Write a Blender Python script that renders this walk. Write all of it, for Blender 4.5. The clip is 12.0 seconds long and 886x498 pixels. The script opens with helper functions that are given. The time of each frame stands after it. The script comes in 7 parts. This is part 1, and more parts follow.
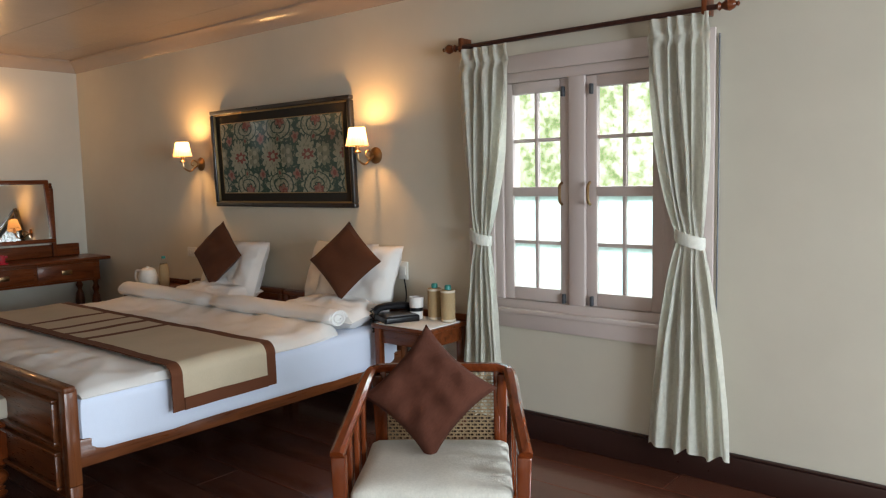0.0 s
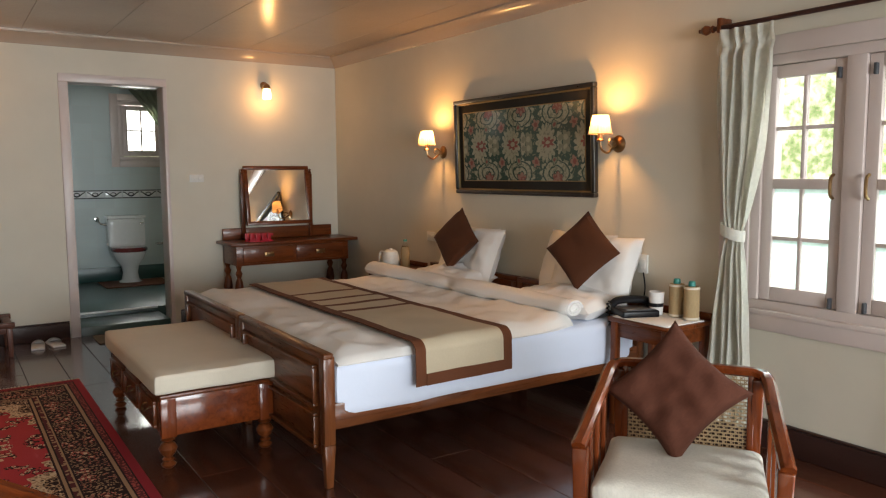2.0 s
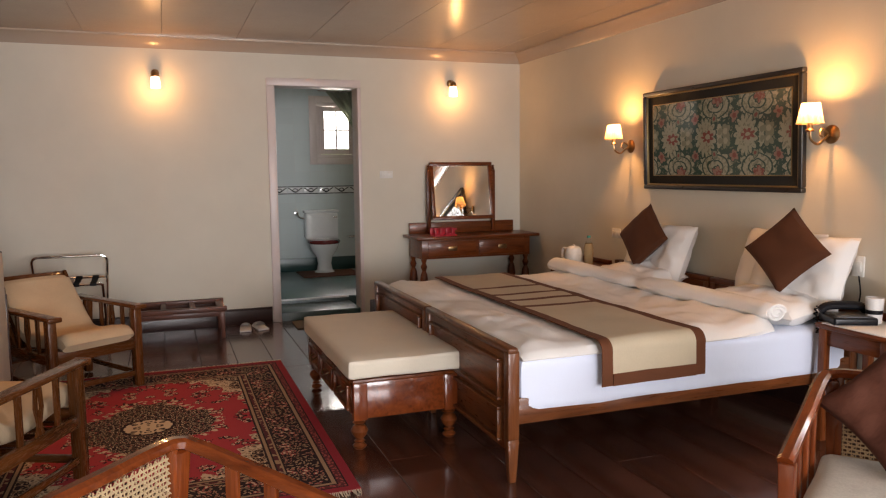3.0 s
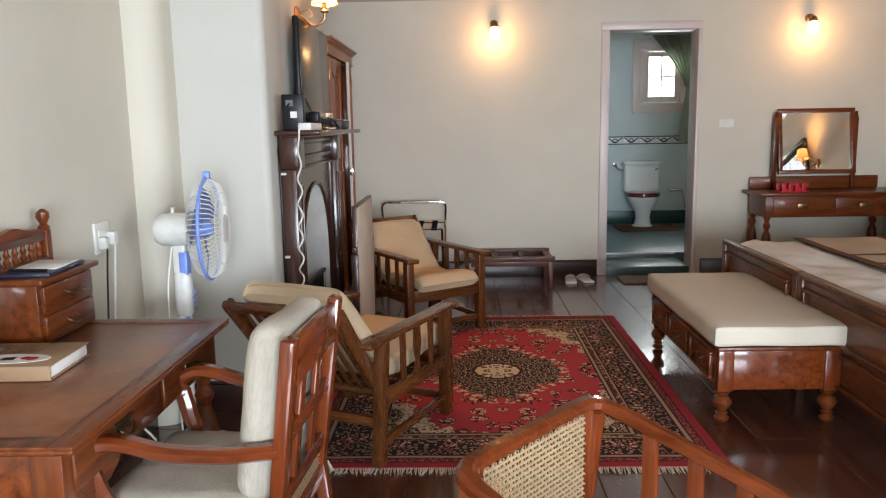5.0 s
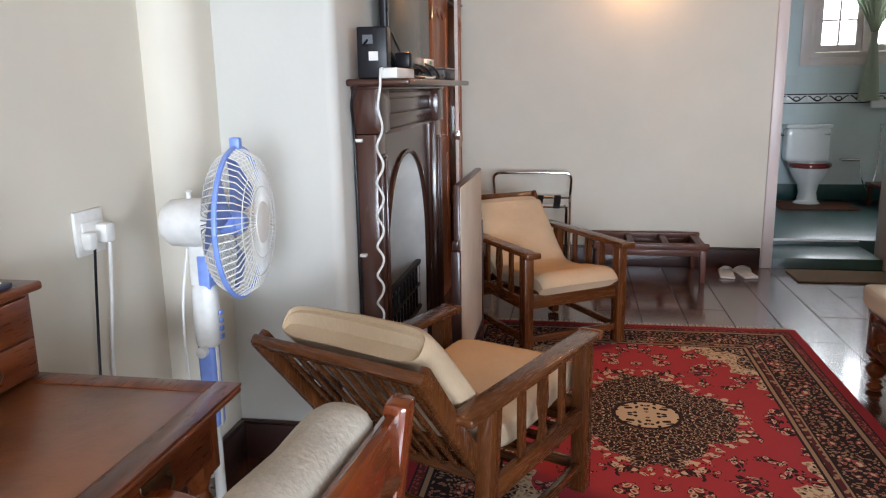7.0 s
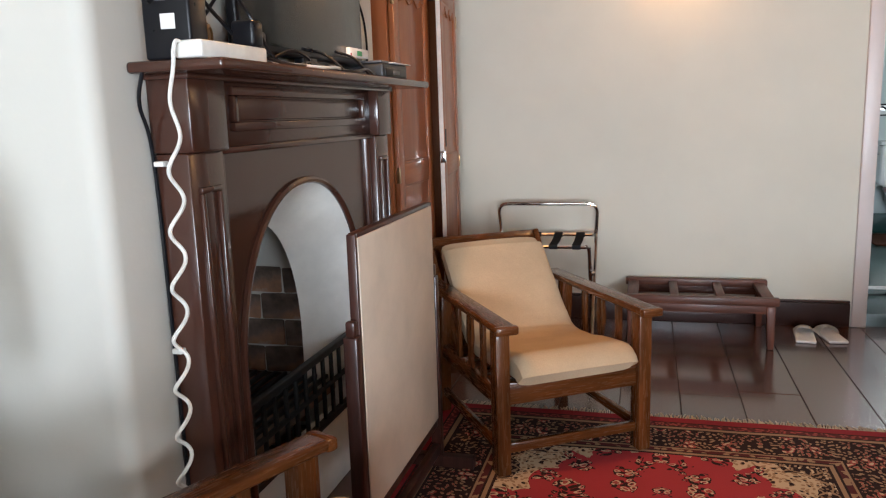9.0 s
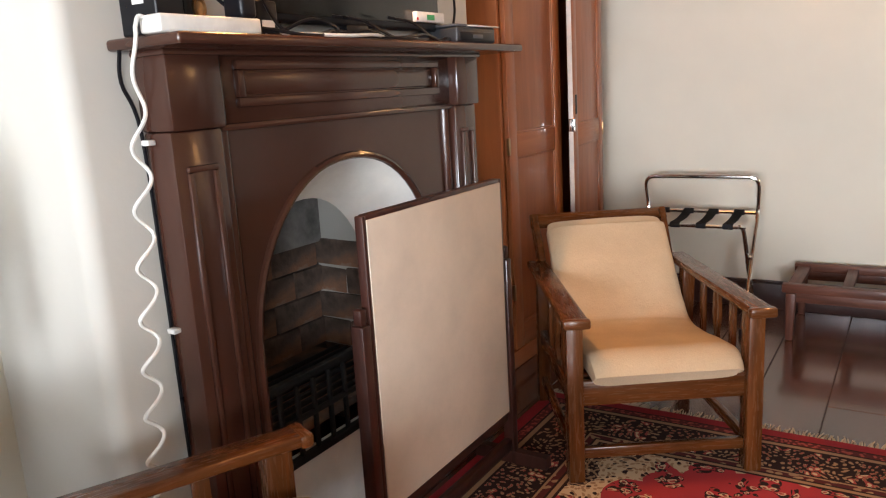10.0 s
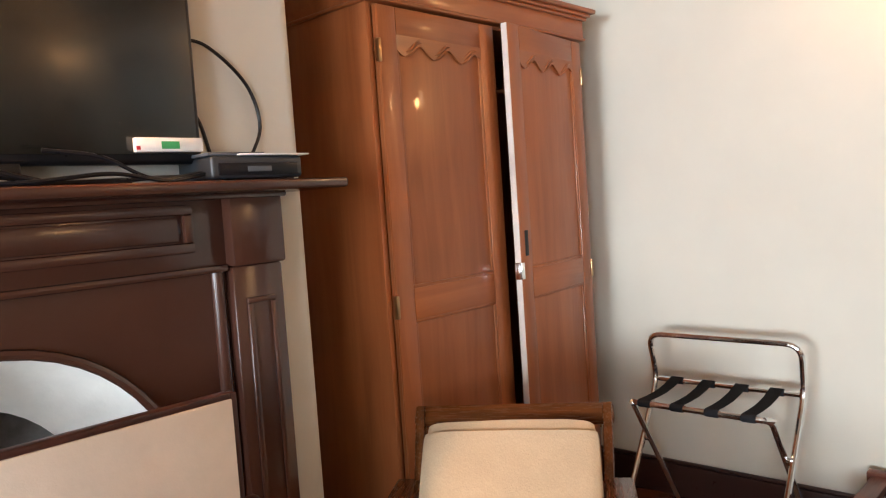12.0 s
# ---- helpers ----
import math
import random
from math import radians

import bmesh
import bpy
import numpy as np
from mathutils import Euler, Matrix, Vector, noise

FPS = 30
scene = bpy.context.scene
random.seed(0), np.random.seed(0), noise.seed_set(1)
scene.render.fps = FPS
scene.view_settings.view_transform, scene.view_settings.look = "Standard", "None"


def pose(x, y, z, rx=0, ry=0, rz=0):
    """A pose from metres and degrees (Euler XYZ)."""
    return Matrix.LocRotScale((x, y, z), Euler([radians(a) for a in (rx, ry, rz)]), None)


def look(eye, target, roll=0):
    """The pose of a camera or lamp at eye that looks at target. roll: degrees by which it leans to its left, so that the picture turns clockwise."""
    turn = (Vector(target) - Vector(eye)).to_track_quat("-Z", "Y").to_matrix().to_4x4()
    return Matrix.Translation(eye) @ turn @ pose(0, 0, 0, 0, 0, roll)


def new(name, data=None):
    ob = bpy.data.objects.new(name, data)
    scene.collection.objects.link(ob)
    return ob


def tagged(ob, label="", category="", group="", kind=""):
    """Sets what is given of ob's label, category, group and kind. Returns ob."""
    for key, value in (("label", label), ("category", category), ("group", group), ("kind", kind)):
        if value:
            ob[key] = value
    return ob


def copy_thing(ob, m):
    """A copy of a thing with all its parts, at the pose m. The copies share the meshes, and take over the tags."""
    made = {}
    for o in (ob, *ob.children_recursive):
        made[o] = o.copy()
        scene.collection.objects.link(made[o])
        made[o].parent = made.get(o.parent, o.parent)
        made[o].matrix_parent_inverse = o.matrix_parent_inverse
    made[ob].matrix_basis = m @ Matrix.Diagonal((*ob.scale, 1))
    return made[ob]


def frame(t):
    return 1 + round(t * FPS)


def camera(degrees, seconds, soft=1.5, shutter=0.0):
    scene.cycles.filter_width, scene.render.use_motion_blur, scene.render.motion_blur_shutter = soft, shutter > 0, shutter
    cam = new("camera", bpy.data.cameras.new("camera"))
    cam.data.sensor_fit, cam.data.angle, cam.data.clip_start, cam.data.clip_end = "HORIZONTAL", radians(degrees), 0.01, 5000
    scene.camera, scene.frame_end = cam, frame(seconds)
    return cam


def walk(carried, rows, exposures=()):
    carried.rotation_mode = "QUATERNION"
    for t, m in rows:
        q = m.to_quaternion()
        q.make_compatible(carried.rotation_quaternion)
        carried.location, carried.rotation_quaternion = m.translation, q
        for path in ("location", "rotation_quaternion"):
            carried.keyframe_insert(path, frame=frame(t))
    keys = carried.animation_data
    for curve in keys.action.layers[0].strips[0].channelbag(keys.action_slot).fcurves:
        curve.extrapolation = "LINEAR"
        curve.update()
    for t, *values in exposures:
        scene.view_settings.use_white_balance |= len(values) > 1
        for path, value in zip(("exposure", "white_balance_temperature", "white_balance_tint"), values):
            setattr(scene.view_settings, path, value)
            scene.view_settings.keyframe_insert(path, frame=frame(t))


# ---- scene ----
cam = camera(61.0, 12.0, 1.2)
PATH = [
    (0, (0.226, 0.303, 1.415), (-1.038, 1.841, 1.228), -1.2),
    (0.5, (0.215, 0.301, 1.416), (-1.106, 1.79, 1.223), -0.9),
    (1, (0.184, 0.29, 1.408), (-1.241, 1.68, 1.216), -0.7),
    (1.5, (0.159, 0.275, 1.402), (-1.379, 1.538, 1.205), -0.5),
    (2, (0.137, 0.257, 1.394), (-1.518, 1.363, 1.194), -0.3),
    (2.5, (0.119, 0.248, 1.385), (-1.654, 1.153, 1.186), -0.4),
    (3, (0.097, 0.23, 1.384), (-1.769, 0.918, 1.179), -0.6),
    (3.2, (0.077, 0.179, 1.399), (-1.817, 0.784, 1.187), -0.8),
    (4.8, (-0.087, -0.077, 1.374), (-2.065, -0.028, 1.085), -0.9),
    (5, (-0.136, -0.09, 1.372), (-2.109, -0.145, 1.051), -1.0),
    (5.5, (-0.388, -0.084, 1.363), (-2.327, -0.402, 0.989), 0.1),
    (6, (-0.613, -0.164, 1.342), (-2.514, -0.63, 0.932), -0.3),
    (6.5, (-0.888, -0.226, 1.352), (-2.79, -0.67, 0.921), -0.8),
    (7, (-1.248, -0.221, 1.329), (-3.174, -0.562, 0.912), -1.0),
    (7.2, (-1.366, -0.225, 1.309), (-3.302, -0.521, 0.901), -1.8),
    (8.8, (-2.324, -0.02, 1.217), (-4.245, -0.461, 0.878), -2.3),
    (9, (-2.435, 0.032, 1.237), (-4.334, -0.492, 0.888), -1.9),
    (9.5, (-2.616, 0.215, 1.219), (-4.412, -0.582, 0.845), -2.9),
    (10, (-2.808, 0.404, 1.229), (-4.457, -0.649, 0.815), -3.4),
    (10.5, (-3.1, 0.426, 1.237), (-4.784, -0.592, 0.883), -2.0),
    (11, (-3.413, 0.514, 1.261), (-5.033, -0.646, 1.091), -3.4),
    (11.5, (-3.716, 0.584, 1.317), (-5.149, -0.81, 1.269), -4.2),
    (12, (-4.069, 0.608, 1.293), (-5.531, -0.751, 1.165), -3.9),
]
EXPOSURES = [(0, -0.62, 6400, 13), (1.5, -0.52, 6700, 15), (2.5, -0.34, 7200, 20), (3, -0.24, 7360, 26), (5, 0.13, 6360, 16), (7, 0.28, 6110, 19), (9, 0.46, 6260, 17), (10.5, 0.9, 6760, 21), (12, 1.08, 6360, 16)]
walk(cam, [(t, look(eye, target, roll)) for t, eye, target, roll in PATH], EXPOSURES)

# ---- world, sun, large lights ----
WEST, NORTH, SOUTH, EAST, TOP = -6.95, 3.68, -1.56, 4.4, 2.56

world = bpy.data.worlds.new("world")
scene.world = world
world.use_nodes = True
wn = world.node_tree.nodes
sky = wn.new("ShaderNodeTexSky")
sky.sky_type = "NISHITA"
sky.sun_disc = False
sky.sun_elevation = radians(50)
sky.sun_rotation = radians(20)
world.node_tree.links.new(sky.outputs[0], wn["Background"].inputs[0])
wn["Background"].inputs[1].default_value = 0.1

sun = new("sun", bpy.data.lights.new("sun", "SUN"))
sun.data.energy, sun.data.angle, sun.data.color = 1.0, radians(10), (1.0, 0.95, 0.88)
sun.matrix_world = look((4, 12, 14), (0, 0, 0))


def area(name, m, w, h, watts, color):
    ob = new(name, bpy.data.lights.new(name, "AREA"))
    ob.data.shape, ob.data.size, ob.data.size_y = "RECTANGLE", w, h
    ob.data.energy, ob.data.color = watts, color
    ob.matrix_world = m
    return ob


def bulb(name, at, watts, color, radius=0.03):
    ob = new(name, bpy.data.lights.new(name, "POINT"))
    ob.data.energy, ob.data.color, ob.data.shadow_soft_size = watts, color, radius
    ob.location = at
    return ob


BATH_X = -9.6
WARM = (1.0, 0.51, 0.165)
DAY = (0.81, 0.94, 1.0)
# daylight of the openings in the end wall behind the walker, of the bedroom window and of the bathroom window
area("daylight_end", look((EAST + 0.1, 1.1, 1.3), (0.4, 1.0, -0.9)), 2.6, 1.7, 540, DAY)
area("daylight_side", look((1.35, NORTH + 0.12, 1.4), (-0.6, 0.8, 0.4)), 1.9, 1.4, 170, DAY)
area("daylight_window", look((-1.62, NORTH + 0.75, 2.75), (-2.2, 1.6, 0.3)), 1.6, 1.0, 190, DAY)
area("daylight_bath", look((BATH_X - 0.19, 2.675, 1.97), (BATH_X + 1.6, 2.4, 1.2)), 0.95, 0.62, 58, (0.95, 1.0, 0.98))


# ---- materials ----
def nodes_of(name):
    m = bpy.data.materials.new(name)
    m.use_nodes = True
    t = m.node_tree
    return m, t, t.nodes, t.links, t.nodes["Principled BSDF"]


def ramp_of(n, stops):
    r = n.new("ShaderNodeValToRGB")
    e = r.color_ramp.elements
    while len(e) < len(stops):
        e.new(0.5)
    for k, (p, c) in zip(e, stops):
        k.position, k.color = p, (*c, 1)
    return r


def coords(n, l, scale=(1, 1, 1), kind="Object"):
    tc, mp = n.new("ShaderNodeTexCoord"), n.new("ShaderNodeMapping")
    l.new(tc.outputs[kind], mp.inputs[0])
    mp.inputs["Scale"].default_value = scale
    return mp.outputs[0]


def noise_of(n, l, vec, scale, detail=4, rough=0.55, warp=0.0):
    k = n.new("ShaderNodeTexNoise")
    k.inputs["Scale"].default_value, k.inputs["Detail"].default_value = scale, detail
    k.inputs["Roughness"].default_value, k.inputs["Distortion"].default_value = rough, warp
    l.new(vec, k.inputs["Vector"])
    return k.outputs["Fac"]


def bump_of(n, l, bsdf, height, strength=0.2, dist=0.01):
    b = n.new("ShaderNodeBump")
    b.inputs["Strength"].default_value, b.inputs["Distance"].default_value = strength, dist
    l.new(height, b.inputs["Height"])
    l.new(b.outputs[0], bsdf.inputs["Normal"])


def mix_of(n, l, fac, a, b, mode="MIX"):
    k = n.new("ShaderNodeMix")
    k.data_type, k.blend_type = "RGBA", mode
    for sock, v in ((k.inputs[0], fac), (k.inputs[6], a), (k.inputs[7], b)):
        if isinstance(v, (int, float)):
            sock.default_value = v
        elif isinstance(v, tuple):
            sock.default_value = (*v, 1)
        else:
            l.new(v, sock)
    return k.outputs[2]


def math_of(n, l, op, a, b=0.0):
    k = n.new("ShaderNodeMath")
    k.operation = op
    for sock, v in zip(k.inputs, (a, b)):
        if isinstance(v, (int, float)):
            sock.default_value = v
        else:
            l.new(v, sock)
    return k.outputs[0]


def mat_wood(name, dark, light, rough=0.3, axis="x", scale=1.0, coat=0.3, vary=0.25, grain_bump=0.05, coat_rough=0.06, streak=0.2):
    """Stained, varnished wood with its grain along an axis."""
    m, t, n, l, p = nodes_of(name)
    st = {"x": (1.2, 14, 14), "y": (14, 1.2, 14), "z": (14, 14, 1.2)}[axis]
    v = coords(n, l, tuple(k * scale for k in st))
    g = noise_of(n, l, v, 2.2, 6, 0.6, 0.6)
    f = noise_of(n, l, v, 14, 3)
    big = noise_of(n, l, coords(n, l), 2.5, 2)
    r = ramp_of(n, [(0.28, dark), (0.5, tuple((a + b) / 2 for a, b in zip(dark, light))), (0.74, light)])
    l.new(g, r.inputs[0])
    info = n.new("ShaderNodeObjectInfo")
    k = math_of(n, l, "ADD", math_of(n, l, "MULTIPLY", info.outputs["Random"], vary), 1 - vary / 2)
    k = math_of(n, l, "MULTIPLY", k, math_of(n, l, "ADD", math_of(n, l, "MULTIPLY", big, 0.5), 0.75))
    hsv = n.new("ShaderNodeHueSaturation")
    l.new(r.outputs[0], hsv.inputs["Color"])
    l.new(k, hsv.inputs["Value"])
    l.new(hsv.outputs[0], p.inputs["Base Color"])
    l.new(math_of(n, l, "ADD", math_of(n, l, "MULTIPLY", f, streak), rough - streak / 2), p.inputs["Roughness"])
    p.inputs["Specular IOR Level"].default_value = 0.25
    p.inputs["Coat Weight"].default_value, p.inputs["Coat Roughness"].default_value = coat * 0.7, coat_rough
    if grain_bump > 0:
        bump_of(n, l, p, g, grain_bump, 0.003)
    return m


def mat_paint(name, color, rough=0.6, stain=0.06, bump=0.12, scale=1.0):
    m, t, n, l, p = nodes_of(name)
    v = coords(n, l)
    a = noise_of(n, l, v, 1.3 * scale, 5, 0.6)
    b = noise_of(n, l, v, 60 * scale, 4)
    lo = tuple(max(0, c * (1 - 2 * stain)) for c in color)
    hi = tuple(min(1, c * (1 + stain)) for c in color)
    r = ramp_of(n, [(0.3, lo), (0.65, hi)])
    l.new(a, r.inputs[0])
    l.new(r.outputs[0], p.inputs["Base Color"])
    l.new(math_of(n, l, "ADD", math_of(n, l, "MULTIPLY", b, 0.15), rough - 0.07), p.inputs["Roughness"])
    h = math_of(n, l, "ADD", math_of(n, l, "MULTIPLY", b, 0.25), noise_of(n, l, v, 7 * scale, 3))
    bump_of(n, l, p, h, bump, 0.01)
    return m


def mat_cloth(name, color, rough=0.9, weave=500, stain=0.1, bump=0.25, sheen=0.0, two=None):
    m, t, n, l, p = nodes_of(name)
    v = coords(n, l)
    a = noise_of(n, l, v, 5, 4)
    w = noise_of(n, l, coords(n, l, (1, 1, 0.25)), weave, 2)
    r = ramp_of(n, [(0.3, tuple(c * (1 - stain) for c in (two or color))), (0.7, color)])
    l.new(math_of(n, l, "ADD", math_of(n, l, "MULTIPLY", a, 0.6), math_of(n, l, "MULTIPLY", w, 0.4)), r.inputs[0])
    l.new(r.outputs[0], p.inputs["Base Color"])
    p.inputs["Roughness"].default_value = rough
    p.inputs["Sheen Weight"].default_value = sheen * 0.15
    p.inputs["Specular IOR Level"].default_value = 0.15
    bump_of(n, l, p, math_of(n, l, "ADD", math_of(n, l, "MULTIPLY", w, 0.3), noise_of(n, l, v, 14, 4)), bump, 0.006)
    return m


def mat_plain(name, color, rough=0.5, metal=0.0, coat=0.0, wear=0.08):
    m, t, n, l, p = nodes_of(name)
    a = noise_of(n, l, coords(n, l), 25, 4)
    r = ramp_of(n, [(0.3, tuple(c * (1 - wear) for c in color)), (0.7, tuple(min(1, c * (1 + wear)) for c in color))])
    l.new(a, r.inputs[0])
    l.new(r.outputs[0], p.inputs["Base Color"])
    l.new(math_of(n, l, "ADD", math_of(n, l, "MULTIPLY", a, 0.16), max(0.0, rough - 0.08)), p.inputs["Roughness"])
    p.inputs["Metallic"].default_value, p.inputs["Coat Weight"].default_value = metal, coat
    return m


def mat_glow(name, color, strength):
    m, t, n, l, p = nodes_of(name)
    p.inputs["Base Color"].default_value = (*color, 1)
    p.inputs["Emission Color"].default_value = (*color, 1)
    p.inputs["Emission Strength"].default_value = strength
    p.inputs["Roughness"].default_value = 0.4
    return m


def mat_glass(name, rough=0.0, tint=(0.95, 0.98, 0.97)):
    m, t, n, l, p = nodes_of(name)
    p.inputs["Base Color"].default_value = (*tint, 1)
    p.inputs["Transmission Weight"].default_value = 1
    p.inputs["IOR"].default_value = 1.1
    v = noise_of(n, l, coords(n, l), 6, 3)
    l.new(math_of(n, l, "ADD", math_of(n, l, "MULTIPLY", v, 0.02), rough), p.inputs["Roughness"])
    return m


def mat_translucent(name, color, amount=0.6, weave=300):
    m, t, n, l, p = nodes_of(name)
    tr, mx = n.new("ShaderNodeBsdfTranslucent"), n.new("ShaderNodeMixShader")
    w = noise_of(n, l, coords(n, l), weave, 2)
    r = ramp_of(n, [(0.3, tuple(c * 0.9 for c in color)), (0.7, color)])
    l.new(w, r.inputs[0])
    l.new(r.outputs[0], p.inputs["Base Color"])
    l.new(r.outputs[0], tr.inputs[0])
    p.inputs["Roughness"].default_value = 0.85
    mx.inputs[0].default_value = amount
    l.new(p.outputs[0], mx.inputs[1])
    l.new(tr.outputs[0], mx.inputs[2])
    l.new(mx.outputs[0], n["Material Output"].inputs[0])
    return m


def mat_rug():
    """Red field with a dark centre medallion, cream blossoms and dark borders, mirrored about both axes."""
    m, t, n, l, p = nodes_of("rug_pile")
    tc, sep = n.new("ShaderNodeTexCoord"), n.new("ShaderNodeSeparateXYZ")
    l.new(tc.outputs["Object"], sep.inputs[0])
    ax, ay = math_of(n, l, "ABSOLUTE", sep.outputs[0]), math_of(n, l, "ABSOLUTE", sep.outputs[1])
    cmb = n.new("ShaderNodeCombineXYZ")
    l.new(ax, cmb.inputs[0])
    l.new(ay, cmb.inputs[1])
    v = cmb.outputs[0]
    RED, DARK, CREAM, ROSE, TAN = (0.40, 0.045, 0.055), (0.03, 0.017, 0.018), (0.60, 0.46, 0.31), (0.36, 0.08, 0.07), (0.36, 0.23, 0.14)

    def vor(scale, feature="F1"):
        k = n.new("ShaderNodeTexVoronoi")
        k.feature, k.voronoi_dimensions = feature, "2D"
        k.inputs["Scale"].default_value = scale
        warp = n.new("ShaderNodeVectorMath")
        warp.operation = "ADD"
        nz = n.new("ShaderNodeTexNoise")
        nz.inputs["Scale"].default_value = 9
        l.new(v, nz.inputs["Vector"])
        sc_ = n.new("ShaderNodeVectorMath")
        sc_.operation = "SCALE"
        sc_.inputs["Scale"].default_value = 0.09
        l.new(nz.outputs["Color"], sc_.inputs[0])
        l.new(v, warp.inputs[0])
        l.new(sc_.outputs[0], warp.inputs[1])
        l.new(warp.outputs[0], k.inputs["Vector"])
        return k

    def below(a, x):
        return math_of(n, l, "LESS_THAN", a, x)

    def band(a, lo, hi):
        return math_of(n, l, "MULTIPLY", math_of(n, l, "GREATER_THAN", a, lo), below(a, hi))
    def both(a, b):
        return math_of(n, l, "MULTIPLY", a, b)
    # blossoms of three sizes
    big, small, tiny = vor(7.2), vor(27), vor(52)
    bd, sd, td = big.outputs["Distance"], small.outputs["Distance"], tiny.outputs["Distance"]
    edge = vor(15, "DISTANCE_TO_EDGE").outputs["Distance"]
    fine = vor(30, "DISTANCE_TO_EDGE").outputs["Distance"]
    # distances to the edges (half size 1.215 x 0.89), and from the centre
    ex = math_of(n, l, "SUBTRACT", 1.215, ax)
    ey = math_of(n, l, "SUBTRACT", 0.89, ay)
    e = math_of(n, l, "MINIMUM", ex, ey)
    cx, cy = math_of(n, l, "DIVIDE", ax, 0.44), math_of(n, l, "DIVIDE", ay, 0.36)
    rad = math_of(n, l, "POWER", math_of(n, l, "ADD", math_of(n, l, "POWER", cx, 1.35), math_of(n, l, "POWER", cy, 1.35)), 0.74)
    lobed = math_of(n, l, "ADD", rad, math_of(n, l, "MULTIPLY", bd, 0.30))
    core = math_of(n, l, "SQRT", math_of(n, l, "ADD", math_of(n, l, "MULTIPLY", ax, ax), math_of(n, l, "MULTIPLY", ay, ay)))
    # the field's corner pieces
    corner = math_of(n, l, "ADD", math_of(n, l, "POWER", math_of(n, l, "DIVIDE", ax, 0.95), 1.9), math_of(n, l, "POWER", math_of(n, l, "DIVIDE", ay, 0.62), 1.9))
    corner = math_of(n, l, "ADD", corner, math_of(n, l, "MULTIPLY", bd, 0.45))
    # field: loose sprays, dark leaves round cream and rose petals
    bunch = math_of(n, l, "ADD", bd, math_of(n, l, "MULTIPLY", sd, 0.35))
    col = mix_of(n, l, both(below(bunch, 0.46), below(td, 0.50)), RED, DARK)
    col = mix_of(n, l, both(below(bunch, 0.40), below(sd, 0.30)), col, CREAM)
    col = mix_of(n, l, both(below(bunch, 0.40), below(sd, 0.16)), col, ROSE)
    col = mix_of(n, l, both(below(bunch, 0.43), below(td, 0.16)), col, DARK)
    # corner pieces: a cream scalloped band, then dark with scrolls
    scroll = mix_of(n, l, below(edge, 0.05), DARK, TAN)
    scroll = mix_of(n, l, below(td, 0.30), scroll, TAN)
    scroll = mix_of(n, l, below(sd, 0.15), scroll, CREAM)
    col = mix_of(n, l, math_of(n, l, "GREATER_THAN", corner, 1.12), col, mix_of(n, l, below(td, 0.33), CREAM, TAN))
    col = mix_of(n, l, both(math_of(n, l, "GREATER_THAN", corner, 1.12), below(sd, 0.17)), col, DARK)
    col = mix_of(n, l, math_of(n, l, "GREATER_THAN", corner, 1.42), col, scroll)
    # medallion: a spray of cream, a dark lobed ground with tan lines, a cream core
    col = mix_of(n, l, both(band(lobed, 1.12, 1.34), below(sd, 0.34)), col, CREAM)
    col = mix_of(n, l, both(band(lobed, 1.12, 1.34), below(td, 0.20)), col, DARK)
    med = mix_of(n, l, below(fine, 0.035), DARK, TAN)
    med = mix_of(n, l, below(td, 0.17), med, CREAM)
    med = mix_of(n, l, below(sd, 0.10), med, ROSE)
    col = mix_of(n, l, below(lobed, 1.16), col, med)
    col = mix_of(n, l, below(core, 0.125), col, mix_of(n, l, both(below(sd, 0.27), math_of(n, l, "GREATER_THAN", core, 0.02)), CREAM, DARK))
    col = mix_of(n, l, band(core, 0.125, 0.14), col, DARK)
    # borders
    main = mix_of(n, l, below(td, 0.30), DARK, TAN)
    main = mix_of(n, l, both(below(td, 0.20), below(noise_of(n, l, v, 9), 0.5)), main, ROSE)
    main = mix_of(n, l, both(below(bd, 0.30), below(sd, 0.36)), main, ROSE)
    main = mix_of(n, l, both(below(bd, 0.30), below(sd, 0.20)), main, CREAM)
    col = mix_of(n, l, below(e, 0.345), col, main)
    col = mix_of(n, l, band(e, 0.278, 0.345), col, mix_of(n, l, below(sd, 0.30), (0.10, 0.025, 0.028), TAN))
    for lo, hi, c in ((0.335, 0.345, DARK), (0.32, 0.335, TAN), (0.312, 0.32, DARK), (0.282, 0.29, TAN), (0.274, 0.282, DARK), (0.108, 0.118, DARK), (0.09, 0.108, TAN), (0.082, 0.09, DARK), (0.045, 0.052, DARK)):
        col = mix_of(n, l, band(e, lo, hi), col, c)
    col = mix_of(n, l, band(e, 0.052, 0.082), col, mix_of(n, l, below(td, 0.33), (0.12, 0.03, 0.03), ROSE))
    col = mix_of(n, l, below(e, 0.045), col, (0.30, 0.03, 0.04))
    wear = noise_of(n, l, tc.outputs["Object"], 5, 4)
    col = mix_of(n, l, 0.25, col, mix_of(n, l, wear, (0.55, 0.55, 0.55), (1, 1, 1)), "MULTIPLY")
    l.new(col, p.inputs["Base Color"])
    p.inputs["Roughness"].default_value = 0.95
    p.inputs["Specular IOR Level"].default_value = 0.1
    bump_of(n, l, p, noise_of(n, l, tc.outputs["Object"], 350, 2), 0.5, 0.004)
    return m


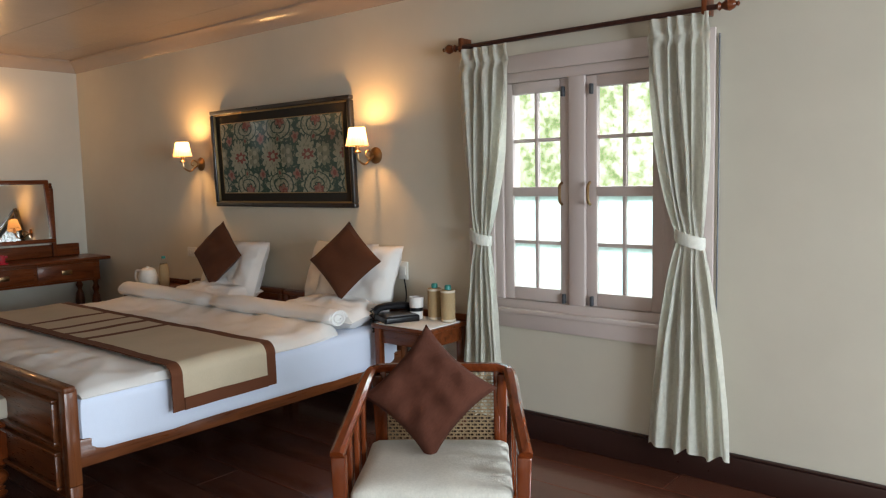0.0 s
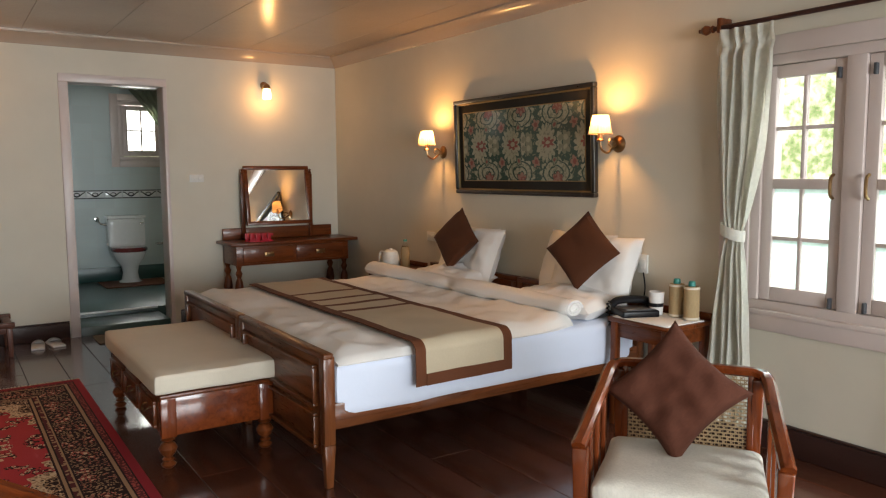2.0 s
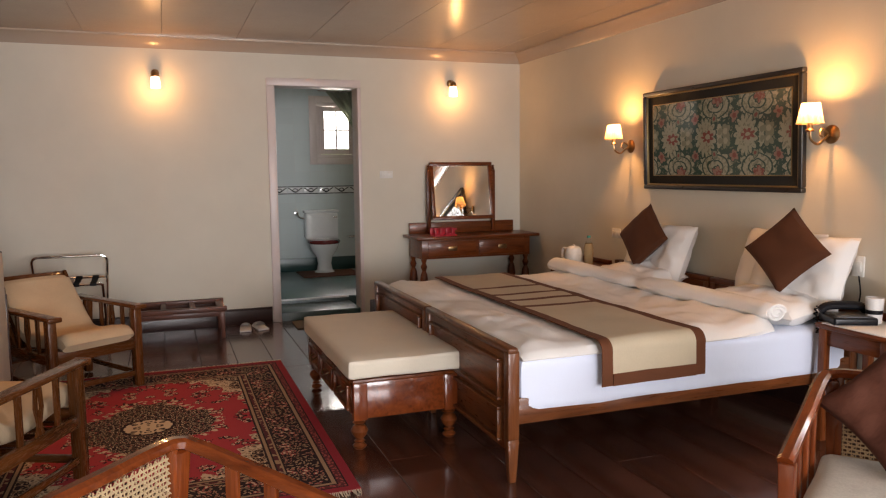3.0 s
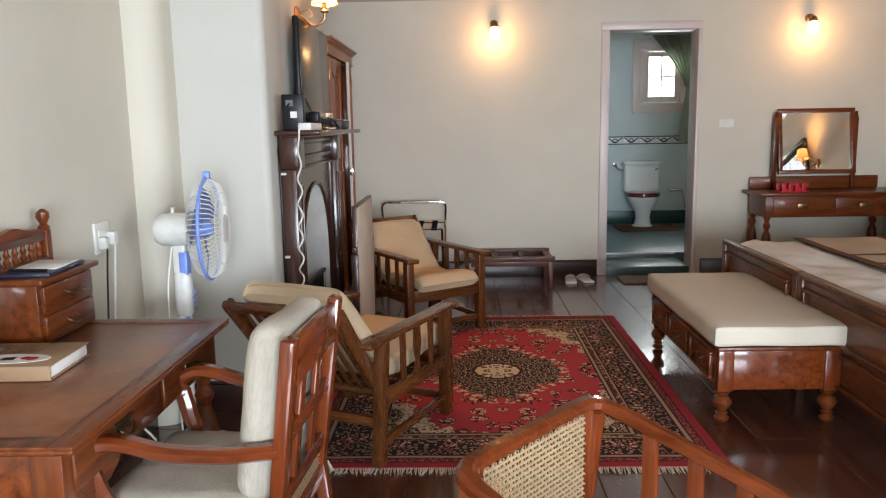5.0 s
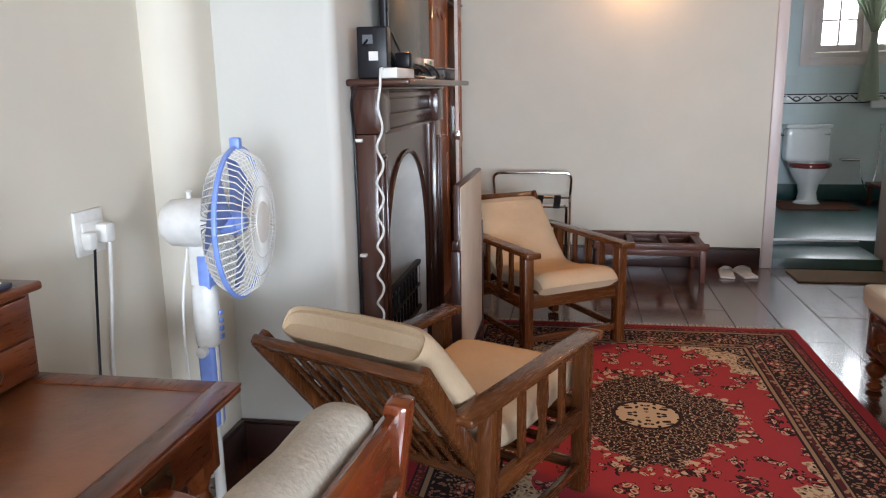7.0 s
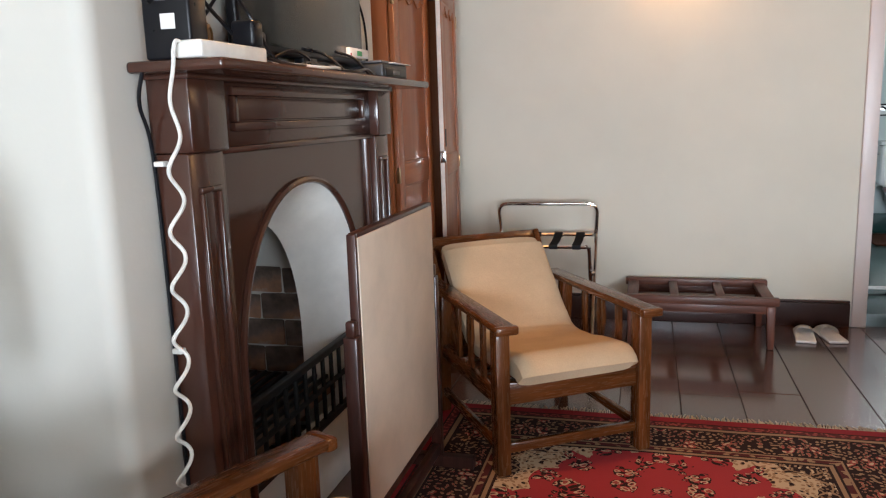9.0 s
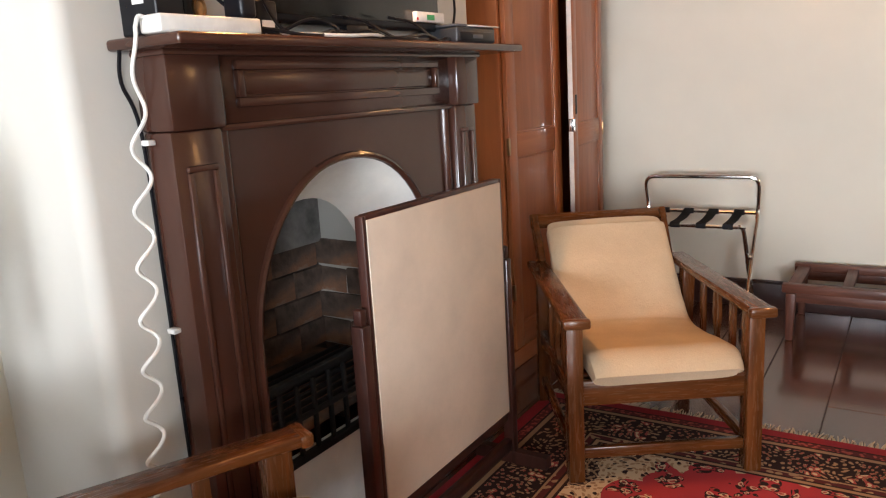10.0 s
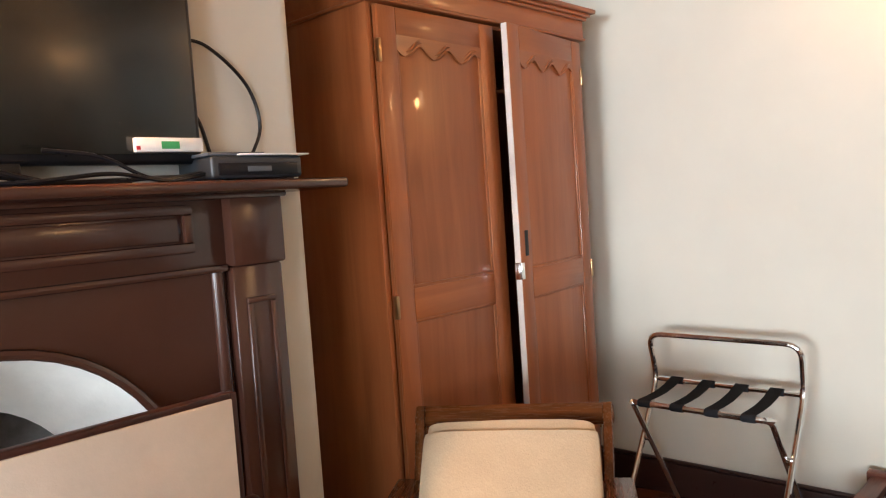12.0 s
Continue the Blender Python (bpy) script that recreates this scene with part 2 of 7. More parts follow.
def mat_tapestry():
    """Woven panel on dark green: rows of pale palmettes with red hearts between pale leaf arches and red blossoms."""
    m, t, n, l, p = nodes_of("woven_tapestry")
    tc, sep = n.new("ShaderNodeTexCoord"), n.new("ShaderNodeSeparateXYZ")
    l.new(tc.outputs["Object"], sep.inputs[0])
    jit = math_of(n, l, "MULTIPLY", math_of(n, l, "SUBTRACT", noise_of(n, l, tc.outputs["Object"], 20, 3), 0.5), 0.035)
    PERIOD = 0.372
    u = math_of(n, l, "ADD", math_of(n, l, "MODULO", math_of(n, l, "ADD", sep.outputs[0], 10.0 * PERIOD + 0.30), PERIOD), jit)
    w = math_of(n, l, "ADD", math_of(n, l, "ABSOLUTE", sep.outputs[2]), jit)
    PALE, GREEN, REDS, OLIVE, PINK = (0.32, 0.32, 0.23), (0.010, 0.048, 0.030), (0.21, 0.05, 0.035), (0.19, 0.195, 0.13), (0.27, 0.15, 0.11)
    grain = noise_of(n, l, tc.outputs["Object"], 45, 3)

    def lt(a, b):
        return math_of(n, l, "LESS_THAN", a, b)

    def polar(cx, cz, sx=1.0, sz=1.0):
        du = math_of(n, l, "DIVIDE", math_of(n, l, "SUBTRACT", u, cx), sx)
        dw = math_of(n, l, "DIVIDE", math_of(n, l, "SUBTRACT", w, cz), sz)
        r = math_of(n, l, "SQRT", math_of(n, l, "ADD", math_of(n, l, "MULTIPLY", du, du), math_of(n, l, "MULTIPLY", dw, dw)))
        return r, math_of(n, l, "ARCTAN2", dw, du)

    def petal_edge(a, count, size, cut):
        k = math_of(n, l, "ABSOLUTE", math_of(n, l, "SINE", math_of(n, l, "MULTIPLY", a, count / 2)))
        return math_of(n, l, "ADD", math_of(n, l, "MULTIPLY", k, size * cut), size * (1 - cut))
    col = mix_of(n, l, lt(grain, 0.40), GREEN, OLIVE)
    # leaf arches above and below the middle row, veined
    for cx in (-0.06, PERIOD - 0.06):
        r, a = polar(cx, 0.20, 1.35, 0.85)
        vein = math_of(n, l, "SINE", math_of(n, l, "MULTIPLY", r, 150))
        body = mix_of(n, l, math_of(n, l, "GREATER_THAN", vein, 0.72), mix_of(n, l, lt(grain, 0.46), PALE, OLIVE), GREEN)
        col = mix_of(n, l, lt(r, petal_edge(a, 11, 0.125, 0.22)), col, body)
        r, a = polar(cx + 0.02, 0.245)
        col = mix_of(n, l, lt(r, petal_edge(a, 6, 0.062, 0.35)), col, GREEN)
        col = mix_of(n, l, lt(r, petal_edge(a, 6, 0.054, 0.35)), col, mix_of(n, l, lt(grain, 0.5), PINK, REDS))
    # pale scrolls beside the palmettes, and small blossoms
    for cx, cz, size, petals, body, heart in ((0.035, 0.03, 0.052, 5, OLIVE, PALE), (0.355, 0.03, 0.05, 5, PALE, OLIVE), (0.115, 0.125, 0.042, 5, PINK, REDS), (0.30, 0.115, 0.03, 5, OLIVE, REDS)):
        r, a = polar(cx, cz)
        edge = petal_edge(a, petals, size, 0.4)
        col = mix_of(n, l, lt(r, math_of(n, l, "ADD", edge, 0.007)), col, GREEN)
        col = mix_of(n, l, lt(r, edge), col, body)
        col = mix_of(n, l, lt(r, size * 0.4), col, heart)
    # palmette: pointed pale petals round a red heart
    r, a = polar(0.215, 0.0, 0.9, 1.15)
    edge = petal_edge(a, 15, 0.118, 0.30)
    col = mix_of(n, l, lt(r, math_of(n, l, "ADD", edge, 0.012)), col, GREEN)
    col = mix_of(n, l, lt(r, edge), col, mix_of(n, l, lt(grain, 0.42), PALE, OLIVE))
    r, a = polar(0.235, 0.0, 1.25, 0.8)
    col = mix_of(n, l, lt(r, petal_edge(a, 7, 0.052, 0.5)), col, REDS)
    col = mix_of(n, l, lt(r, 0.018), col, PALE)
    col = mix_of(n, l, 0.3, col, mix_of(n, l, noise_of(n, l, tc.outputs["Object"], 220, 2), (0.5, 0.5, 0.5), (1, 1, 1)), "MULTIPLY")
    l.new(col, p.inputs["Base Color"])
    p.inputs["Roughness"].default_value = 0.8
    p.inputs["Coat Weight"].default_value, p.inputs["Coat Roughness"].default_value = 0.9, 0.02
    return m


def mat_leaves_view():
    """Distance outside as a glowing picture: sunlit foliage with bright sky between, paler at the bottom."""
    m, t, n, l, p = nodes_of("glowing_garden")
    v = coords(n, l)
    a = noise_of(n, l, v, 1.6, 6, 0.65)
    b = noise_of(n, l, v, 9, 6, 0.75)
    h = math_of(n, l, "ADD", math_of(n, l, "MULTIPLY", a, 0.5), math_of(n, l, "MULTIPLY", b, 0.5))
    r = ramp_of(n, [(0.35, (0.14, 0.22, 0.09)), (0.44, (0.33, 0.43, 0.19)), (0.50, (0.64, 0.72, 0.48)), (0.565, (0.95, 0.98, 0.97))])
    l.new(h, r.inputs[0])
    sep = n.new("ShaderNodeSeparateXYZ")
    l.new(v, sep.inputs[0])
    # pale glow in the lower part whitens the frosted panes before it
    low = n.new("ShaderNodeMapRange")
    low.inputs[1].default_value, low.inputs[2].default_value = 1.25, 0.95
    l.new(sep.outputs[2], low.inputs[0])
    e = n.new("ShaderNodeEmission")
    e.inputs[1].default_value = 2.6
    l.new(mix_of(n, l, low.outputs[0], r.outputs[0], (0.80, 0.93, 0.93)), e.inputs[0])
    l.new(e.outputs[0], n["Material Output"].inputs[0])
    return m


def mat_tiles(name, color, w, h, grout=(0.56, 0.61, 0.61), rough=0.15):
    m, t, n, l, p = nodes_of(name)
    tc, sep, cmb = n.new("ShaderNodeTexCoord"), n.new("ShaderNodeSeparateXYZ"), n.new("ShaderNodeCombineXYZ")
    l.new(tc.outputs["Object"], sep.inputs[0])
    l.new(math_of(n, l, "ADD", sep.outputs[0], sep.outputs[1]), cmb.inputs[0])
    l.new(sep.outputs[2], cmb.inputs[1])
    k = n.new("ShaderNodeTexBrick")
    k.offset = 0.0
    k.inputs["Scale"].default_value, k.inputs["Brick Width"].default_value, k.inputs["Row Height"].default_value = 1, w, h
    k.inputs["Mortar Size"].default_value = 0.003
    for i, c in ((1, color), (2, tuple(x * 0.94 for x in color)), (3, grout)):
        k.inputs[i].default_value = (*c, 1)
    l.new(cmb.outputs[0], k.inputs["Vector"])
    l.new(k.outputs["Color"], p.inputs["Base Color"])
    p.inputs["Roughness"].default_value = rough
    bump_of(n, l, p, k.outputs["Fac"], -0.3, 0.002)
    return m


def mat_firebrick():
    m, t, n, l, p = nodes_of("sooty_brick")
    v = coords(n, l)
    a = noise_of(n, l, v, 5, 5)
    r = ramp_of(n, [(0.33, (0.045, 0.036, 0.030)), (0.47, (0.16, 0.11, 0.085)), (0.60, (0.34, 0.17, 0.10)), (0.72, (0.45, 0.40, 0.34))])
    l.new(a, r.inputs[0])
    l.new(r.outputs[0], p.inputs["Base Color"])
    p.inputs["Roughness"].default_value = 0.95
    bump_of(n, l, p, noise_of(n, l, v, 22, 5), 0.6, 0.02)
    return m


RED_D, RED_L = (0.060, 0.013, 0.003), (0.20, 0.050, 0.013)
M = {}
for ax_ in "xyz":
    M["red" + ax_] = mat_wood("mahogany_" + ax_, RED_D, RED_L, 0.30, ax_, 1.0, 0.26)
    M["orange" + ax_] = mat_wood("polished_teak_" + ax_, (0.075, 0.013, 0.003), (0.215, 0.046, 0.011), 0.2, ax_, 1.0, 0.7)
    M["brown" + ax_] = mat_wood("brown_oak_" + ax_, (0.045, 0.0145, 0.0045), (0.148, 0.047, 0.013), 0.26, ax_, 1.0, 0.35, 0.25, 0.015)
    M["ward" + ax_] = mat_wood("wardrobe_veneer_" + ax_, (0.22, 0.063, 0.019), (0.32, 0.10, 0.033), 0.38, ax_, 0.6, 0.3)
    M["bed" + ax_] = mat_wood("bed_teak_" + ax_, (0.065, 0.018, 0.006), (0.19, 0.058, 0.018), 0.30, ax_, 0.9, 0.28)
    M["worn" + ax_] = mat_wood("worn_walnut_" + ax_, (0.055, 0.019, 0.012), (0.16, 0.058, 0.036), 0.42, ax_, 1.2, 0.1)
M["floor"] = mat_wood("floor_board", (0.048, 0.016, 0.009), (0.125, 0.042, 0.025), 0.26, "x", 0.5, 1.1, 0.35, 0.0, 0.12, 0.05)
M["gap"] = mat_plain("dusty_joint", (0.05, 0.036, 0.03), 0.9)
M["wall"] = mat_paint("limewashed_wall", (0.625, 0.58, 0.485), 0.72, 0.03, 0.10)
M["breast"] = mat_paint("cream_plaster", (0.55, 0.535, 0.485), 0.7, 0.03, 0.15)
M["ceil"] = mat_paint("gloss_ceiling_paint", (0.43, 0.34, 0.27), 0.22, 0.03, 0.012)
M["trim"] = mat_paint("lilac_gloss_paint", (0.62, 0.53, 0.50), 0.35, 0.04, 0.06)
M["skirt"] = mat_paint("dark_brown_gloss", (0.035, 0.014, 0.011), 0.3, 0.15, 0.008)
M["mantel"] = mat_paint("chocolate_gloss_paint", (0.060, 0.023, 0.015), 0.17, 0.12, 0.05)
M["white"] = mat_cloth("white_cotton", (0.80, 0.78, 0.76), 0.85, 700, 0.03, 0.25, 0.1)
# white sheet with the daylight's blue put into its colour
M["bluewhite"] = mat_cloth("daylit_white_sheet", (0.68, 0.735, 0.87), 0.85, 700, 0.03, 0.3, 0.1)
M["runner"] = mat_cloth("beige_runner", (0.52, 0.43, 0.31), 0.8, 400, 0.14, 0.25, 0.3)
M["brownband"] = mat_cloth("brown_band", (0.13, 0.044, 0.02), 0.75, 400, 0.15, 0.2, 0.1)
M["pillowbrown"] = mat_cloth("brown_velvet", (0.085, 0.028, 0.012), 0.8, 400, 0.2, 0.25, 0.3)
M["pillowred"] = mat_cloth("russet_corduroy", (0.105, 0.036, 0.022), 0.9, 160, 0.35, 0.8, 0.1)
M["cream"] = mat_cloth("cream_upholstery", (0.68, 0.61, 0.50), 0.9, 350, 0.10, 0.25, 0.2)
M["boucle"] = mat_cloth("pale_slub_upholstery", (0.53, 0.48, 0.40), 0.95, 140, 0.35, 0.8, 0.2)
# lighter copy of the slub for the tub chairs, window light in its colour
M["ivory"] = mat_cloth("lit_slub_upholstery", (0.70, 0.67, 0.60), 0.95, 140, 0.25, 0.8, 0.2)
M["tan"] = mat_cloth("tan_upholstery", (0.54, 0.40, 0.26), 0.95, 260, 0.22, 0.5, 0.2)
M["sootdark"] = mat_paint("soot_black_mortar", (0.085, 0.07, 0.06), 0.9, 0.3, 0.3, 4)
M["soot"] = mat_paint("smoky_plaster", (0.32, 0.30, 0.28), 0.85, 0.35, 0.25, 4)
M["curtain"] = mat_translucent("brocade_curtain", (0.90, 0.89, 0.82), 0.35, 45)
M["shade"] = mat_translucent("pleated_shade", (0.78, 0.62, 0.42), 0.4)
M["brass"] = mat_plain("aged_brass", (0.32, 0.20, 0.10), 0.3, 1.0)
M["chrome"] = mat_plain("chrome", (0.75, 0.75, 0.75), 0.1, 1.0)
M["iron"] = mat_plain("black_iron", (0.02, 0.02, 0.02), 0.55, 0.6)
M["black"] = mat_plain("black_plastic", (0.008, 0.008, 0.010), 0.3)
M["black"].node_tree.nodes["Principled BSDF"].inputs["Specular IOR Level"].default_value = 0.2
M["oldbrass"] = mat_plain("tarnished_brass", (0.14, 0.09, 0.05), 0.42, 1.0)
M["screen"] = mat_plain("dark_screen", (0.013, 0.012, 0.010), 0.2)
M["webbing"] = mat_cloth("black_webbing", (0.018, 0.018, 0.02), 0.8, 300)
M["plastic"] = mat_plain("white_plastic", (0.72, 0.71, 0.67), 0.35)
M["bluep"] = mat_plain("blue_plastic", (0.20, 0.31, 0.72), 0.35)
M["clear"] = mat_glass("clear_glass")
M["frost"] = mat_translucent("frosted_pane", (0.80, 0.93, 0.91), 0.8, 30)
M["mirror"] = mat_plain("mirror_silver", (0.85, 0.84, 0.80), 0.02, 1.0, 0, 0.01)
for lk in list(M["mirror"].node_tree.links):
    if lk.to_socket.name == "Roughness":
        M["mirror"].node_tree.links.remove(lk)
M["mirror"].node_tree.nodes["Principled BSDF"].inputs["Roughness"].default_value = 0.015
M["ceramic"] = mat_plain("white_ceramic", (0.74, 0.76, 0.76), 0.12, 0, 0.4, 0.02)
M["seatred"] = mat_plain("red_seat_lacquer", (0.14, 0.012, 0.012), 0.15, 0, 0.6)
M["green"] = mat_paint("green_stone", (0.020, 0.066, 0.062), 0.3, 0.15, 0.03)
M["tile"] = mat_tiles("white_tile", (0.56, 0.645, 0.65), 0.2, 0.2)
M["paper"] = mat_plain("white_paper", (0.72, 0.70, 0.68), 0.8)
M["coverart"] = mat_paint("printed_picture", (0.20, 0.115, 0.06), 0.5, 0.3, 0.02, 22)
M["cardink"] = mat_plain("dark_brown_ink", (0.05, 0.025, 0.015), 0.6)
M["card"] = mat_paint("brown_card", (0.30, 0.185, 0.10), 0.55, 0.1, 0.03, 6)
M["red"] = mat_plain("red_card", (0.45, 0.015, 0.03), 0.4)
M["jute"] = mat_cloth("woven_jute", (0.46, 0.33, 0.18), 0.9, 180, 0.25, 0.8, 0.1)
M["teal"] = mat_plain("teal_cap", (0.02, 0.22, 0.19), 0.35)
M["cane"] = mat_plain("cane_strand", (0.46, 0.33, 0.19), 0.5)
M["screenpanel"] = mat_paint("buff_board", (0.58, 0.47, 0.37), 0.6, 0.05, 0.08, 5)
M["rug"] = mat_rug()
M["fringe"] = mat_cloth("cream_fringe", (0.52, 0.44, 0.33), 0.95, 200)
M["tapestry"] = mat_tapestry()
M["black_frame"] = mat_plain("black_lacquer", (0.012, 0.011, 0.011), 0.3, 0, 0.3)
M["gold"] = mat_plain("dull_gold", (0.34, 0.24, 0.11), 0.4, 0.8)
M["matboard"] = mat_cloth("charcoal_mount", (0.03, 0.028, 0.024), 0.8, 300)
M["garden"] = mat_leaves_view()
M["brick"] = mat_firebrick()
M["whitewash"] = mat_paint("whitewashed_plaster", (0.80, 0.78, 0.73), 0.8, 0.08, 0.2, 3)
M["mat"] = mat_cloth("brown_doormat", (0.13, 0.10, 0.065), 0.95, 150)
M["globe"] = mat_glow("lit_opal_glass", (1.0, 0.74, 0.42), 7)
M["leather"] = mat_paint("worn_leather", (0.235, 0.082, 0.030), 0.30, 0.25, 0.10, 4)
M["navy"] = mat_plain("navy_leather", (0.015, 0.018, 0.04), 0.4)
M["greenlabel"] = mat_plain("green_label", (0.03, 0.30, 0.10), 0.5)
M["bluepale"] = mat_plain("pale_blue_plastic", (0.30, 0.40, 0.75), 0.3)
M["skirtwood"] = mat_wood("dark_stained_wood", (0.022, 0.008, 0.006), (0.06, 0.02, 0.014), 0.35, "z", 1.0, 0.3)
M["paleedge"] = mat_plain("lit_door_edge", (0.62, 0.52, 0.46), 0.6)
M["grey"] = mat_plain("grey_plastic", (0.07, 0.075, 0.085), 0.4)
M["darkgrey"] = mat_plain("charcoal_plastic", (0.022, 0.025, 0.03), 0.45)
M["darkgreen"] = mat_cloth("green_grey_curtain", (0.30, 0.33, 0.26), 0.85, 200)


# ---- mesh tools ----
def thing(name, m, label, category, group="", kind=""):
    ob = new(name)
    ob.matrix_world = m
    ob.empty_display_size = 0.1
    return tagged(ob, label, category, group, kind)


def mesh_of(name, bm, mat, smooth=True):
    bmesh.ops.recalc_face_normals(bm, faces=bm.faces)
    me = bpy.data.meshes.new(name)
    bm.to_mesh(me)
    bm.free()
    for k in (mat if isinstance(mat, list) else [mat]):
        me.materials.append(M[k])
    if smooth:
        me.polygons.foreach_set("use_smooth", [True] * len(me.polygons))
        me.set_sharp_from_angle(angle=radians(35))
    return me


def part(name, bm, mat, parent, label="", smooth=True):
    ob = new(name, mesh_of(name, bm, mat, smooth))
    ob.parent = parent
    if label:
        ob["label"] = label
    return ob


def solid(name, bm, mat, label, category, kind="", group="", m=None, smooth=True):
    ob = new(name, mesh_of(name, bm, mat, smooth))
    if m:
        ob.matrix_world = m
    return tagged(ob, label, category, group, kind)


def box(x0, x1, y0, y1, z0, z1, b=0.004, seg=2, bm=None):
    bm = bm or bmesh.new()
    m = Matrix.LocRotScale(((x0 + x1) / 2, (y0 + y1) / 2, (z0 + z1) / 2), None, (abs(x1 - x0), abs(y1 - y0), abs(z1 - z0)))
    vs = bmesh.ops.create_cube(bm, size=1, matrix=m)["verts"]
    b = min(b, abs(x1 - x0) / 2.2, abs(y1 - y0) / 2.2, abs(z1 - z0) / 2.2)
    if b > 0:
        es = {e for v in vs for e in v.link_edges}
        bmesh.ops.bevel(bm, geom=list(es), offset=b, segments=seg, profile=0.5, affect="EDGES")
    return bm


def beam(p, q, w, h, b=0.004, bm=None, up=(0, 0, 1), taper=1.0):
    """A bar from p to q, w across and h deep."""
    bm = bm or bmesh.new()
    p, q = Vector(p), Vector(q)
    d = (q - p).normalized()
    s = d.cross(Vector(up))
    if s.length < 1e-4:
        s = Vector((1, 0, 0))
    s.normalize()
    u = s.cross(d)
    r = Matrix((s, d, u)).transposed().to_4x4()
    n0 = len(bm.verts)
    vs = bmesh.ops.create_cube(bm, size=1, matrix=Matrix.Translation((p + q) / 2) @ r @ Matrix.Diagonal((w, (q - p).length, h, 1)))["verts"]
    if taper != 1.0:
        for v in vs:
            if (v.co - q).length < (v.co - p).length:
                k = (v.co - q)
                v.co = q + k * taper
    b = min(b, w / 2.2, h / 2.2)
    if b > 0:
        bmesh.ops.bevel(bm, geom=list({e for v in vs for e in v.link_edges}), offset=b, segments=2, profile=0.5, affect="EDGES")
    return bm


def lathe(profile, seg=20, at=(0, 0, 0), bm=None, axis="z"):
    """A turned piece: (radius, height) pairs from the foot up."""
    bm = bm or bmesh.new()
    rings = []
    for r, z in profile:
        ring = []
        for i in range(seg):
            a = 2 * math.pi * i / seg
            c = (r * math.cos(a), r * math.sin(a), z)
            if axis == "x":
                c = (c[2], c[0], c[1])
            if axis == "y":
                c = (c[0], c[2], c[1])
            ring.append(bm.verts.new(Vector(c) + Vector(at)))
        rings.append(ring)
    for a, b in zip(rings, rings[1:]):
        for i in range(seg):
            bm.faces.new((a[i], a[(i + 1) % seg], b[(i + 1) % seg], b[i]))
    for ring in (rings[0], rings[-1]):
        if (ring[0].co - ring[seg // 2].co).length > 1e-5:
            bm.faces.new(ring)
    return bm


def tube(pts, r, seg=8, bm=None):
    """A round bar along a smooth line through the points."""
    bm = bm or bmesh.new()
    pts = [Vector(p) for p in pts]
    rings, side = [], None
    for i, p in enumerate(pts):
        d = (pts[min(i + 1, len(pts) - 1)] - pts[max(i - 1, 0)]).normalized()
        if side is None:
            side = d.orthogonal().normalized()
        side = (side - d * side.dot(d)).normalized()
        o = d.cross(side)
        rr = r[i] if isinstance(r, (list, tuple)) else r
        rings.append([bm.verts.new(p + (side * math.cos(2 * math.pi * k / seg) + o * math.sin(2 * math.pi * k / seg)) * rr) for k in range(seg)])
    for a, b in zip(rings, rings[1:]):
        for i in range(seg):
            bm.faces.new((a[i], a[(i + 1) % seg], b[(i + 1) % seg], b[i]))
    bm.faces.new(rings[0])
    bm.faces.new(rings[-1])
    return bm


def curve_pts(pts, steps=6):
    """Catmull-Rom points through the given ones."""
    p = [Vector(k) for k in pts]
    p = [p[0] * 2 - p[1]] + p + [p[-1] * 2 - p[-2]]
    out = []
    for i in range(1, len(p) - 2):
        for s in range(steps):
            t = s / steps
            a, b, c, d = p[i - 1], p[i], p[i + 1], p[i + 2]
            out.append(0.5 * (2 * b + (c - a) * t + (2 * a - 5 * b + 4 * c - d) * t * t + (3 * b - a - 3 * c + d) * t ** 3))
    return out + [p[-2]]


def ribbon(pts, w, h, bm=None, up=(0, 0, 1), b=0.0):
    """A bar of rectangular section along points, w across and h high."""
    bm = bm or bmesh.new()
    pts = [Vector(p) for p in pts]
    rings = []
    for i, p in enumerate(pts):
        d = (pts[min(i + 1, len(pts) - 1)] - pts[max(i - 1, 0)]).normalized()
        s = d.cross(Vector(up)).normalized()
        u = s.cross(d)
        k = 0.25
        sec = [(-.5, -.5 + k), (-.5 + k, -.5), (.5 - k, -.5), (.5, -.5 + k), (.5, .5 - k), (.5 - k, .5), (-.5 + k, .5), (-.5, .5 - k)]
        rings.append([bm.verts.new(p + s * (w * x) + u * (h * y)) for x, y in sec])
    for a, c in zip(rings, rings[1:]):
        for i in range(8):
            bm.faces.new((a[i], a[(i + 1) % 8], c[(i + 1) % 8], c[i]))
    bm.faces.new(rings[0])
    bm.faces.new(rings[-1])
    return bm


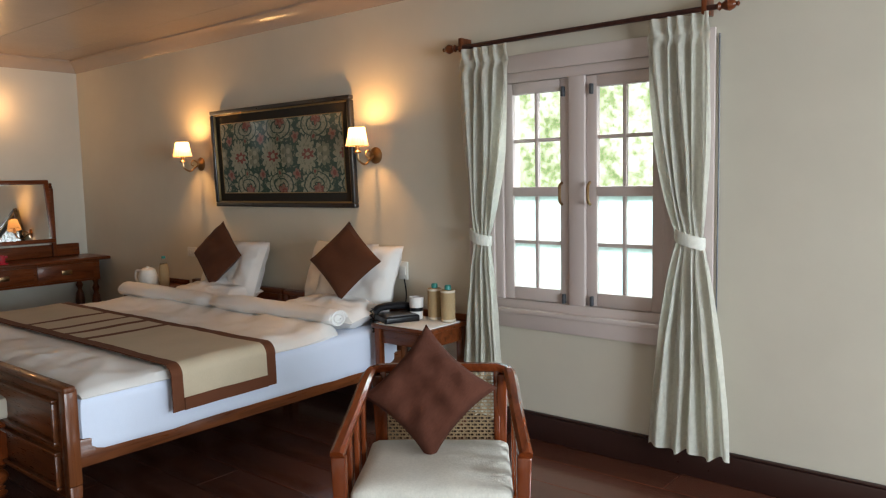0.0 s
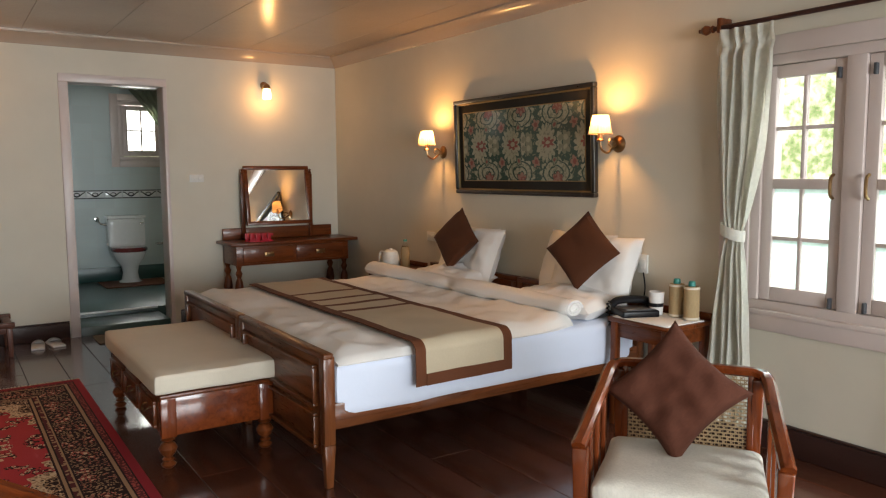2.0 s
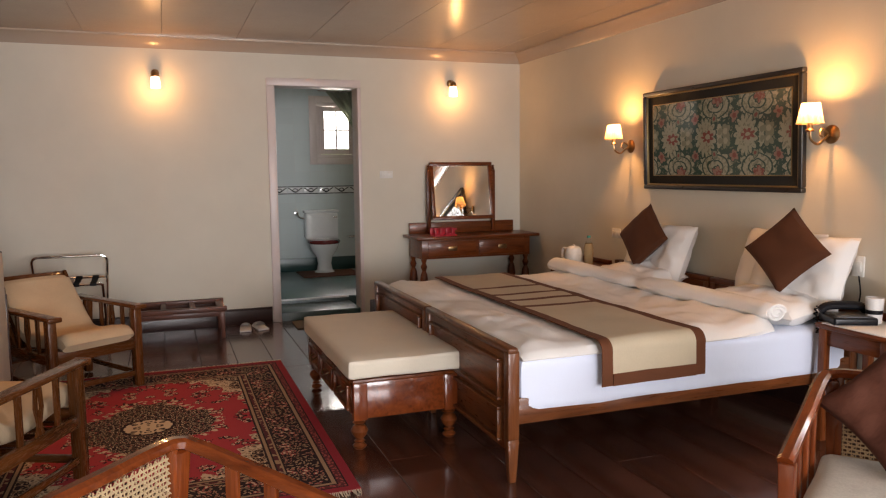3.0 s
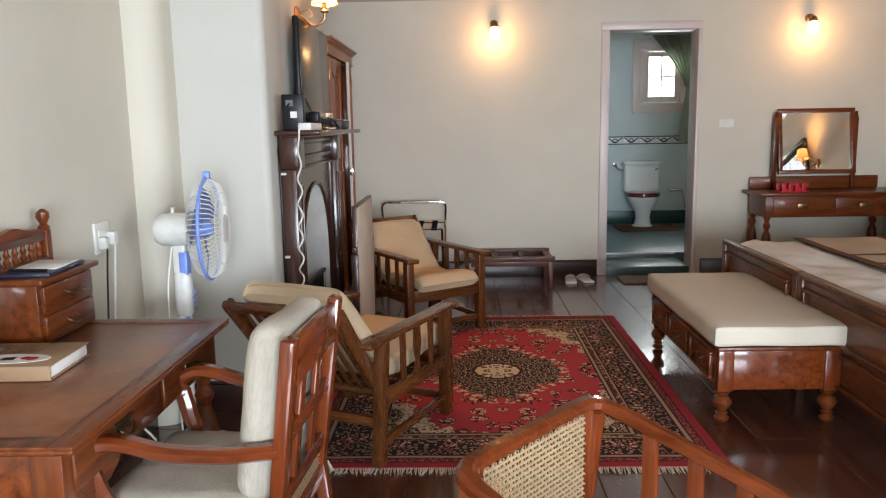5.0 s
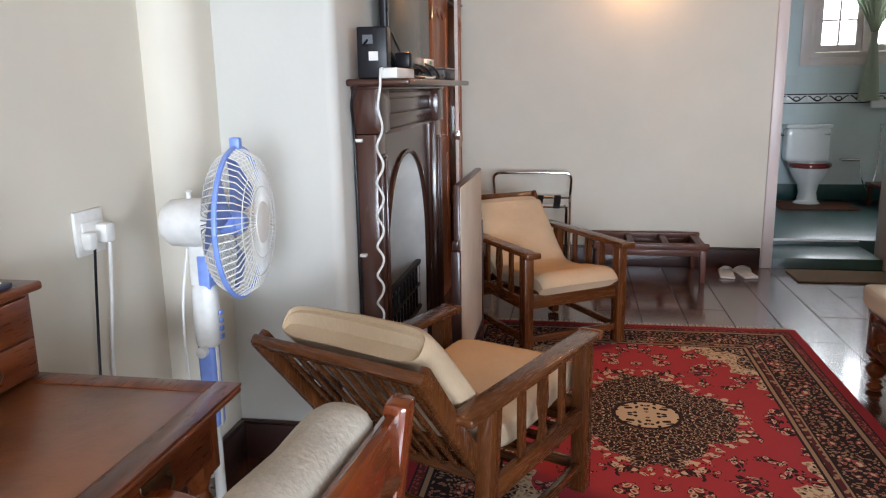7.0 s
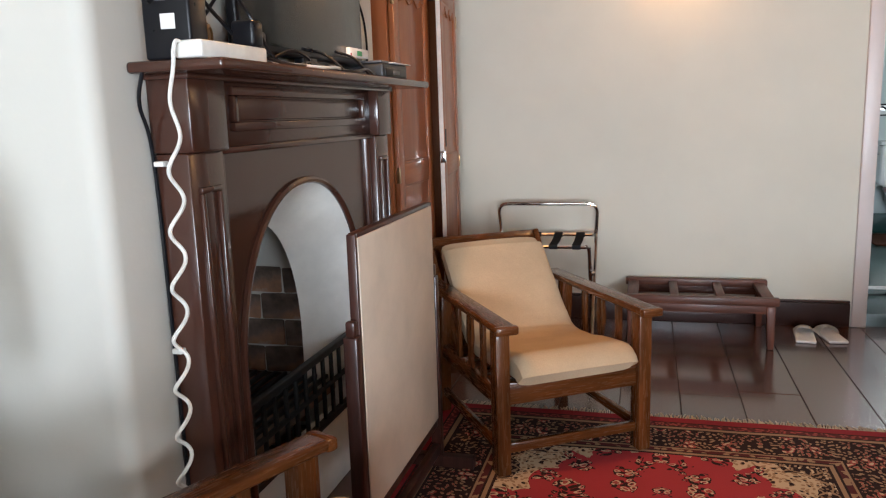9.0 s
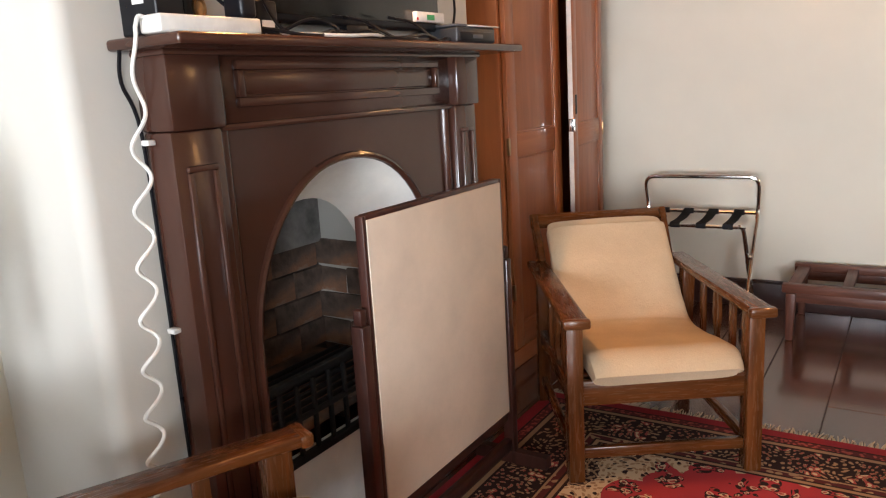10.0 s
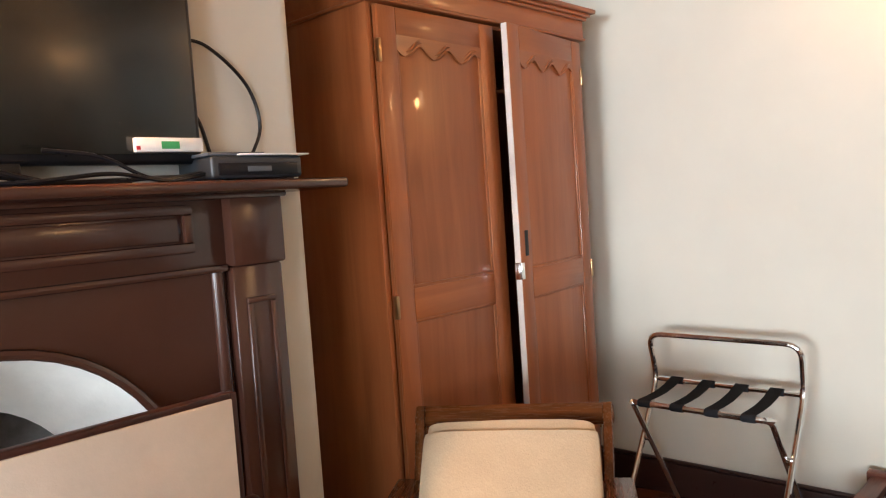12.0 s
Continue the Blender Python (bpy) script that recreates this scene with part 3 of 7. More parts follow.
def soft_box(x0, x1, y0, y1, z0, z1, r=0.03, n=10, wob=0.004, puff=0.0, seed=0.0):
    """An upholstered block with rounded, slightly uneven faces."""
    bm = bmesh.new()
    bmesh.ops.create_cube(bm, size=2)
    bmesh.ops.subdivide_edges(bm, edges=bm.edges[:], cuts=n, use_grid_fill=True)
    c = Vector(((x0 + x1) / 2, (y0 + y1) / 2, (z0 + z1) / 2))
    hx, hy, hz = abs(x1 - x0) / 2, abs(y1 - y0) / 2, abs(z1 - z0) / 2
    for v in bm.verts:
        u = v.co.copy()
        for i in range(3):
            u[i] = math.copysign(abs(u[i]) ** 0.75, u[i])
        q = Vector((u.x * hx, u.y * hy, u.z * hz))
        inner = Vector((max(-hx + r, min(hx - r, q.x)), max(-hy + r, min(hy - r, q.y)), max(-hz + r, min(hz - r, q.z))))
        d = q - inner
        if d.length > 1e-6:
            q = inner + d.normalized() * r
        if puff:
            q.z += puff * (1 - v.co.x ** 2) * (1 - v.co.y ** 2) * (1 if v.co.z > 0 else 0)
        q += Vector((noise.noise(q * 6 + Vector((seed, 3, 1))), noise.noise(q * 6 + Vector((9, seed, 4))), noise.noise(q * 6 + Vector((2, 5, seed))))) * wob
        v.co = q + c
    return bm


def pillow(w, h, t, n=18, pinch=0.06, wrinkle=0.01, seed=0.0):
    """A stuffed cushion standing in the x-z plane, its middle at the origin, corners drawn out."""
    bm = bmesh.new()
    grid = {}
    for s in (1, -1):
        for i in range(n + 1):
            for j in range(n + 1):
                u, v = 2 * i / n - 1, 2 * j / n - 1
                edge = i in (0, n) or j in (0, n)
                if s == -1 and edge:
                    grid[s, i, j] = grid[1, i, j]
                    continue
                x = u * w / 2 * (1 - pinch * (1 - v * v) * abs(u) ** 3)
                z = v * h / 2 * (1 - pinch * (1 - u * u) * abs(v) ** 3)
                d = max(0, (1 - u ** 4) * (1 - v ** 4)) ** 0.55
                y = s * t / 2 * d
                q = Vector((x * 5 + seed, z * 5, s * 3))
                y += wrinkle * noise.noise(q) * d + wrinkle * 0.6 * noise.noise(q * 3.1) * d ** 0.4
                grid[s, i, j] = bm.verts.new((x, -y, z))
    for s in (1, -1):
        for i in range(n):
            for j in range(n):
                bm.faces.new((grid[s, i, j], grid[s, i + 1, j], grid[s, i + 1, j + 1], grid[s, i, j + 1]))
    return bm


def prism(outline, y0, y1, bm=None):
    """An outline in x-z, pushed from y0 to y1."""
    bm = bm or bmesh.new()
    a = [bm.verts.new((x, y0, z)) for x, z in outline]
    b = [bm.verts.new((x, y1, z)) for x, z in outline]
    n = len(a)
    bm.faces.new(a)
    bm.faces.new(b[::-1])
    for i in range(n):
        bm.faces.new((a[i], a[(i + 1) % n], b[(i + 1) % n], b[i]))
    return bm


def panel_field(x0, x1, z0, z1, y, depth=0.008, lip=0.016, bm=None, axis="y"):
    """A moulded picture-frame bead standing out of a face at y."""
    bm = bm or bmesh.new()
    for a in ((x0, x1, z0, z0 + lip), (x0, x1, z1 - lip, z1), (x0, x0 + lip, z0 + lip, z1 - lip), (x1 - lip, x1, z0 + lip, z1 - lip)):
        if axis == "y":
            box(a[0], a[1], y - 0.002, y + depth, a[2], a[3], 0.004, 2, bm)
        else:
            box(y - 0.002, y + depth, a[0], a[1], a[2], a[3], 0.004, 2, bm)
    return bm


# ---- structure ----
T = 0.25
WX0, WX1, WZ0, WZ1 = -2.17, -1.16, 0.70, 1.96
bm = box(WEST - T, WX0, NORTH, NORTH + T, 0, TOP, 0)
box(WX1, 0.4, NORTH, NORTH + T, 0, TOP, 0, 2, bm)
box(2.3, EAST + T, NORTH, NORTH + T, 0, TOP, 0, 2, bm)
box(0.4, 2.3, NORTH, NORTH + T, 0, 0.65, 0, 2, bm)
box(0.4, 2.3, NORTH, NORTH + T, 2.1, TOP, 0, 2, bm)
box(WX0, WX1, NORTH, NORTH + T, 0, WZ0, 0, 2, bm)
box(WX0, WX1, NORTH, NORTH + T, WZ1, TOP, 0, 2, bm)
solid("wall_north", bm, "wall", "cream limewashed bedroom wall behind the bed", "wall", "structure", smooth=False)
DY0, DY1, DZ = 1.21, 1.975, 2.175
bm = box(WEST - 0.2, WEST, SOUTH - T, DY0, 0, TOP, 0)
box(WEST - 0.2, WEST, DY1, NORTH, 0, TOP, 0, 2, bm)
box(WEST - 0.2, WEST, DY0, DY1, DZ, TOP, 0, 2, bm)
solid("wall_west", bm, "wall", "cream limewashed wall with the bathroom doorway", "wall", "structure", smooth=False)
bm = box(WEST, EAST + T, SOUTH - T, SOUTH, 0, TOP, 0)
solid("wall_south", bm, "wall", "cream limewashed wall behind the desk", "wall", "structure", smooth=False)
bm = box(EAST, EAST + T, SOUTH, -0.3, 0, TOP, 0)
box(EAST, EAST + T, 2.5, NORTH, 0, TOP, 0, 2, bm)
box(EAST, EAST + T, -0.3, 2.5, 0, 0.4, 0, 2, bm)
box(EAST, EAST + T, -0.3, 2.5, 2.2, TOP, 0, 2, bm)
solid("wall_east", bm, "wall", "cream limewashed end wall with a wide window opening", "wall", "structure", smooth=False)
solid("wall_pier", box(-3.80, -3.47, SOUTH - 0.1, -1.42, -0.1, TOP + 0.05, 0.11, 8), "wall", "narrow plastered pier beside the chimney breast", "wall", "structure")

# chimney breast with a rectangular recess for the fire
BX0, BX1, BY = -5.285, -3.68, -1.0
bm = box(BX0, -4.9, SOUTH - 0.1, BY, -0.1, TOP + 0.05, 0.04, 5)
box(-4.08, BX1, SOUTH - 0.1, BY, -0.1, TOP + 0.05, 0.04, 5, bm)
box(-4.95, -4.03, SOUTH, BY - 0.0005, 1.13, TOP - 0.001, 0, 2, bm)
solid("chimney_breast", bm, "breast", "plastered chimney breast with softly rounded corners", "wall", "structure")

# ceiling of painted boards, one mesh, with a cornice
bm = box(WEST - 0.2, EAST + T, SOUTH - T, NORTH + T, TOP + 0.012, TOP + 0.1, 0)
y = SOUTH
while y < NORTH:
    box(WEST, EAST, y + 0.001, min(y + 0.609, NORTH), TOP, TOP + 0.013, 0.0025, 1, bm)
    y += 0.61
solid("ceiling", bm, "ceil", "glossy cream painted board ceiling", "ceiling", "structure")


def cornice(p, q, inward):
    """A stepped moulding under the ceiling between two points, inward to the room."""
    bm_ = bmesh.new()
    prof = [(0, 0), (0, -0.10), (0.012, -0.10), (0.018, -0.085), (0.035, -0.06), (0.06, -0.035), (0.085, -0.02), (0.10, -0.015), (0.10, 0)]
    a = [bm_.verts.new(Vector(p) + Vector(inward) * d + Vector((0, 0, z))) for d, z in prof]
    b = [bm_.verts.new(Vector(q) + Vector(inward) * d + Vector((0, 0, z))) for d, z in prof]
    for i in range(len(prof)):
        j = (i + 1) % len(prof)
        bm_.faces.new((a[i], a[j], b[j], b[i]))
    bm_.faces.new(a)
    bm_.faces.new(b[::-1])
    return bm_


for p_, q_, i_ in (((WEST, NORTH, TOP), (EAST, NORTH, TOP), (0, -1, 0)), ((WEST, SOUTH, TOP), (WEST, NORTH, TOP), (1, 0, 0)), ((WEST, SOUTH, TOP), (EAST, SOUTH, TOP), (0, 1, 0))):
    solid("trim_cornice", cornice(p_, q_, i_), "ceil", "cream painted stepped cornice", "cornice", "structure")


def skirting(x0, x1, y0, y1):
    bm_ = box(x0, x1, y0, y1, 0, 0.135, 0.003)
    box(x0 - 0.0, x1, y0, y1, 0.137, 0.15, 0.006, 2, bm_)
    return solid("baseboard", bm_, "skirt", "dark brown glossy skirting board", "baseboard", "structure")


skirting(WEST + 0.002, EAST, NORTH - 0.022, NORTH - 0.001)
skirting(WEST + 0.001, WEST + 0.022, SOUTH, DY0 - 0.085)
skirting(WEST + 0.001, WEST + 0.022, DY1 + 0.085, NORTH - 0.024)
skirting(-3.468, EAST, SOUTH + 0.001, SOUTH + 0.022)
skirting(-3.66, -3.467, -1.42, -1.40)
skirting(-3.679, -3.66, -1.42, BY - 0.02)

# floor: dark boards along the room
solid("floor", box(WEST - 0.2, EAST + T, SOUTH - T, NORTH + T, -0.2, -0.0035, 0), "gap", "dusty joints between the floor boards", "floor", "structure", smooth=False)
FLOOR = bpy.data.objects["floor"]

# ---- bathroom beyond the doorway ----
BW = BATH_X
bm = box(BW - 0.2, BW, 0.4, 2.09, 0.1, 2.7, 0)
box(BW - 0.2, BW, 3.15, 4.2, 0.1, 2.7, 0, 2, bm)
box(BW - 0.2, BW, 2.09, 3.15, 0.1, 1.57, 0, 2, bm)
box(BW - 0.2, BW, 2.09, 3.15, 2.28, 2.7, 0, 2, bm)
solid("wall_bath_west", bm, "tile", "white tiled bathroom wall with a high window", "wall", "structure", smooth=False)
solid("wall_bath_south", box(BW, WEST - 0.2, 0.75, 0.9, 0.1, 2.7, 0), "tile", "white tiled bathroom side wall", "wall", "structure", smooth=False)
solid("wall_bath_north", box(BW, WEST - 0.2, 3.6, 3.75, 0.1, 2.7, 0), "tile", "white tiled bathroom side wall", "wall", "structure", smooth=False)
solid("ceiling_bath", box(BW - 0.2, WEST - 0.2, 0.75, 3.75, 2.6, 2.7, 0), "ceil", "painted bathroom ceiling", "ceiling", "structure", smooth=False)
bm = box(BW - 0.2, -7.45, 0.6, 3.9, -0.1, 0.12, 0.004)
box(-7.455, WEST - 0.015, DY0 + 0.002, DY1 - 0.002, -0.1, 0.075, 0.006, 2, bm)
solid("floor_bath", bm, "green", "polished dark green stone bathroom floor, one step up", "floor", "structure")
solid("trim_step", box(-7.46, -7.445, DY0 + 0.004, DY1 - 0.004, 0.105, 0.124, 0.003), "ceramic", "white tiled edge of the bathroom step", "step edge", "structure")
solid("baseboard_bath", box(BW + 0.001, BW + 0.012, 0.9, 3.6, 0.12, 0.29, 0.003), "green", "dark green stone skirting in the bathroom", "baseboard", "structure")
band = thing("trim_tile_band", pose(BW, 0, 1.165), "white border tiles with a dark leaf scroll", "tile band", kind="structure")
tile_me = None
for i in range(13):
    y = 1.0 + i * 0.2
    if tile_me is None:
        bm = box(0.001, 0.01, -0.098, 0.098, -0.05, 0.05, 0.002)
        tile_me = mesh_of("border_tile", bm, "ceramic")
        bm = bmesh.new()
        box(0.008, 0.012, -0.098, 0.098, 0.038, 0.05, 0.001, 1, bm)
        box(0.008, 0.012, -0.098, 0.098, -0.05, -0.038, 0.001, 1, bm)
        for s in (1, -1):
            tube([(0.011, s * 0.09 + -s * 0.18 * k / 12, 0.026 * math.cos(math.pi * k / 6)) for k in range(13)], 0.006, 5, bm)
        tube([(0.011, 0.03 * math.cos(a * 0.7), 0.02 * math.sin(a * 0.7)) for a in range(10)], 0.006, 5, bm)
        scroll_me = mesh_of("scroll", bm, "black")
    ob = new("border_tile", tile_me)
    ob.parent, ob.location = band, (0, y, 0)
    so = new("scroll", scroll_me)
    so.parent = ob

# doorway frame
bm = bmesh.new()
for a in ((DY0 - 0.075, DY0, 0, DZ), (DY1, DY1 + 0.035, 0, DZ), (DY0 - 0.075, DY1 + 0.035, DZ, DZ + 0.07)):
    box(WEST - 0.20, WEST + 0.02, a[0], a[1], a[2], a[3], 0.006, 2, bm)
solid("door_1", bm, "trim", "lilac grey painted frame of the open bathroom doorway", "door frame", "structure")


def window_unit(name, m, x0, x1, z0, z1, label, sash_rows, frosted, wide=2):
    """A wooden casement window seen from the room; local y points outward, the sashes stand in the opening."""
    w = thing(name, m, label, "window", kind="structure")
    fr = 0.05
    mid = (x0 + x1) / 2
    bm_ = box(x0, x1, 0.0, 0.12, z1 - fr, z1, 0.004)
    box(x0, x1, 0.0, 0.12, z0, z0 + fr, 0.004, 2, bm_)
    box(x0, x0 + fr, 0, 0.12, z0 + fr, z1 - fr, 0.004, 2, bm_)
    box(x1 - fr, x1, 0, 0.12, z0 + fr, z1 - fr, 0.004, 2, bm_)
    box(mid - 0.045, mid + 0.045, -0.006, 0.12, z0 + fr, z1 - fr, 0.004, 2, bm_)
    part("window_frame", bm_, "trim", w)
    for a, b in ((x0 + fr, mid - 0.045), (mid + 0.045, x1 - fr)):
        st = 0.06
        s0, s1 = z0 + fr + 0.003, z1 - fr - 0.003
        bm_ = box(a + 0.002, a + st, 0.012, 0.05, s0, s1, 0.005)
        box(b - st, b - 0.002, 0.012, 0.05, s0, s1, 0.005, 2, bm_)
        box(a + st, b - st, 0.012, 0.05, s0, s0 + 0.07, 0.005, 2, bm_)
        box(a + st, b - st, 0.012, 0.05, s1 - 0.06, s1, 0.005, 2, bm_)
        sash = part("sash", bm_, "trim", w)
        zs = s0 + 0.07
        for n_rows, top, frost in sash_rows:
            rows = n_rows
            if top < s1 - 0.07:
                part("mid_rail", box(a + st, b - st, 0.008, 0.05, top - 0.025, top + 0.025, 0.005), "trim", sash)
            zt = top - 0.025 if top < s1 - 0.07 else s1 - 0.06
            xm = (a + b) / 2
            part("glazing_bar", box(xm - 0.010, xm + 0.010, 0.016, 0.046, zs, zt, 0.004), "trim", sash)
            for r_ in range(1, rows):
                zz = zs + (zt - zs) * r_ / rows
                part("glazing_bar", box(a + st, b - st, 0.018, 0.044, zz - 0.010, zz + 0.010, 0.004), "trim", sash)
            for r_ in range(rows):
                for lo, hi in ((a + st, xm - 0.010), (xm + 0.010, b - st)):
                    za, zb = zs + (zt - zs) * r_ / rows, zs + (zt - zs) * (r_ + 1) / rows
                    pn = part("pane", box(lo, hi, 0.029, 0.033, za, zb, 0), "frost" if frost else "clear", sash, "frosted pane" if frost else "clear pane")
                    pn.visible_shadow = False
            zs = top + 0.025
    return w


win = window_unit("window_1", pose(0, NORTH, 0), WX0, WX1, WZ0, WZ1, "lilac grey painted double casement window with small panes", ((2, 1.335, True), (2, 9.0, False)), True)
# architrave and sill boards on the wall face
bm = bmesh.new()
for a in ((WX0 - 0.17, WX0, 0.60, 2.05), (WX1, WX1 + 0.19, 0.60, 2.05), (WX0, WX1, WZ1, 2.05), (WX0, WX1, 0.60, WZ0)):
    box(a[0], a[1], -0.018, -0.001, a[2], a[3], 0.004, 2, bm)
part("architrave", bm, "trim", win)
part("window_sill", box(WX0 - 0.02, WX1 + 0.02, -0.032, 0.01, WZ0 - 0.022, WZ0 + 0.004, 0.006), "trim", win)
for hx in (-1.745, -1.585):
    for z in (0.78, 1.84):
        part("hinge", box(hx - 0.007, hx + 0.007, -0.010, 0.02, z - 0.025, z + 0.025, 0.003), "grey", win, "small iron hinge")
    part("casement_handle", tube(curve_pts([(hx, -0.012, 1.27), (hx, -0.035, 1.29), (hx, -0.035, 1.36), (hx, -0.012, 1.38)]), 0.008), "brass", win, "aged brass casement handle")
bw = window_unit("window_2", pose(BW, 0, 0, 0, 0, 90), 2.09, 3.15, 1.57, 2.28, "painted high bathroom window with small panes", ((2, 9.0, False),), False)
bm = bmesh.new()
for a in ((2.0, 2.09, 1.49, 2.36), (3.15, 3.24, 1.49, 2.36), (2.09, 3.15, 2.28, 2.36), (2.09, 3.15, 1.49, 1.57)):
    box(a[0], a[1], -0.02, -0.001, a[2], a[3], 0.004, 2, bm)
part("architrave", bm, "trim", bw)

# the garden seen through the windows, as sheets that glow by themselves
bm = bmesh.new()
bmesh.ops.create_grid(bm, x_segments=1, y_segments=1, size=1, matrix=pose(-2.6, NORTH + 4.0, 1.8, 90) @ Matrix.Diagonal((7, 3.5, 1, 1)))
solid("backdrop_garden", bm, "garden", "glowing garden foliage backdrop outside the window", "garden", "structure", smooth=False)
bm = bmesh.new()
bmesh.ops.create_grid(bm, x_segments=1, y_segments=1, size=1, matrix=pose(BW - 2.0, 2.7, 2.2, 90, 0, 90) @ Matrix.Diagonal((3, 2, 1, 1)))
solid("backdrop_garden_west", bm, "garden", "glowing foliage backdrop outside the bathroom window", "garden", "structure", smooth=False)

# ---- beds and bedding ----
def bed(x0, x1, m, label):
    """A single teak bed; local x across, y from foot (0) to head (2.05)."""
    b = thing("bed", m, label, "bed", "beds pushed together")
    w = x1 - x0
    fb = part("footboard", box(x0 + 0.05, x1 - 0.05, 0.012, 0.04, 0.14, 0.60, 0.004), "bedx", b)
    part("panel_moulding", panel_field(x0 + 0.09, x1 - 0.09, 0.36, 0.55, -0.012, 0.026, 0.014, None), "bedx", fb)
    part("panel_moulding", panel_field(x0 + 0.09, x1 - 0.09, 0.17, 0.33, -0.012, 0.026, 0.014, None), "bedx", fb)
    bm_ = box(x0, x1, -0.002, 0.05, 0.585, 0.615, 0.01, 3)
    part("top_rail", bm_, "bedx", fb)
    for x in (x0 + 0.028, x1 - 0.028):
        bm_ = box(x - 0.026, x + 0.026, 0, 0.055, 0.20, 0.60, 0.006)
        beam((x, 0.027, 0.20), (x, 0.027, 0.0), 0.052, 0.055, 0.005, bm_, (0, 1, 0), 0.62)
        part("leg", bm_, "bedz", b)
        bm_ = box(x - 0.026, x + 0.026, 1.99, 2.045, 0, 0.64, 0.006)
        part("leg", bm_, "bedz", b)
        part("side_rail", box(x - 0.018, x + 0.018, 0.05, 2.0, 0.265, 0.385, 0.006), "bedy", b)
    hb = part("headboard", box(x0 + 0.05, x1 - 0.05, 2.0, 2.03, 0.25, 0.64, 0.005), "redx", b)
    part("top_rail", box(x0, x1, 1.985, 2.045, 0.635, 0.67, 0.008), "redx", hb)
    for i in range(7):
        part("slat", box(x0 + 0.05, x1 - 0.05, 0.16 + i * 0.29, 0.25 + i * 0.29, 0.285, 0.30, 0.002), "brownx", b)
    return b


bed(-0.555, 0.555, pose(-3.365, 1.60, 0), "dark teak single bed with a panelled footboard")
bed(-0.555, 0.555, pose(-4.485, 1.60, 0), "dark teak single bed with a panelled footboard, farther from the window")
for xc in (-3.362, -4.486):
    solid("mattress", soft_box(-0.552, 0.552, 0, 1.92, 0, 0.265, 0.05, 14, 0.005), "bluewhite", "mattress wrapped in a tight white sheet", "mattress", group="mattresses", m=pose(xc, 1.655, 0.302))


def duvet():
    """One thick cover across both beds, its head end rolled back in soft folds."""
    bm_ = bmesh.new()
    nx, ny = 90, 70
    x0, x1, y0, y1 = -5.06, -2.80, 1.665, 3.16
    g = []
    for j in range(ny + 1):
        row = []
        for i in range(nx + 1):
            u, v = i / nx, j / ny
            x, y = x0 + (x1 - x0) * u, y0 + (y1 - y0) * v
            y += 0.03 * noise.noise(Vector((x * 1.7, 3.1, 0.5))) * (1 if v > 0.5 else 0.3)
            edge = min(1.0, min(u, 1 - u) * 22) ** 0.5
            foot = min(1.0, v * 14) ** 0.5
            z = 0.558 + 0.05 * edge * foot + 0.02 * max(0.0, 1 - v * 4) * edge
            q = Vector((x * 2.1, y * 2.6, 0.3))
            z += (0.022 * noise.noise(q) + 0.016 * noise.noise(q * 2.7) + 0.009 * noise.noise(q * 5.5 + Vector((0, 0, 3))) + 0.005 * noise.noise(q * 11)) * edge * (0.5 + 0.5 * foot)
            # rolled head end, lower between the two beds
            r = math.exp(-((v - 0.90) / 0.075) ** 2)
            z += r * (0.022 + 0.012 * noise.noise(Vector((x * 3, 7, 1)))) * (1 - 0.45 * math.exp(-((x + 3.93) / 0.06) ** 2)) * min(1.0, edge + 0.45)
            if v > 0.955:
                z -= (v - 0.955) * 1.6
            # pressed flat under the runner, corners drawn in towards the head
            w = max(0.0, min(1.0, (y - 1.93) / 0.09)) * max(0.0, min(1.0, (2.66 - y) / 0.09))
            z += (0.603 - z) * w * min(1.0, edge * 1.05)
            x = -3.93 + (x + 3.93) * (1 - 0.05 * max(0.0, (v - 0.7) / 0.3) ** 2)
            row.append(bm_.verts.new((x, y, z)))
        g.append(row)
    for j in range(ny):
        for i in range(nx):
            bm_.faces.new((g[j][i], g[j][i + 1], g[j + 1][i + 1], g[j + 1][i]))
    ext = bmesh.ops.extrude_face_region(bm_, geom=bm_.faces[:])
    for v in [k for k in ext["geom"] if isinstance(k, bmesh.types.BMVert)]:
        v.co.z = max(0.552, v.co.z - 0.045) if v.co.z > 0.6 else 0.552
        v.co.x = -3.93 + (v.co.x + 3.93) * 0.996
    return bm_


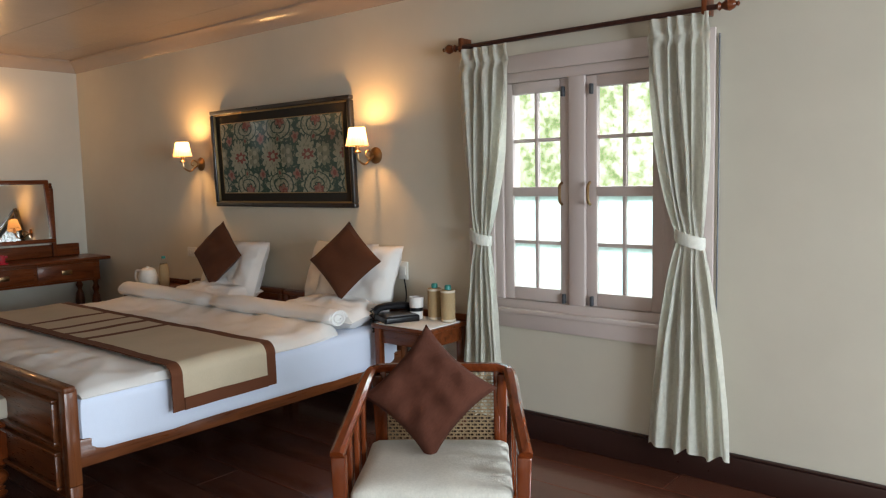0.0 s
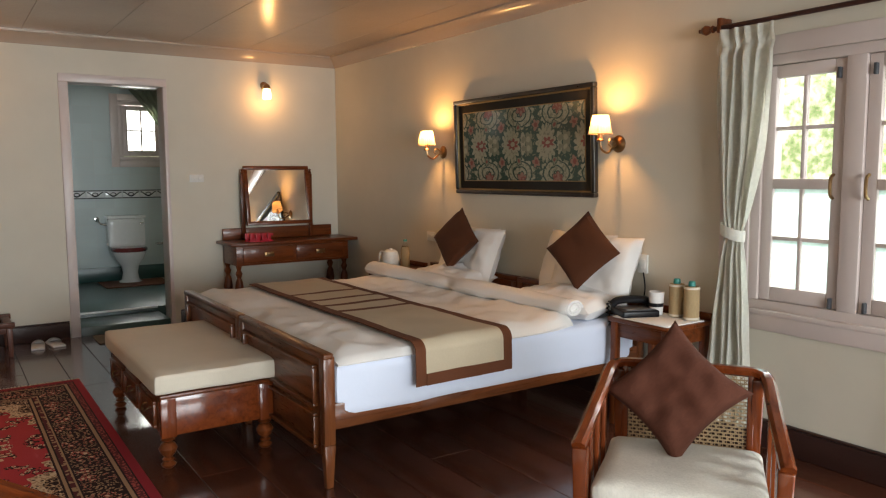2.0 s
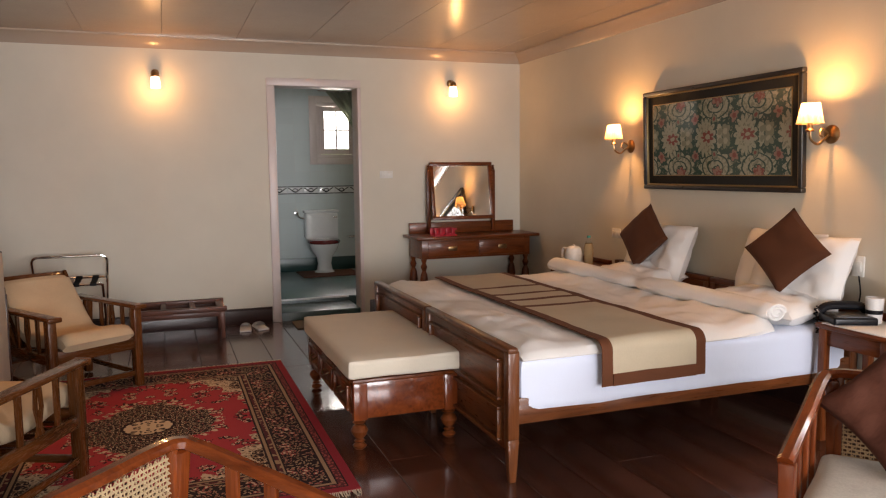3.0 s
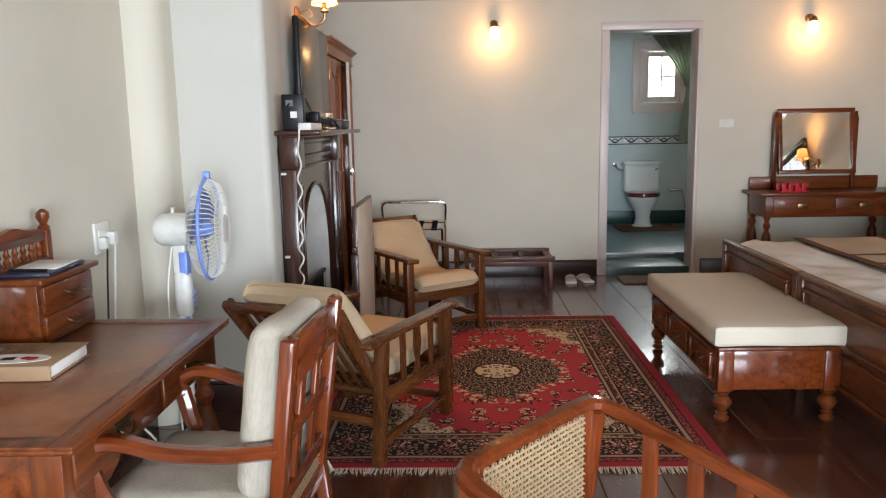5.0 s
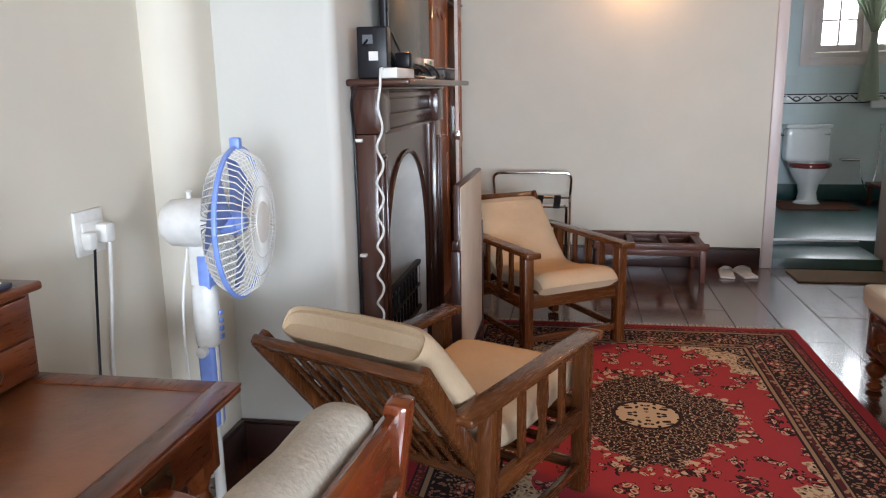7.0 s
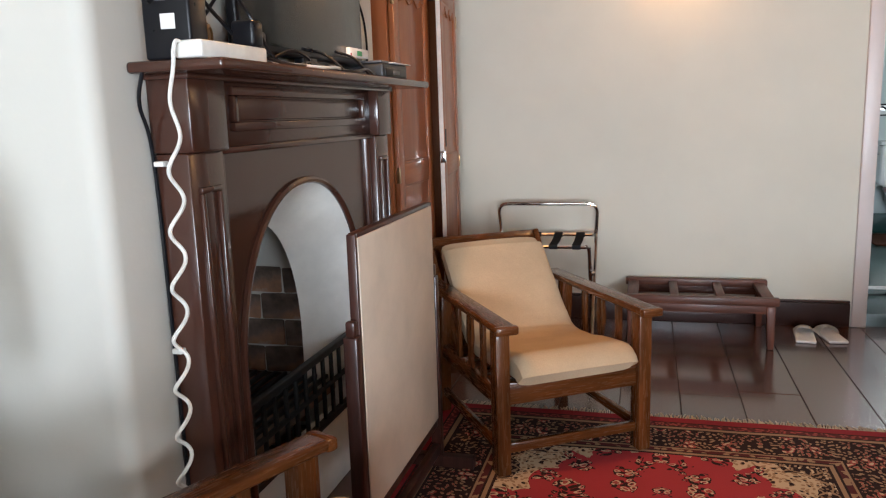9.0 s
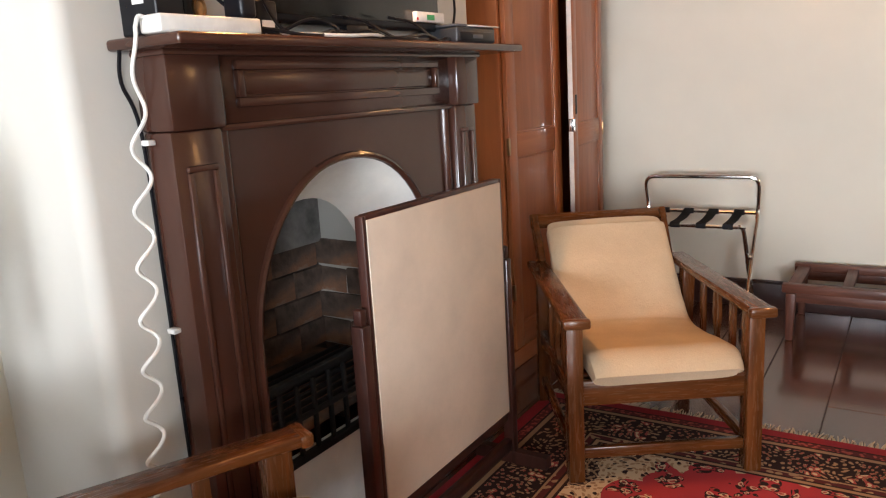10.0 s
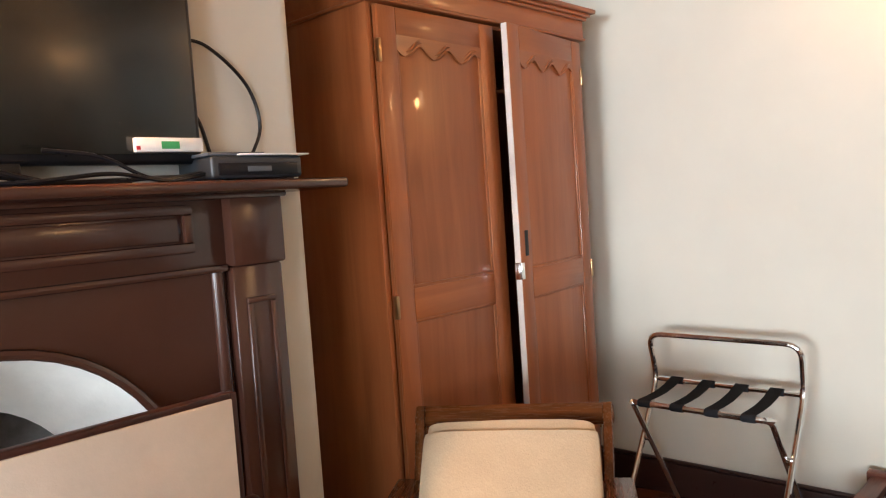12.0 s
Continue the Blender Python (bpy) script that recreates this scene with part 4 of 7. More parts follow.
def rolled_edge(p, q, rx=0.078, rz=0.056):
    """The duvet's head end rolled up loosely along a line, with creases along it and sagging."""
    bm_ = bmesh.new()
    p, q = Vector(p), Vector(q)
    n_, seg = 80, 28
    rows = []
    for i in range(n_ + 1):
        k = i / n_
        c_ = p.lerp(q, k)
        c_.y += 0.022 * noise.noise(Vector((k * 5, 1.7, 0.2)))
        end = min(1.0, min(k, 1 - k) * 34 + 0.62) ** 0.5
        fat = 1 + 0.16 * noise.noise(Vector((k * 7, 4.4, 2.0))) - 0.25 * math.exp(-((k - 0.5) / 0.03) ** 2)
        row = []
        for j in range(seg):
            a_ = 2 * math.pi * j / seg
            wr = 1 + 0.10 * noise.noise(Vector((math.cos(a_) * 1.6, math.sin(a_) * 1.6, k * 16))) + 0.05 * noise.noise(Vector((math.cos(a_) * 4, math.sin(a_) * 4, k * 9)))
            flat = 0.72 if math.sin(a_) < 0 else 1.0
            row.append(bm_.verts.new(c_ + Vector((0, math.cos(a_) * rx, math.sin(a_) * rz * flat)) * fat * end * wr))
        rows.append(row)
    for a_, b_ in zip(rows, rows[1:]):
        for j in range(seg):
            bm_.faces.new((a_[j], a_[(j + 1) % seg], b_[(j + 1) % seg], b_[j]))
    bm_.faces.new(rows[0])
    bm_.faces.new(rows[-1])
    # turns of the roll showing at its near end
    for t_ in range(2):
        tube([q + Vector((0.002, math.cos(a_ * 0.35) * rx * (0.78 - 0.3 * t_ - 0.012 * a_), math.sin(a_ * 0.35) * rz * (0.78 - 0.3 * t_ - 0.012 * a_))) for a_ in range(19)], 0.008, 6, bm_)
    return bm_


dv = thing("duvet", pose(0, 0, 0), "rumpled white duvet with its head end rolled back", "duvet")
part("cover", duvet(), "white", dv)
part("rolled_edge", rolled_edge((-5.03, 3.03, 0.660), (-2.85, 3.115, 0.652)), "white", dv, "loosely rolled head end")


RUN_Y0, RUN_Y1, RUN_DROP, RUN_BEND = 2.035, 2.60, 0.212, 0.06


def runner_point(s, y):
    """Point of the runner: s runs from the far end over the bed and down its near side."""
    flat, bend = 2.17, RUN_BEND * math.pi / 2
    top = 0.626
    if s < flat:
        x, z = -4.98 + s, top
    elif s < flat + bend:
        a = (s - flat) / RUN_BEND
        x, z = -4.98 + flat + RUN_BEND * math.sin(a), top - RUN_BEND * (1 - math.cos(a))
    else:
        x, z = -4.98 + flat + RUN_BEND, top - RUN_BEND - (s - flat - bend)
        x += 0.006 * noise.noise(Vector((z * 6, y * 5, 1)))
    z += 0.007 * noise.noise(Vector((x * 2.3, y * 3, 2))) + 0.003 * noise.noise(Vector((x * 8, y * 7, 3)))
    return x, y, z


def runner_strip(s0, s1, y0, y1, thick=0.005):
    """A sewn piece of the runner between two lengths and two sides."""
    bm_ = bmesh.new()
    ns, ny = max(2, int((s1 - s0) / 0.012)), max(2, int((y1 - y0) / 0.03))
    rows = [[bm_.verts.new(runner_point(s0 + (s1 - s0) * i / ns, y0 + (y1 - y0) * j / ny)) for j in range(ny + 1)] for i in range(ns + 1)]
    for a, b in zip(rows, rows[1:]):
        for j in range(ny):
            bm_.faces.new((a[j], b[j], b[j + 1], a[j + 1]))
    bmesh.ops.recalc_face_normals(bm_, faces=bm_.faces[:])
    bmesh.ops.solidify(bm_, geom=bm_.faces[:], thickness=thick)
    return bm_


run = thing("bed_runner", pose(0, 0, 0), "beige bed runner with brown borders and stripes laid across the bed", "bed runner")
S_END = 2.17 + RUN_BEND * math.pi / 2 + RUN_DROP - RUN_BEND
W_ = 0.055
for a, b in ((RUN_Y0, RUN_Y0 + W_), (RUN_Y1 - W_, RUN_Y1)):
    part("border", runner_strip(0, S_END, a, b, 0.006), "brownband", run, "brown border band")
part("border", runner_strip(S_END - W_, S_END, RUN_Y0 + W_, RUN_Y1 - W_, 0.006), "brownband", run, "brown border band")
cuts = [0.0]
for x in (-4.35, -4.07, -3.87, -3.66):
    cuts += [x + 4.98 - 0.026, x + 4.98 + 0.026]
cuts.append(S_END - W_)
for k, (a, b) in enumerate(zip(cuts, cuts[1:])):
    if k % 2:
        part("stripe", runner_strip(a, b, RUN_Y0 + W_, RUN_Y1 - W_, 0.006), "brownband", run, "dark brown cross stripe")
    else:
        part("cloth", runner_strip(a, b, RUN_Y0 + W_, RUN_Y1 - W_), "runner", run)

for x, y, z, rz, tilt, s in ((-3.115, 3.53, 0.82, 4, -22, 1), (-3.30, 3.56, 0.82, -4, -16, 2), (-4.355, 3.53, 0.80, -4, -22, 3), (-4.47, 3.56, 0.79, 4, -16, 4)):
    solid("pillow", pillow(0.62, 0.42, 0.17, 24, 0.05, 0.026, s * 3.7), "white", "white cotton pillow propped against the headboard", "pillow", group="bed pillows", m=pose(x, y, z, tilt, 0, rz))
for x, y, rz, s in ((-3.16, 3.34, 6, 8), (-4.40, 3.36, -5, 9)):
    solid("pillow", pillow(0.66, 0.40, 0.16, 24, 0.05, 0.03, s * 2.3), "white", "plump white pillow lying flat at the head of the bed", "pillow", group="bed pillows", m=pose(x, y, 0.635, -84, 0, rz))
for x, y_, z, rz in ((-3.085, 3.40, 0.935, 18), (-4.40, 3.40, 0.912, 8)):
    solid("cushion", pillow(0.345, 0.345, 0.12, 16, 0.06, 0.012, x), "pillowbrown", "dark brown velvet cushion standing on one corner", "cushion", group="brown bed cushions", m=pose(x, y_, z, -17, 0, rz) @ pose(0, 0, 0, 0, 45, 0))


# ---- bedside tables and what stands on them ----
def nightstand(m):
    n_ = thing("bedside_table", m, "small dark wooden bedside table with a low back rail", "bedside table", "bedside tables")
    part("tabletop", box(-0.23, 0.19, -0.19, 0.17, 0.58, 0.605, 0.006), "redx", n_)
    part("apron", box(-0.20, 0.16, -0.165, 0.15, 0.495, 0.58, 0.004), "redx", n_)
    for x in (-0.195, 0.155):
        for y in (-0.16, 0.145):
            part("leg", box(x - 0.02, x + 0.02, y - 0.02, y + 0.02, 0, 0.579, 0.004), "redz", n_)
    part("shelf", box(-0.19, 0.15, -0.155, 0.14, 0.18, 0.20, 0.004), "redx", n_)
    part("back_rail", box(-0.23, 0.19, 0.145, 0.17, 0.605, 0.645, 0.005), "redx", n_)
    return n_


ns = nightstand(pose(-2.54, 3.48, 0))
copy_thing(ns, pose(-5.36, 3.48, 0))
solid("table_mat", box(-0.20, 0.17, -0.17, 0.13, 0, 0.006, 0.002), "white", "cream cloth mat with a scalloped edge on the bedside table", "table mat", m=pose(-2.53, 3.46, 0.606))


def water_flask(m):
    f = thing("flask", m, "jute covered drinking bottle with a teal cap", "bottle", "jute bottles")
    part("sleeve", lathe([(0.036, 0), (0.04, 0.004), (0.041, 0.09), (0.04, 0.176), (0.036, 0.18)]), "jute", f)
    for z in (0.004, 0.166):
        part("band", lathe([(0.0415, z), (0.043, z + 0.004), (0.0415, z + 0.012)]), "cream", f)
    part("cap", lathe([(0.017, 0.18), (0.019, 0.183), (0.018, 0.203), (0.014, 0.208), (0, 0.208)]), "teal", f, "teal plastic cap")
    return f


fl = water_flask(pose(-2.52, 3.56, 0.612))
copy_thing(fl, pose(-2.41, 3.545, 0.612))
cup = thing("paper_cup", pose(-2.625, 3.52, 0.612), "white paper bag cup with a black printed band", "paper cup")
part("body", lathe([(0.034, 0), (0.036, 0.004), (0.044, 0.125), (0.042, 0.127), (0.035, 0.01), (0, 0.01)], 14), "paper", cup)
part("printed_band", lathe([(0.0385, 0.045), (0.0395, 0.046), (0.0405, 0.066), (0.0395, 0.067)], 14), "black", cup, "black printed band")
ph = thing("telephone", pose(-2.69, 3.42, 0.606, 0, 0, -25), "black desk telephone with a coiled cord", "telephone")
bm = box(-0.095, 0.095, -0.105, 0.105, 0.0, 0.042, 0.010, 3)
part("base", bm, "black", ph)
part("key_plate", box(-0.02, 0.08, -0.08, 0.07, 0.04, 0.046, 0.004), "grey", ph)
bm = tube(curve_pts([(-0.055, -0.115, 0.052), (-0.055, -0.07, 0.078), (-0.055, 0.07, 0.078), (-0.055, 0.115, 0.052)]), 0.022, 10)
part("handset", bm, "black", ph)
part("cord", tube([(-0.1 - 0.02 * math.sin(k * 0.3) - 0.010 * math.cos(k * 2.2), -0.11 + 0.010 * math.sin(k * 2.2), 0.03 - 0.0055 * k + 0.0014 * abs(k - 15) ** 1.2) for k in range(32)], 0.005, 6), "black", ph)
ket = thing("kettle", pose(-5.36, 3.40, 0.606, 0, 0, 200), "small white electric kettle on the bedside table", "kettle")
part("body", lathe([(0.07, 0), (0.076, 0.01), (0.072, 0.085), (0.058, 0.135), (0.036, 0.15), (0, 0.152)]), "plastic", ket)
part("handle", tube(curve_pts([(0.06, 0, 0.125), (0.115, 0, 0.12), (0.12, 0, 0.05), (0.074, 0, 0.025)]), 0.010), "plastic", ket)
part("lid_knob", lathe([(0.012, 0.15), (0.014, 0.16), (0, 0.164)], 12), "plastic", ket)
wb = thing("water_bottle", pose(-5.24, 3.47, 0.606), "jute sleeved water bottle with a clear neck", "bottle")
part("body", lathe([(0.036, 0), (0.038, 0.006), (0.038, 0.15), (0.03, 0.18)]), "jute", wb)
part("neck", lathe([(0.03, 0.18), (0.014, 0.205), (0.014, 0.225)]), "clear", wb, "clear plastic neck")
part("cap", lathe([(0.016, 0.225), (0.016, 0.243), (0, 0.244)], 14), "teal", wb)


# ---- wall lights ----
def sconce(name, m, label, watts):
    """Brass wall light with a curved arm and a pleated shade; local y points out of the wall."""
    s = thing(name, m, label, "wall light", "shaded wall lights")
    part("wall_plate", lathe([(0.052, 0), (0.052, 0.006), (0.04, 0.016), (0.02, 0.024), (0, 0.026)], 20, (0, 0, 0), None, "y"), "brass", s)
    part("arm", tube(curve_pts([(0, 0.015, 0), (0, 0.06, -0.03), (0, 0.10, -0.055), (0, 0.15, -0.03), (0, 0.16, 0.015)]), 0.007), "brass", s)
    part("curl", tube(curve_pts([(0, 0.03, 0.01), (0, 0.07, 0.03), (0, 0.09, 0.0), (0, 0.07, -0.015)]), 0.005), "brass", s)
    part("lamp_holder", lathe([(0.02, 0.012), (0.024, 0.02), (0.015, 0.03), (0.013, 0.07), (0, 0.07)], 14, (0, 0.16, 0)), "brass", s)
    bm_ = bmesh.new()
    seg = 48
    r0 = [(0.070, 0.055), (0.056, 0.115), (0.046, 0.165)]
    rings = [[bm_.verts.new((r * (1 + (0.02 if i % 2 else -0.02)) * math.cos(2 * math.pi * i / seg), 0.16 + r * (1 + (0.02 if i % 2 else -0.02)) * math.sin(2 * math.pi * i / seg), z)) for i in range(seg)] for r, z in r0]
    for a, b in zip(rings, rings[1:]):
        for i in range(seg):
            bm_.faces.new((a[i], a[(i + 1) % seg], b[(i + 1) % seg], b[i]))
    part("shade", bm_, "shade", s, "pleated cream fabric shade, lit")
    for r, z in ((0.071, 0.055), (0.047, 0.165)):
        part("shade_ring", tube([(r * math.cos(a * math.pi / 16), 0.16 + r * math.sin(a * math.pi / 16), z) for a in range(33)], 0.002, 5), "brass", s)
    p = m @ Vector((0, 0.15, 0.145))
    bulb("bulb_" + name, p, watts, WARM, 0.022)
    return s


SHADED, OPAL = 18.0, 5.4
for x in (-3.07, -4.97):
    sconce("wall_light", pose(x, NORTH - 0.001, 1.565, 0, 0, 180), "aged brass wall light with a lit pleated shade above the bed", SHADED)
sconce("wall_light", pose(-4.42, BY + 0.001, 1.99), "aged brass wall light with a lit pleated shade over the mantelpiece", 2.0 * SHADED)


def opal_light(m):
    s = thing("opal_wall_light", m, "small brass wall light with a lit opal glass shade", "wall light", "opal wall lights")
    part("wall_plate", lathe([(0.035, 0), (0.035, 0.006), (0.02, 0.018), (0, 0.02)], 18, (0, 0, 0.03), None, "y"), "brass", s)
    part("arm", tube(curve_pts([(0, 0.01, 0.03), (0, 0.05, 0.05), (0, 0.085, 0.03)]), 0.008), "brass", s)
    part("cap", lathe([(0.034, -0.01), (0.036, 0.0), (0.028, 0.025), (0.012, 0.04), (0, 0.042)], 18, (0, 0.085, 0)), "brass", s)
    part("glass_shade", lathe([(0.032, -0.008), (0.040, -0.05), (0.042, -0.10), (0.036, -0.106), (0, -0.106)], 20, (0, 0.085, 0)), "globe", s, "lit opal glass shade")
    p = m @ Vector((0, 0.19, -0.10))
    bulb("bulb_opal", p, OPAL, WARM, 0.03)
    return s


opal_light(pose(WEST + 0.001, 0.20, 2.22, 0, 0, -90))
opal_light(pose(WEST + 0.001, 2.92, 2.215, 0, 0, -90))

# ---- framed textile ----
pf = thing("framed_textile", pose(-3.985, NORTH - 0.003, 1.595, 2.0), "framed floral tapestry in cream, green and red under glass", "picture")
PW, PH = 0.755, 0.355
for x0, x1, z0, z1 in ((-PW, PW, PH - 0.03, PH), (-PW, PW, -PH, -PH + 0.03), (-PW, -PW + 0.03, -PH + 0.03, PH - 0.03), (PW - 0.03, PW, -PH + 0.03, PH - 0.03)):
    part("frame_bar", box(x0, x1, -0.05, -0.01, z0, z1, 0.008, 3), "black_frame", pf)
for x0, x1, z0, z1 in ((-PW + 0.03, PW - 0.03, PH - 0.04, PH - 0.03), (-PW + 0.03, PW - 0.03, -PH + 0.03, -PH + 0.04), (-PW + 0.03, -PW + 0.04, -PH + 0.04, PH - 0.04), (PW - 0.04, PW - 0.03, -PH + 0.04, PH - 0.04)):
    part("gilt_slip", box(x0, x1, -0.040, -0.012, z0, z1, 0.003), "gold", pf, "dull gilt inner moulding")
part("mount", box(-PW + 0.04, PW - 0.04, -0.024, -0.012, -PH + 0.04, PH - 0.04, 0.001), "matboard", pf, "charcoal mount")
for x0, x1, z0, z1 in ((-0.655, 0.655, 0.252, 0.258), (-0.655, 0.655, -0.258, -0.252), (-0.661, -0.655, -0.258, 0.258), (0.655, 0.661, -0.258, 0.258)):
    part("fillet", box(x0, x1, -0.028, -0.022, z0, z1, 0.001), "gold", pf)
part("textile", box(-0.655, 0.655, -0.0265, -0.0225, -0.252, 0.252, 0), "tapestry", pf, "woven floral tapestry", False)


# ---- switches and sockets ----
def wall_plate(name, m, label, w=0.11, h=0.075, bits=1):
    s = thing(name, m, label, "switch plate")
    part("plate", box(-w / 2, w / 2, 0, 0.012, -h / 2, h / 2, 0.004), "plastic", s)
    for i in range(bits):
        x = (i - (bits - 1) / 2) * w / bits
        part("rocker", box(x - w * 0.32 / bits, x + w * 0.32 / bits, 0.011, 0.017, -h * 0.25, h * 0.25, 0.003), "plastic", s)
    return s


wall_plate("switch_plate", pose(WEST + 0.001, 2.25, 1.36, 0, 0, -90), "white switch plate on the wall beside the doorway", 0.13, 0.07, 2)
wall_plate("switch_plate", pose(-5.15, NORTH - 0.001, 0.87, 0, 0, 180), "white switch plate above the bedside table", 0.12, 0.075, 2)
wall_plate("socket", pose(-2.86, NORTH - 0.001, 0.86, 0, 0, 180), "white wall socket beside the bed", 0.075, 0.11, 1)
so = wall_plate("socket", pose(-3.11, SOUTH + 0.001, 0.955), "square white wall socket with two plugs in it", 0.125, 0.125, 1)
part("plug", box(-0.06, -0.015, 0.012, 0.05, -0.035, 0.02, 0.008), "plastic", so)
part("plug", box(0.012, 0.05, 0.012, 0.045, -0.045, 0.005, 0.008), "plastic", so)
part("cable", tube(curve_pts([(-0.04, 0.04, -0.035), (-0.035, 0.03, -0.2), (-0.02, 0.02, -0.45), (-0.06, 0.03, -0.75), (-0.14, 0.1, -0.93)]), 0.005), "plastic", so, "white flex")
part("cable", tube(curve_pts([(0.03, 0.04, -0.04), (0.035, 0.03, -0.2), (0.05, 0.02, -0.5), (0.09, 0.03, -0.94)]), 0.004), "black", so, "black flex")
solid("cable", tube(curve_pts([(-2.85, NORTH - 0.012, 0.81), (-2.83, NORTH - 0.02, 0.7), (-2.86, NORTH - 0.03, 0.55), (-2.85, NORTH - 0.02, 0.4)]), 0.004), "black", "thin black flex hanging from the wall socket", "cable")
solid("cable", tube([(-0.955, NORTH - 0.006, 2.02), (-0.952, NORTH - 0.008, 1.4), (-0.955, NORTH - 0.006, 0.63)], 0.004, 6), "grey", "thin dark cable down the edge of the window surround", "cable")


# ---- curtains ----
def curtain(m, w_top, w_tie, w_bot, lean_tie, lean_bot, z_top, z_tie, z_bot, label, folds=5):
    """A gathered curtain with pleated head, a tie and a flared foot; local x across, y into the room."""
    c = thing("curtain", m, label, "curtain", "window curtains")
    bm_ = bmesh.new()
    nz, nx = 96, folds * 10
    rows = []
    for j in range(nz + 1):
        z = z_top + (z_bot - z_top) * j / nz
        if z > z_tie:
            k = (z_top - z) / (z_top - z_tie)
            w = w_top + (w_tie - w_top) * k ** 2.2
            off = lean_tie * k ** 1.8
        else:
            k = min(1.0, (z_tie - z) / (z_tie - z_bot))
            w = w_tie + (w_bot - w_tie) * (1 - (1 - k) ** 1.7)
            off = lean_tie + (lean_bot - lean_tie) * k ** 0.8
        near = 1 - 0.75 * math.exp(-((z - z_tie) / 0.10) ** 2)
        row = []
        for i in range(nx + 1):
            u = i / nx
            ph_ = 2 * math.pi * folds * (u + 0.07 * noise.noise(Vector((u * 3.1 + off * 9, z * 0.7, 2))))
            head = 1 - 0.8 * math.exp(-((z_top - 0.085 - z) / 0.028) ** 2)
            d = (0.028 + 0.018 * noise.noise(Vector((u * 6, z * 2, 5)))) * near * head
            x = off + (u - 0.5) * w + 0.010 * math.sin(ph_ * 0.5 + z * 3) * near
            row.append(bm_.verts.new((x, 0.05 + d * math.sin(ph_) + 0.008 * noise.noise(Vector((u * 9, z * 5, 1))), z + 0.012 * (j == nz) * math.sin(ph_ * 0.5))))
        rows.append(row)
    for a, b in zip(rows, rows[1:]):
        for i in range(nx):
            bm_.faces.new((a[i], a[i + 1], b[i + 1], b[i]))
    bmesh.ops.solidify(bm_, geom=bm_.faces[:], thickness=0.003)
    part("cloth", bm_, "curtain", c)
    part("tie_band", ribbon([(lean_tie + (w_tie / 2 + 0.008) * math.cos(a * math.pi / 12), 0.05 + 0.045 * math.sin(a * math.pi / 12), z_tie + 0.02 * math.cos(a * math.pi / 12)) for a in range(25)], 0.008, 0.055), "curtain", c, "cloth tie band")
    return c


curtain(pose(-2.175, NORTH - 0.03, 0, 0, 0, 180), 0.33, 0.11, 0.27, 0.04, 0.04, 2.105, 1.09, 0.10, "cream brocade curtain tied back, hanging to the floor")
curtain(pose(-1.11, NORTH - 0.03, 0, 0, 0, 180), 0.29, 0.115, 0.40, -0.06, -0.06, 2.105, 1.12, 0.13, "cream brocade curtain tied back with a flared hem")
rod = thing("curtain_rod", pose(-1.66, NORTH - 0.08, 2.12), "dark wooden curtain rod with turned finials", "curtain rod")
part("pole", tube([(-0.70, 0, 0), (0.72, 0, 0)], 0.012, 14), "skirtwood", rod)
for s in (-1, 1):
    prof = [(0.014, 0), (0.02, 0.008), (0.012, 0.018), (0.022, 0.035), (0.026, 0.05), (0.018, 0.07), (0.008, 0.08), (0.011, 0.088), (0, 0.095)]
    bm = lathe([(r, z * s) for r, z in prof], 16, (s * 0.70 + (0.02 if s > 0 else 0), 0, 0), None, "x")
    part("finial", bm, "redx", rod)
    part("bracket", box(s * 0.665 - 0.012, s * 0.665 + 0.012, -0.015, 0.079, -0.025, 0.05, 0.006), "redz", rod)


# ---- dressing table ----
TURNED = [(0.018, 0), (0.028, 0.010), (0.034, 0.024), (0.018, 0.044), (0.028, 0.054), (0.016, 0.066), (0.034, 0.094), (0.042, 0.122), (0.032, 0.148), (0.018, 0.160), (0.032, 0.174), (0.018, 0.186), (0.030, 0.2)]


def turned(h, top, r=1.0):
    return [(a * r, z / 0.2 * h) for a, z in TURNED] + [(top, h)]


dt = thing("dressing_table", pose(WEST + 0.03, 3.02, 0, 0, 0, 0), "mahogany dressing table with two drawers and a swing mirror", "dressing table")
part("tabletop", box(0.0, 0.44, -0.62, 0.65, 0.745, 0.775, 0.008, 3), "redy", dt)
part("drawer_case", box(0.02, 0.40, -0.56, 0.56, 0.565, 0.745, 0.004), "redy", dt)
for a, b in ((-0.50, -0.015), (0.015, 0.50)):
    dr = part("drawer_front", box(0.40, 0.415, a, b, 0.585, 0.73, 0.006), "redy", dt)
    yc = (a + b) / 2
    part("handle", box(0.415, 0.428, yc - 0.045, yc + 0.045, 0.64, 0.68, 0.005), "brass", dr, "brass plate handle")
for x in (0.045, 0.365):
    for y in (-0.53, 0.53):
        bm = lathe(turned(0.565, 0.03), 16, (x, y, 0))
        part("leg", bm, "redz", dt)
part("back_board", box(0.0, 0.03, -0.56, 0.56, 0.776, 0.885, 0.006), "redy", dt)
for y in (-0.365, 0.325):
    bm = box(0.03, 0.06, y - 0.018, y + 0.018, 0.776, 1.40, 0.005)
    lathe([(0.012, 1.40), (0.018, 1.41), (0.010, 1.425), (0.015, 1.44), (0, 1.45)], 12, (0.045, y, 0), bm)
    part("mirror_post", bm, "redz", dt)
MT = pose(0.062, 0, 1.19, 0, -10.2, -3) @ pose(-0.062, 0, -1.19)
mf = part("mirror_frame", panel_field(-0.345, 0.305, 0.905, 1.475, 0.062, 0.028, 0.035, None, "x"), "redy", dt)
mf.matrix_local = MT
part("mirror_back", box(0.055, 0.064, -0.34, 0.30, 0.91, 1.47, 0.002), "redy", mf)
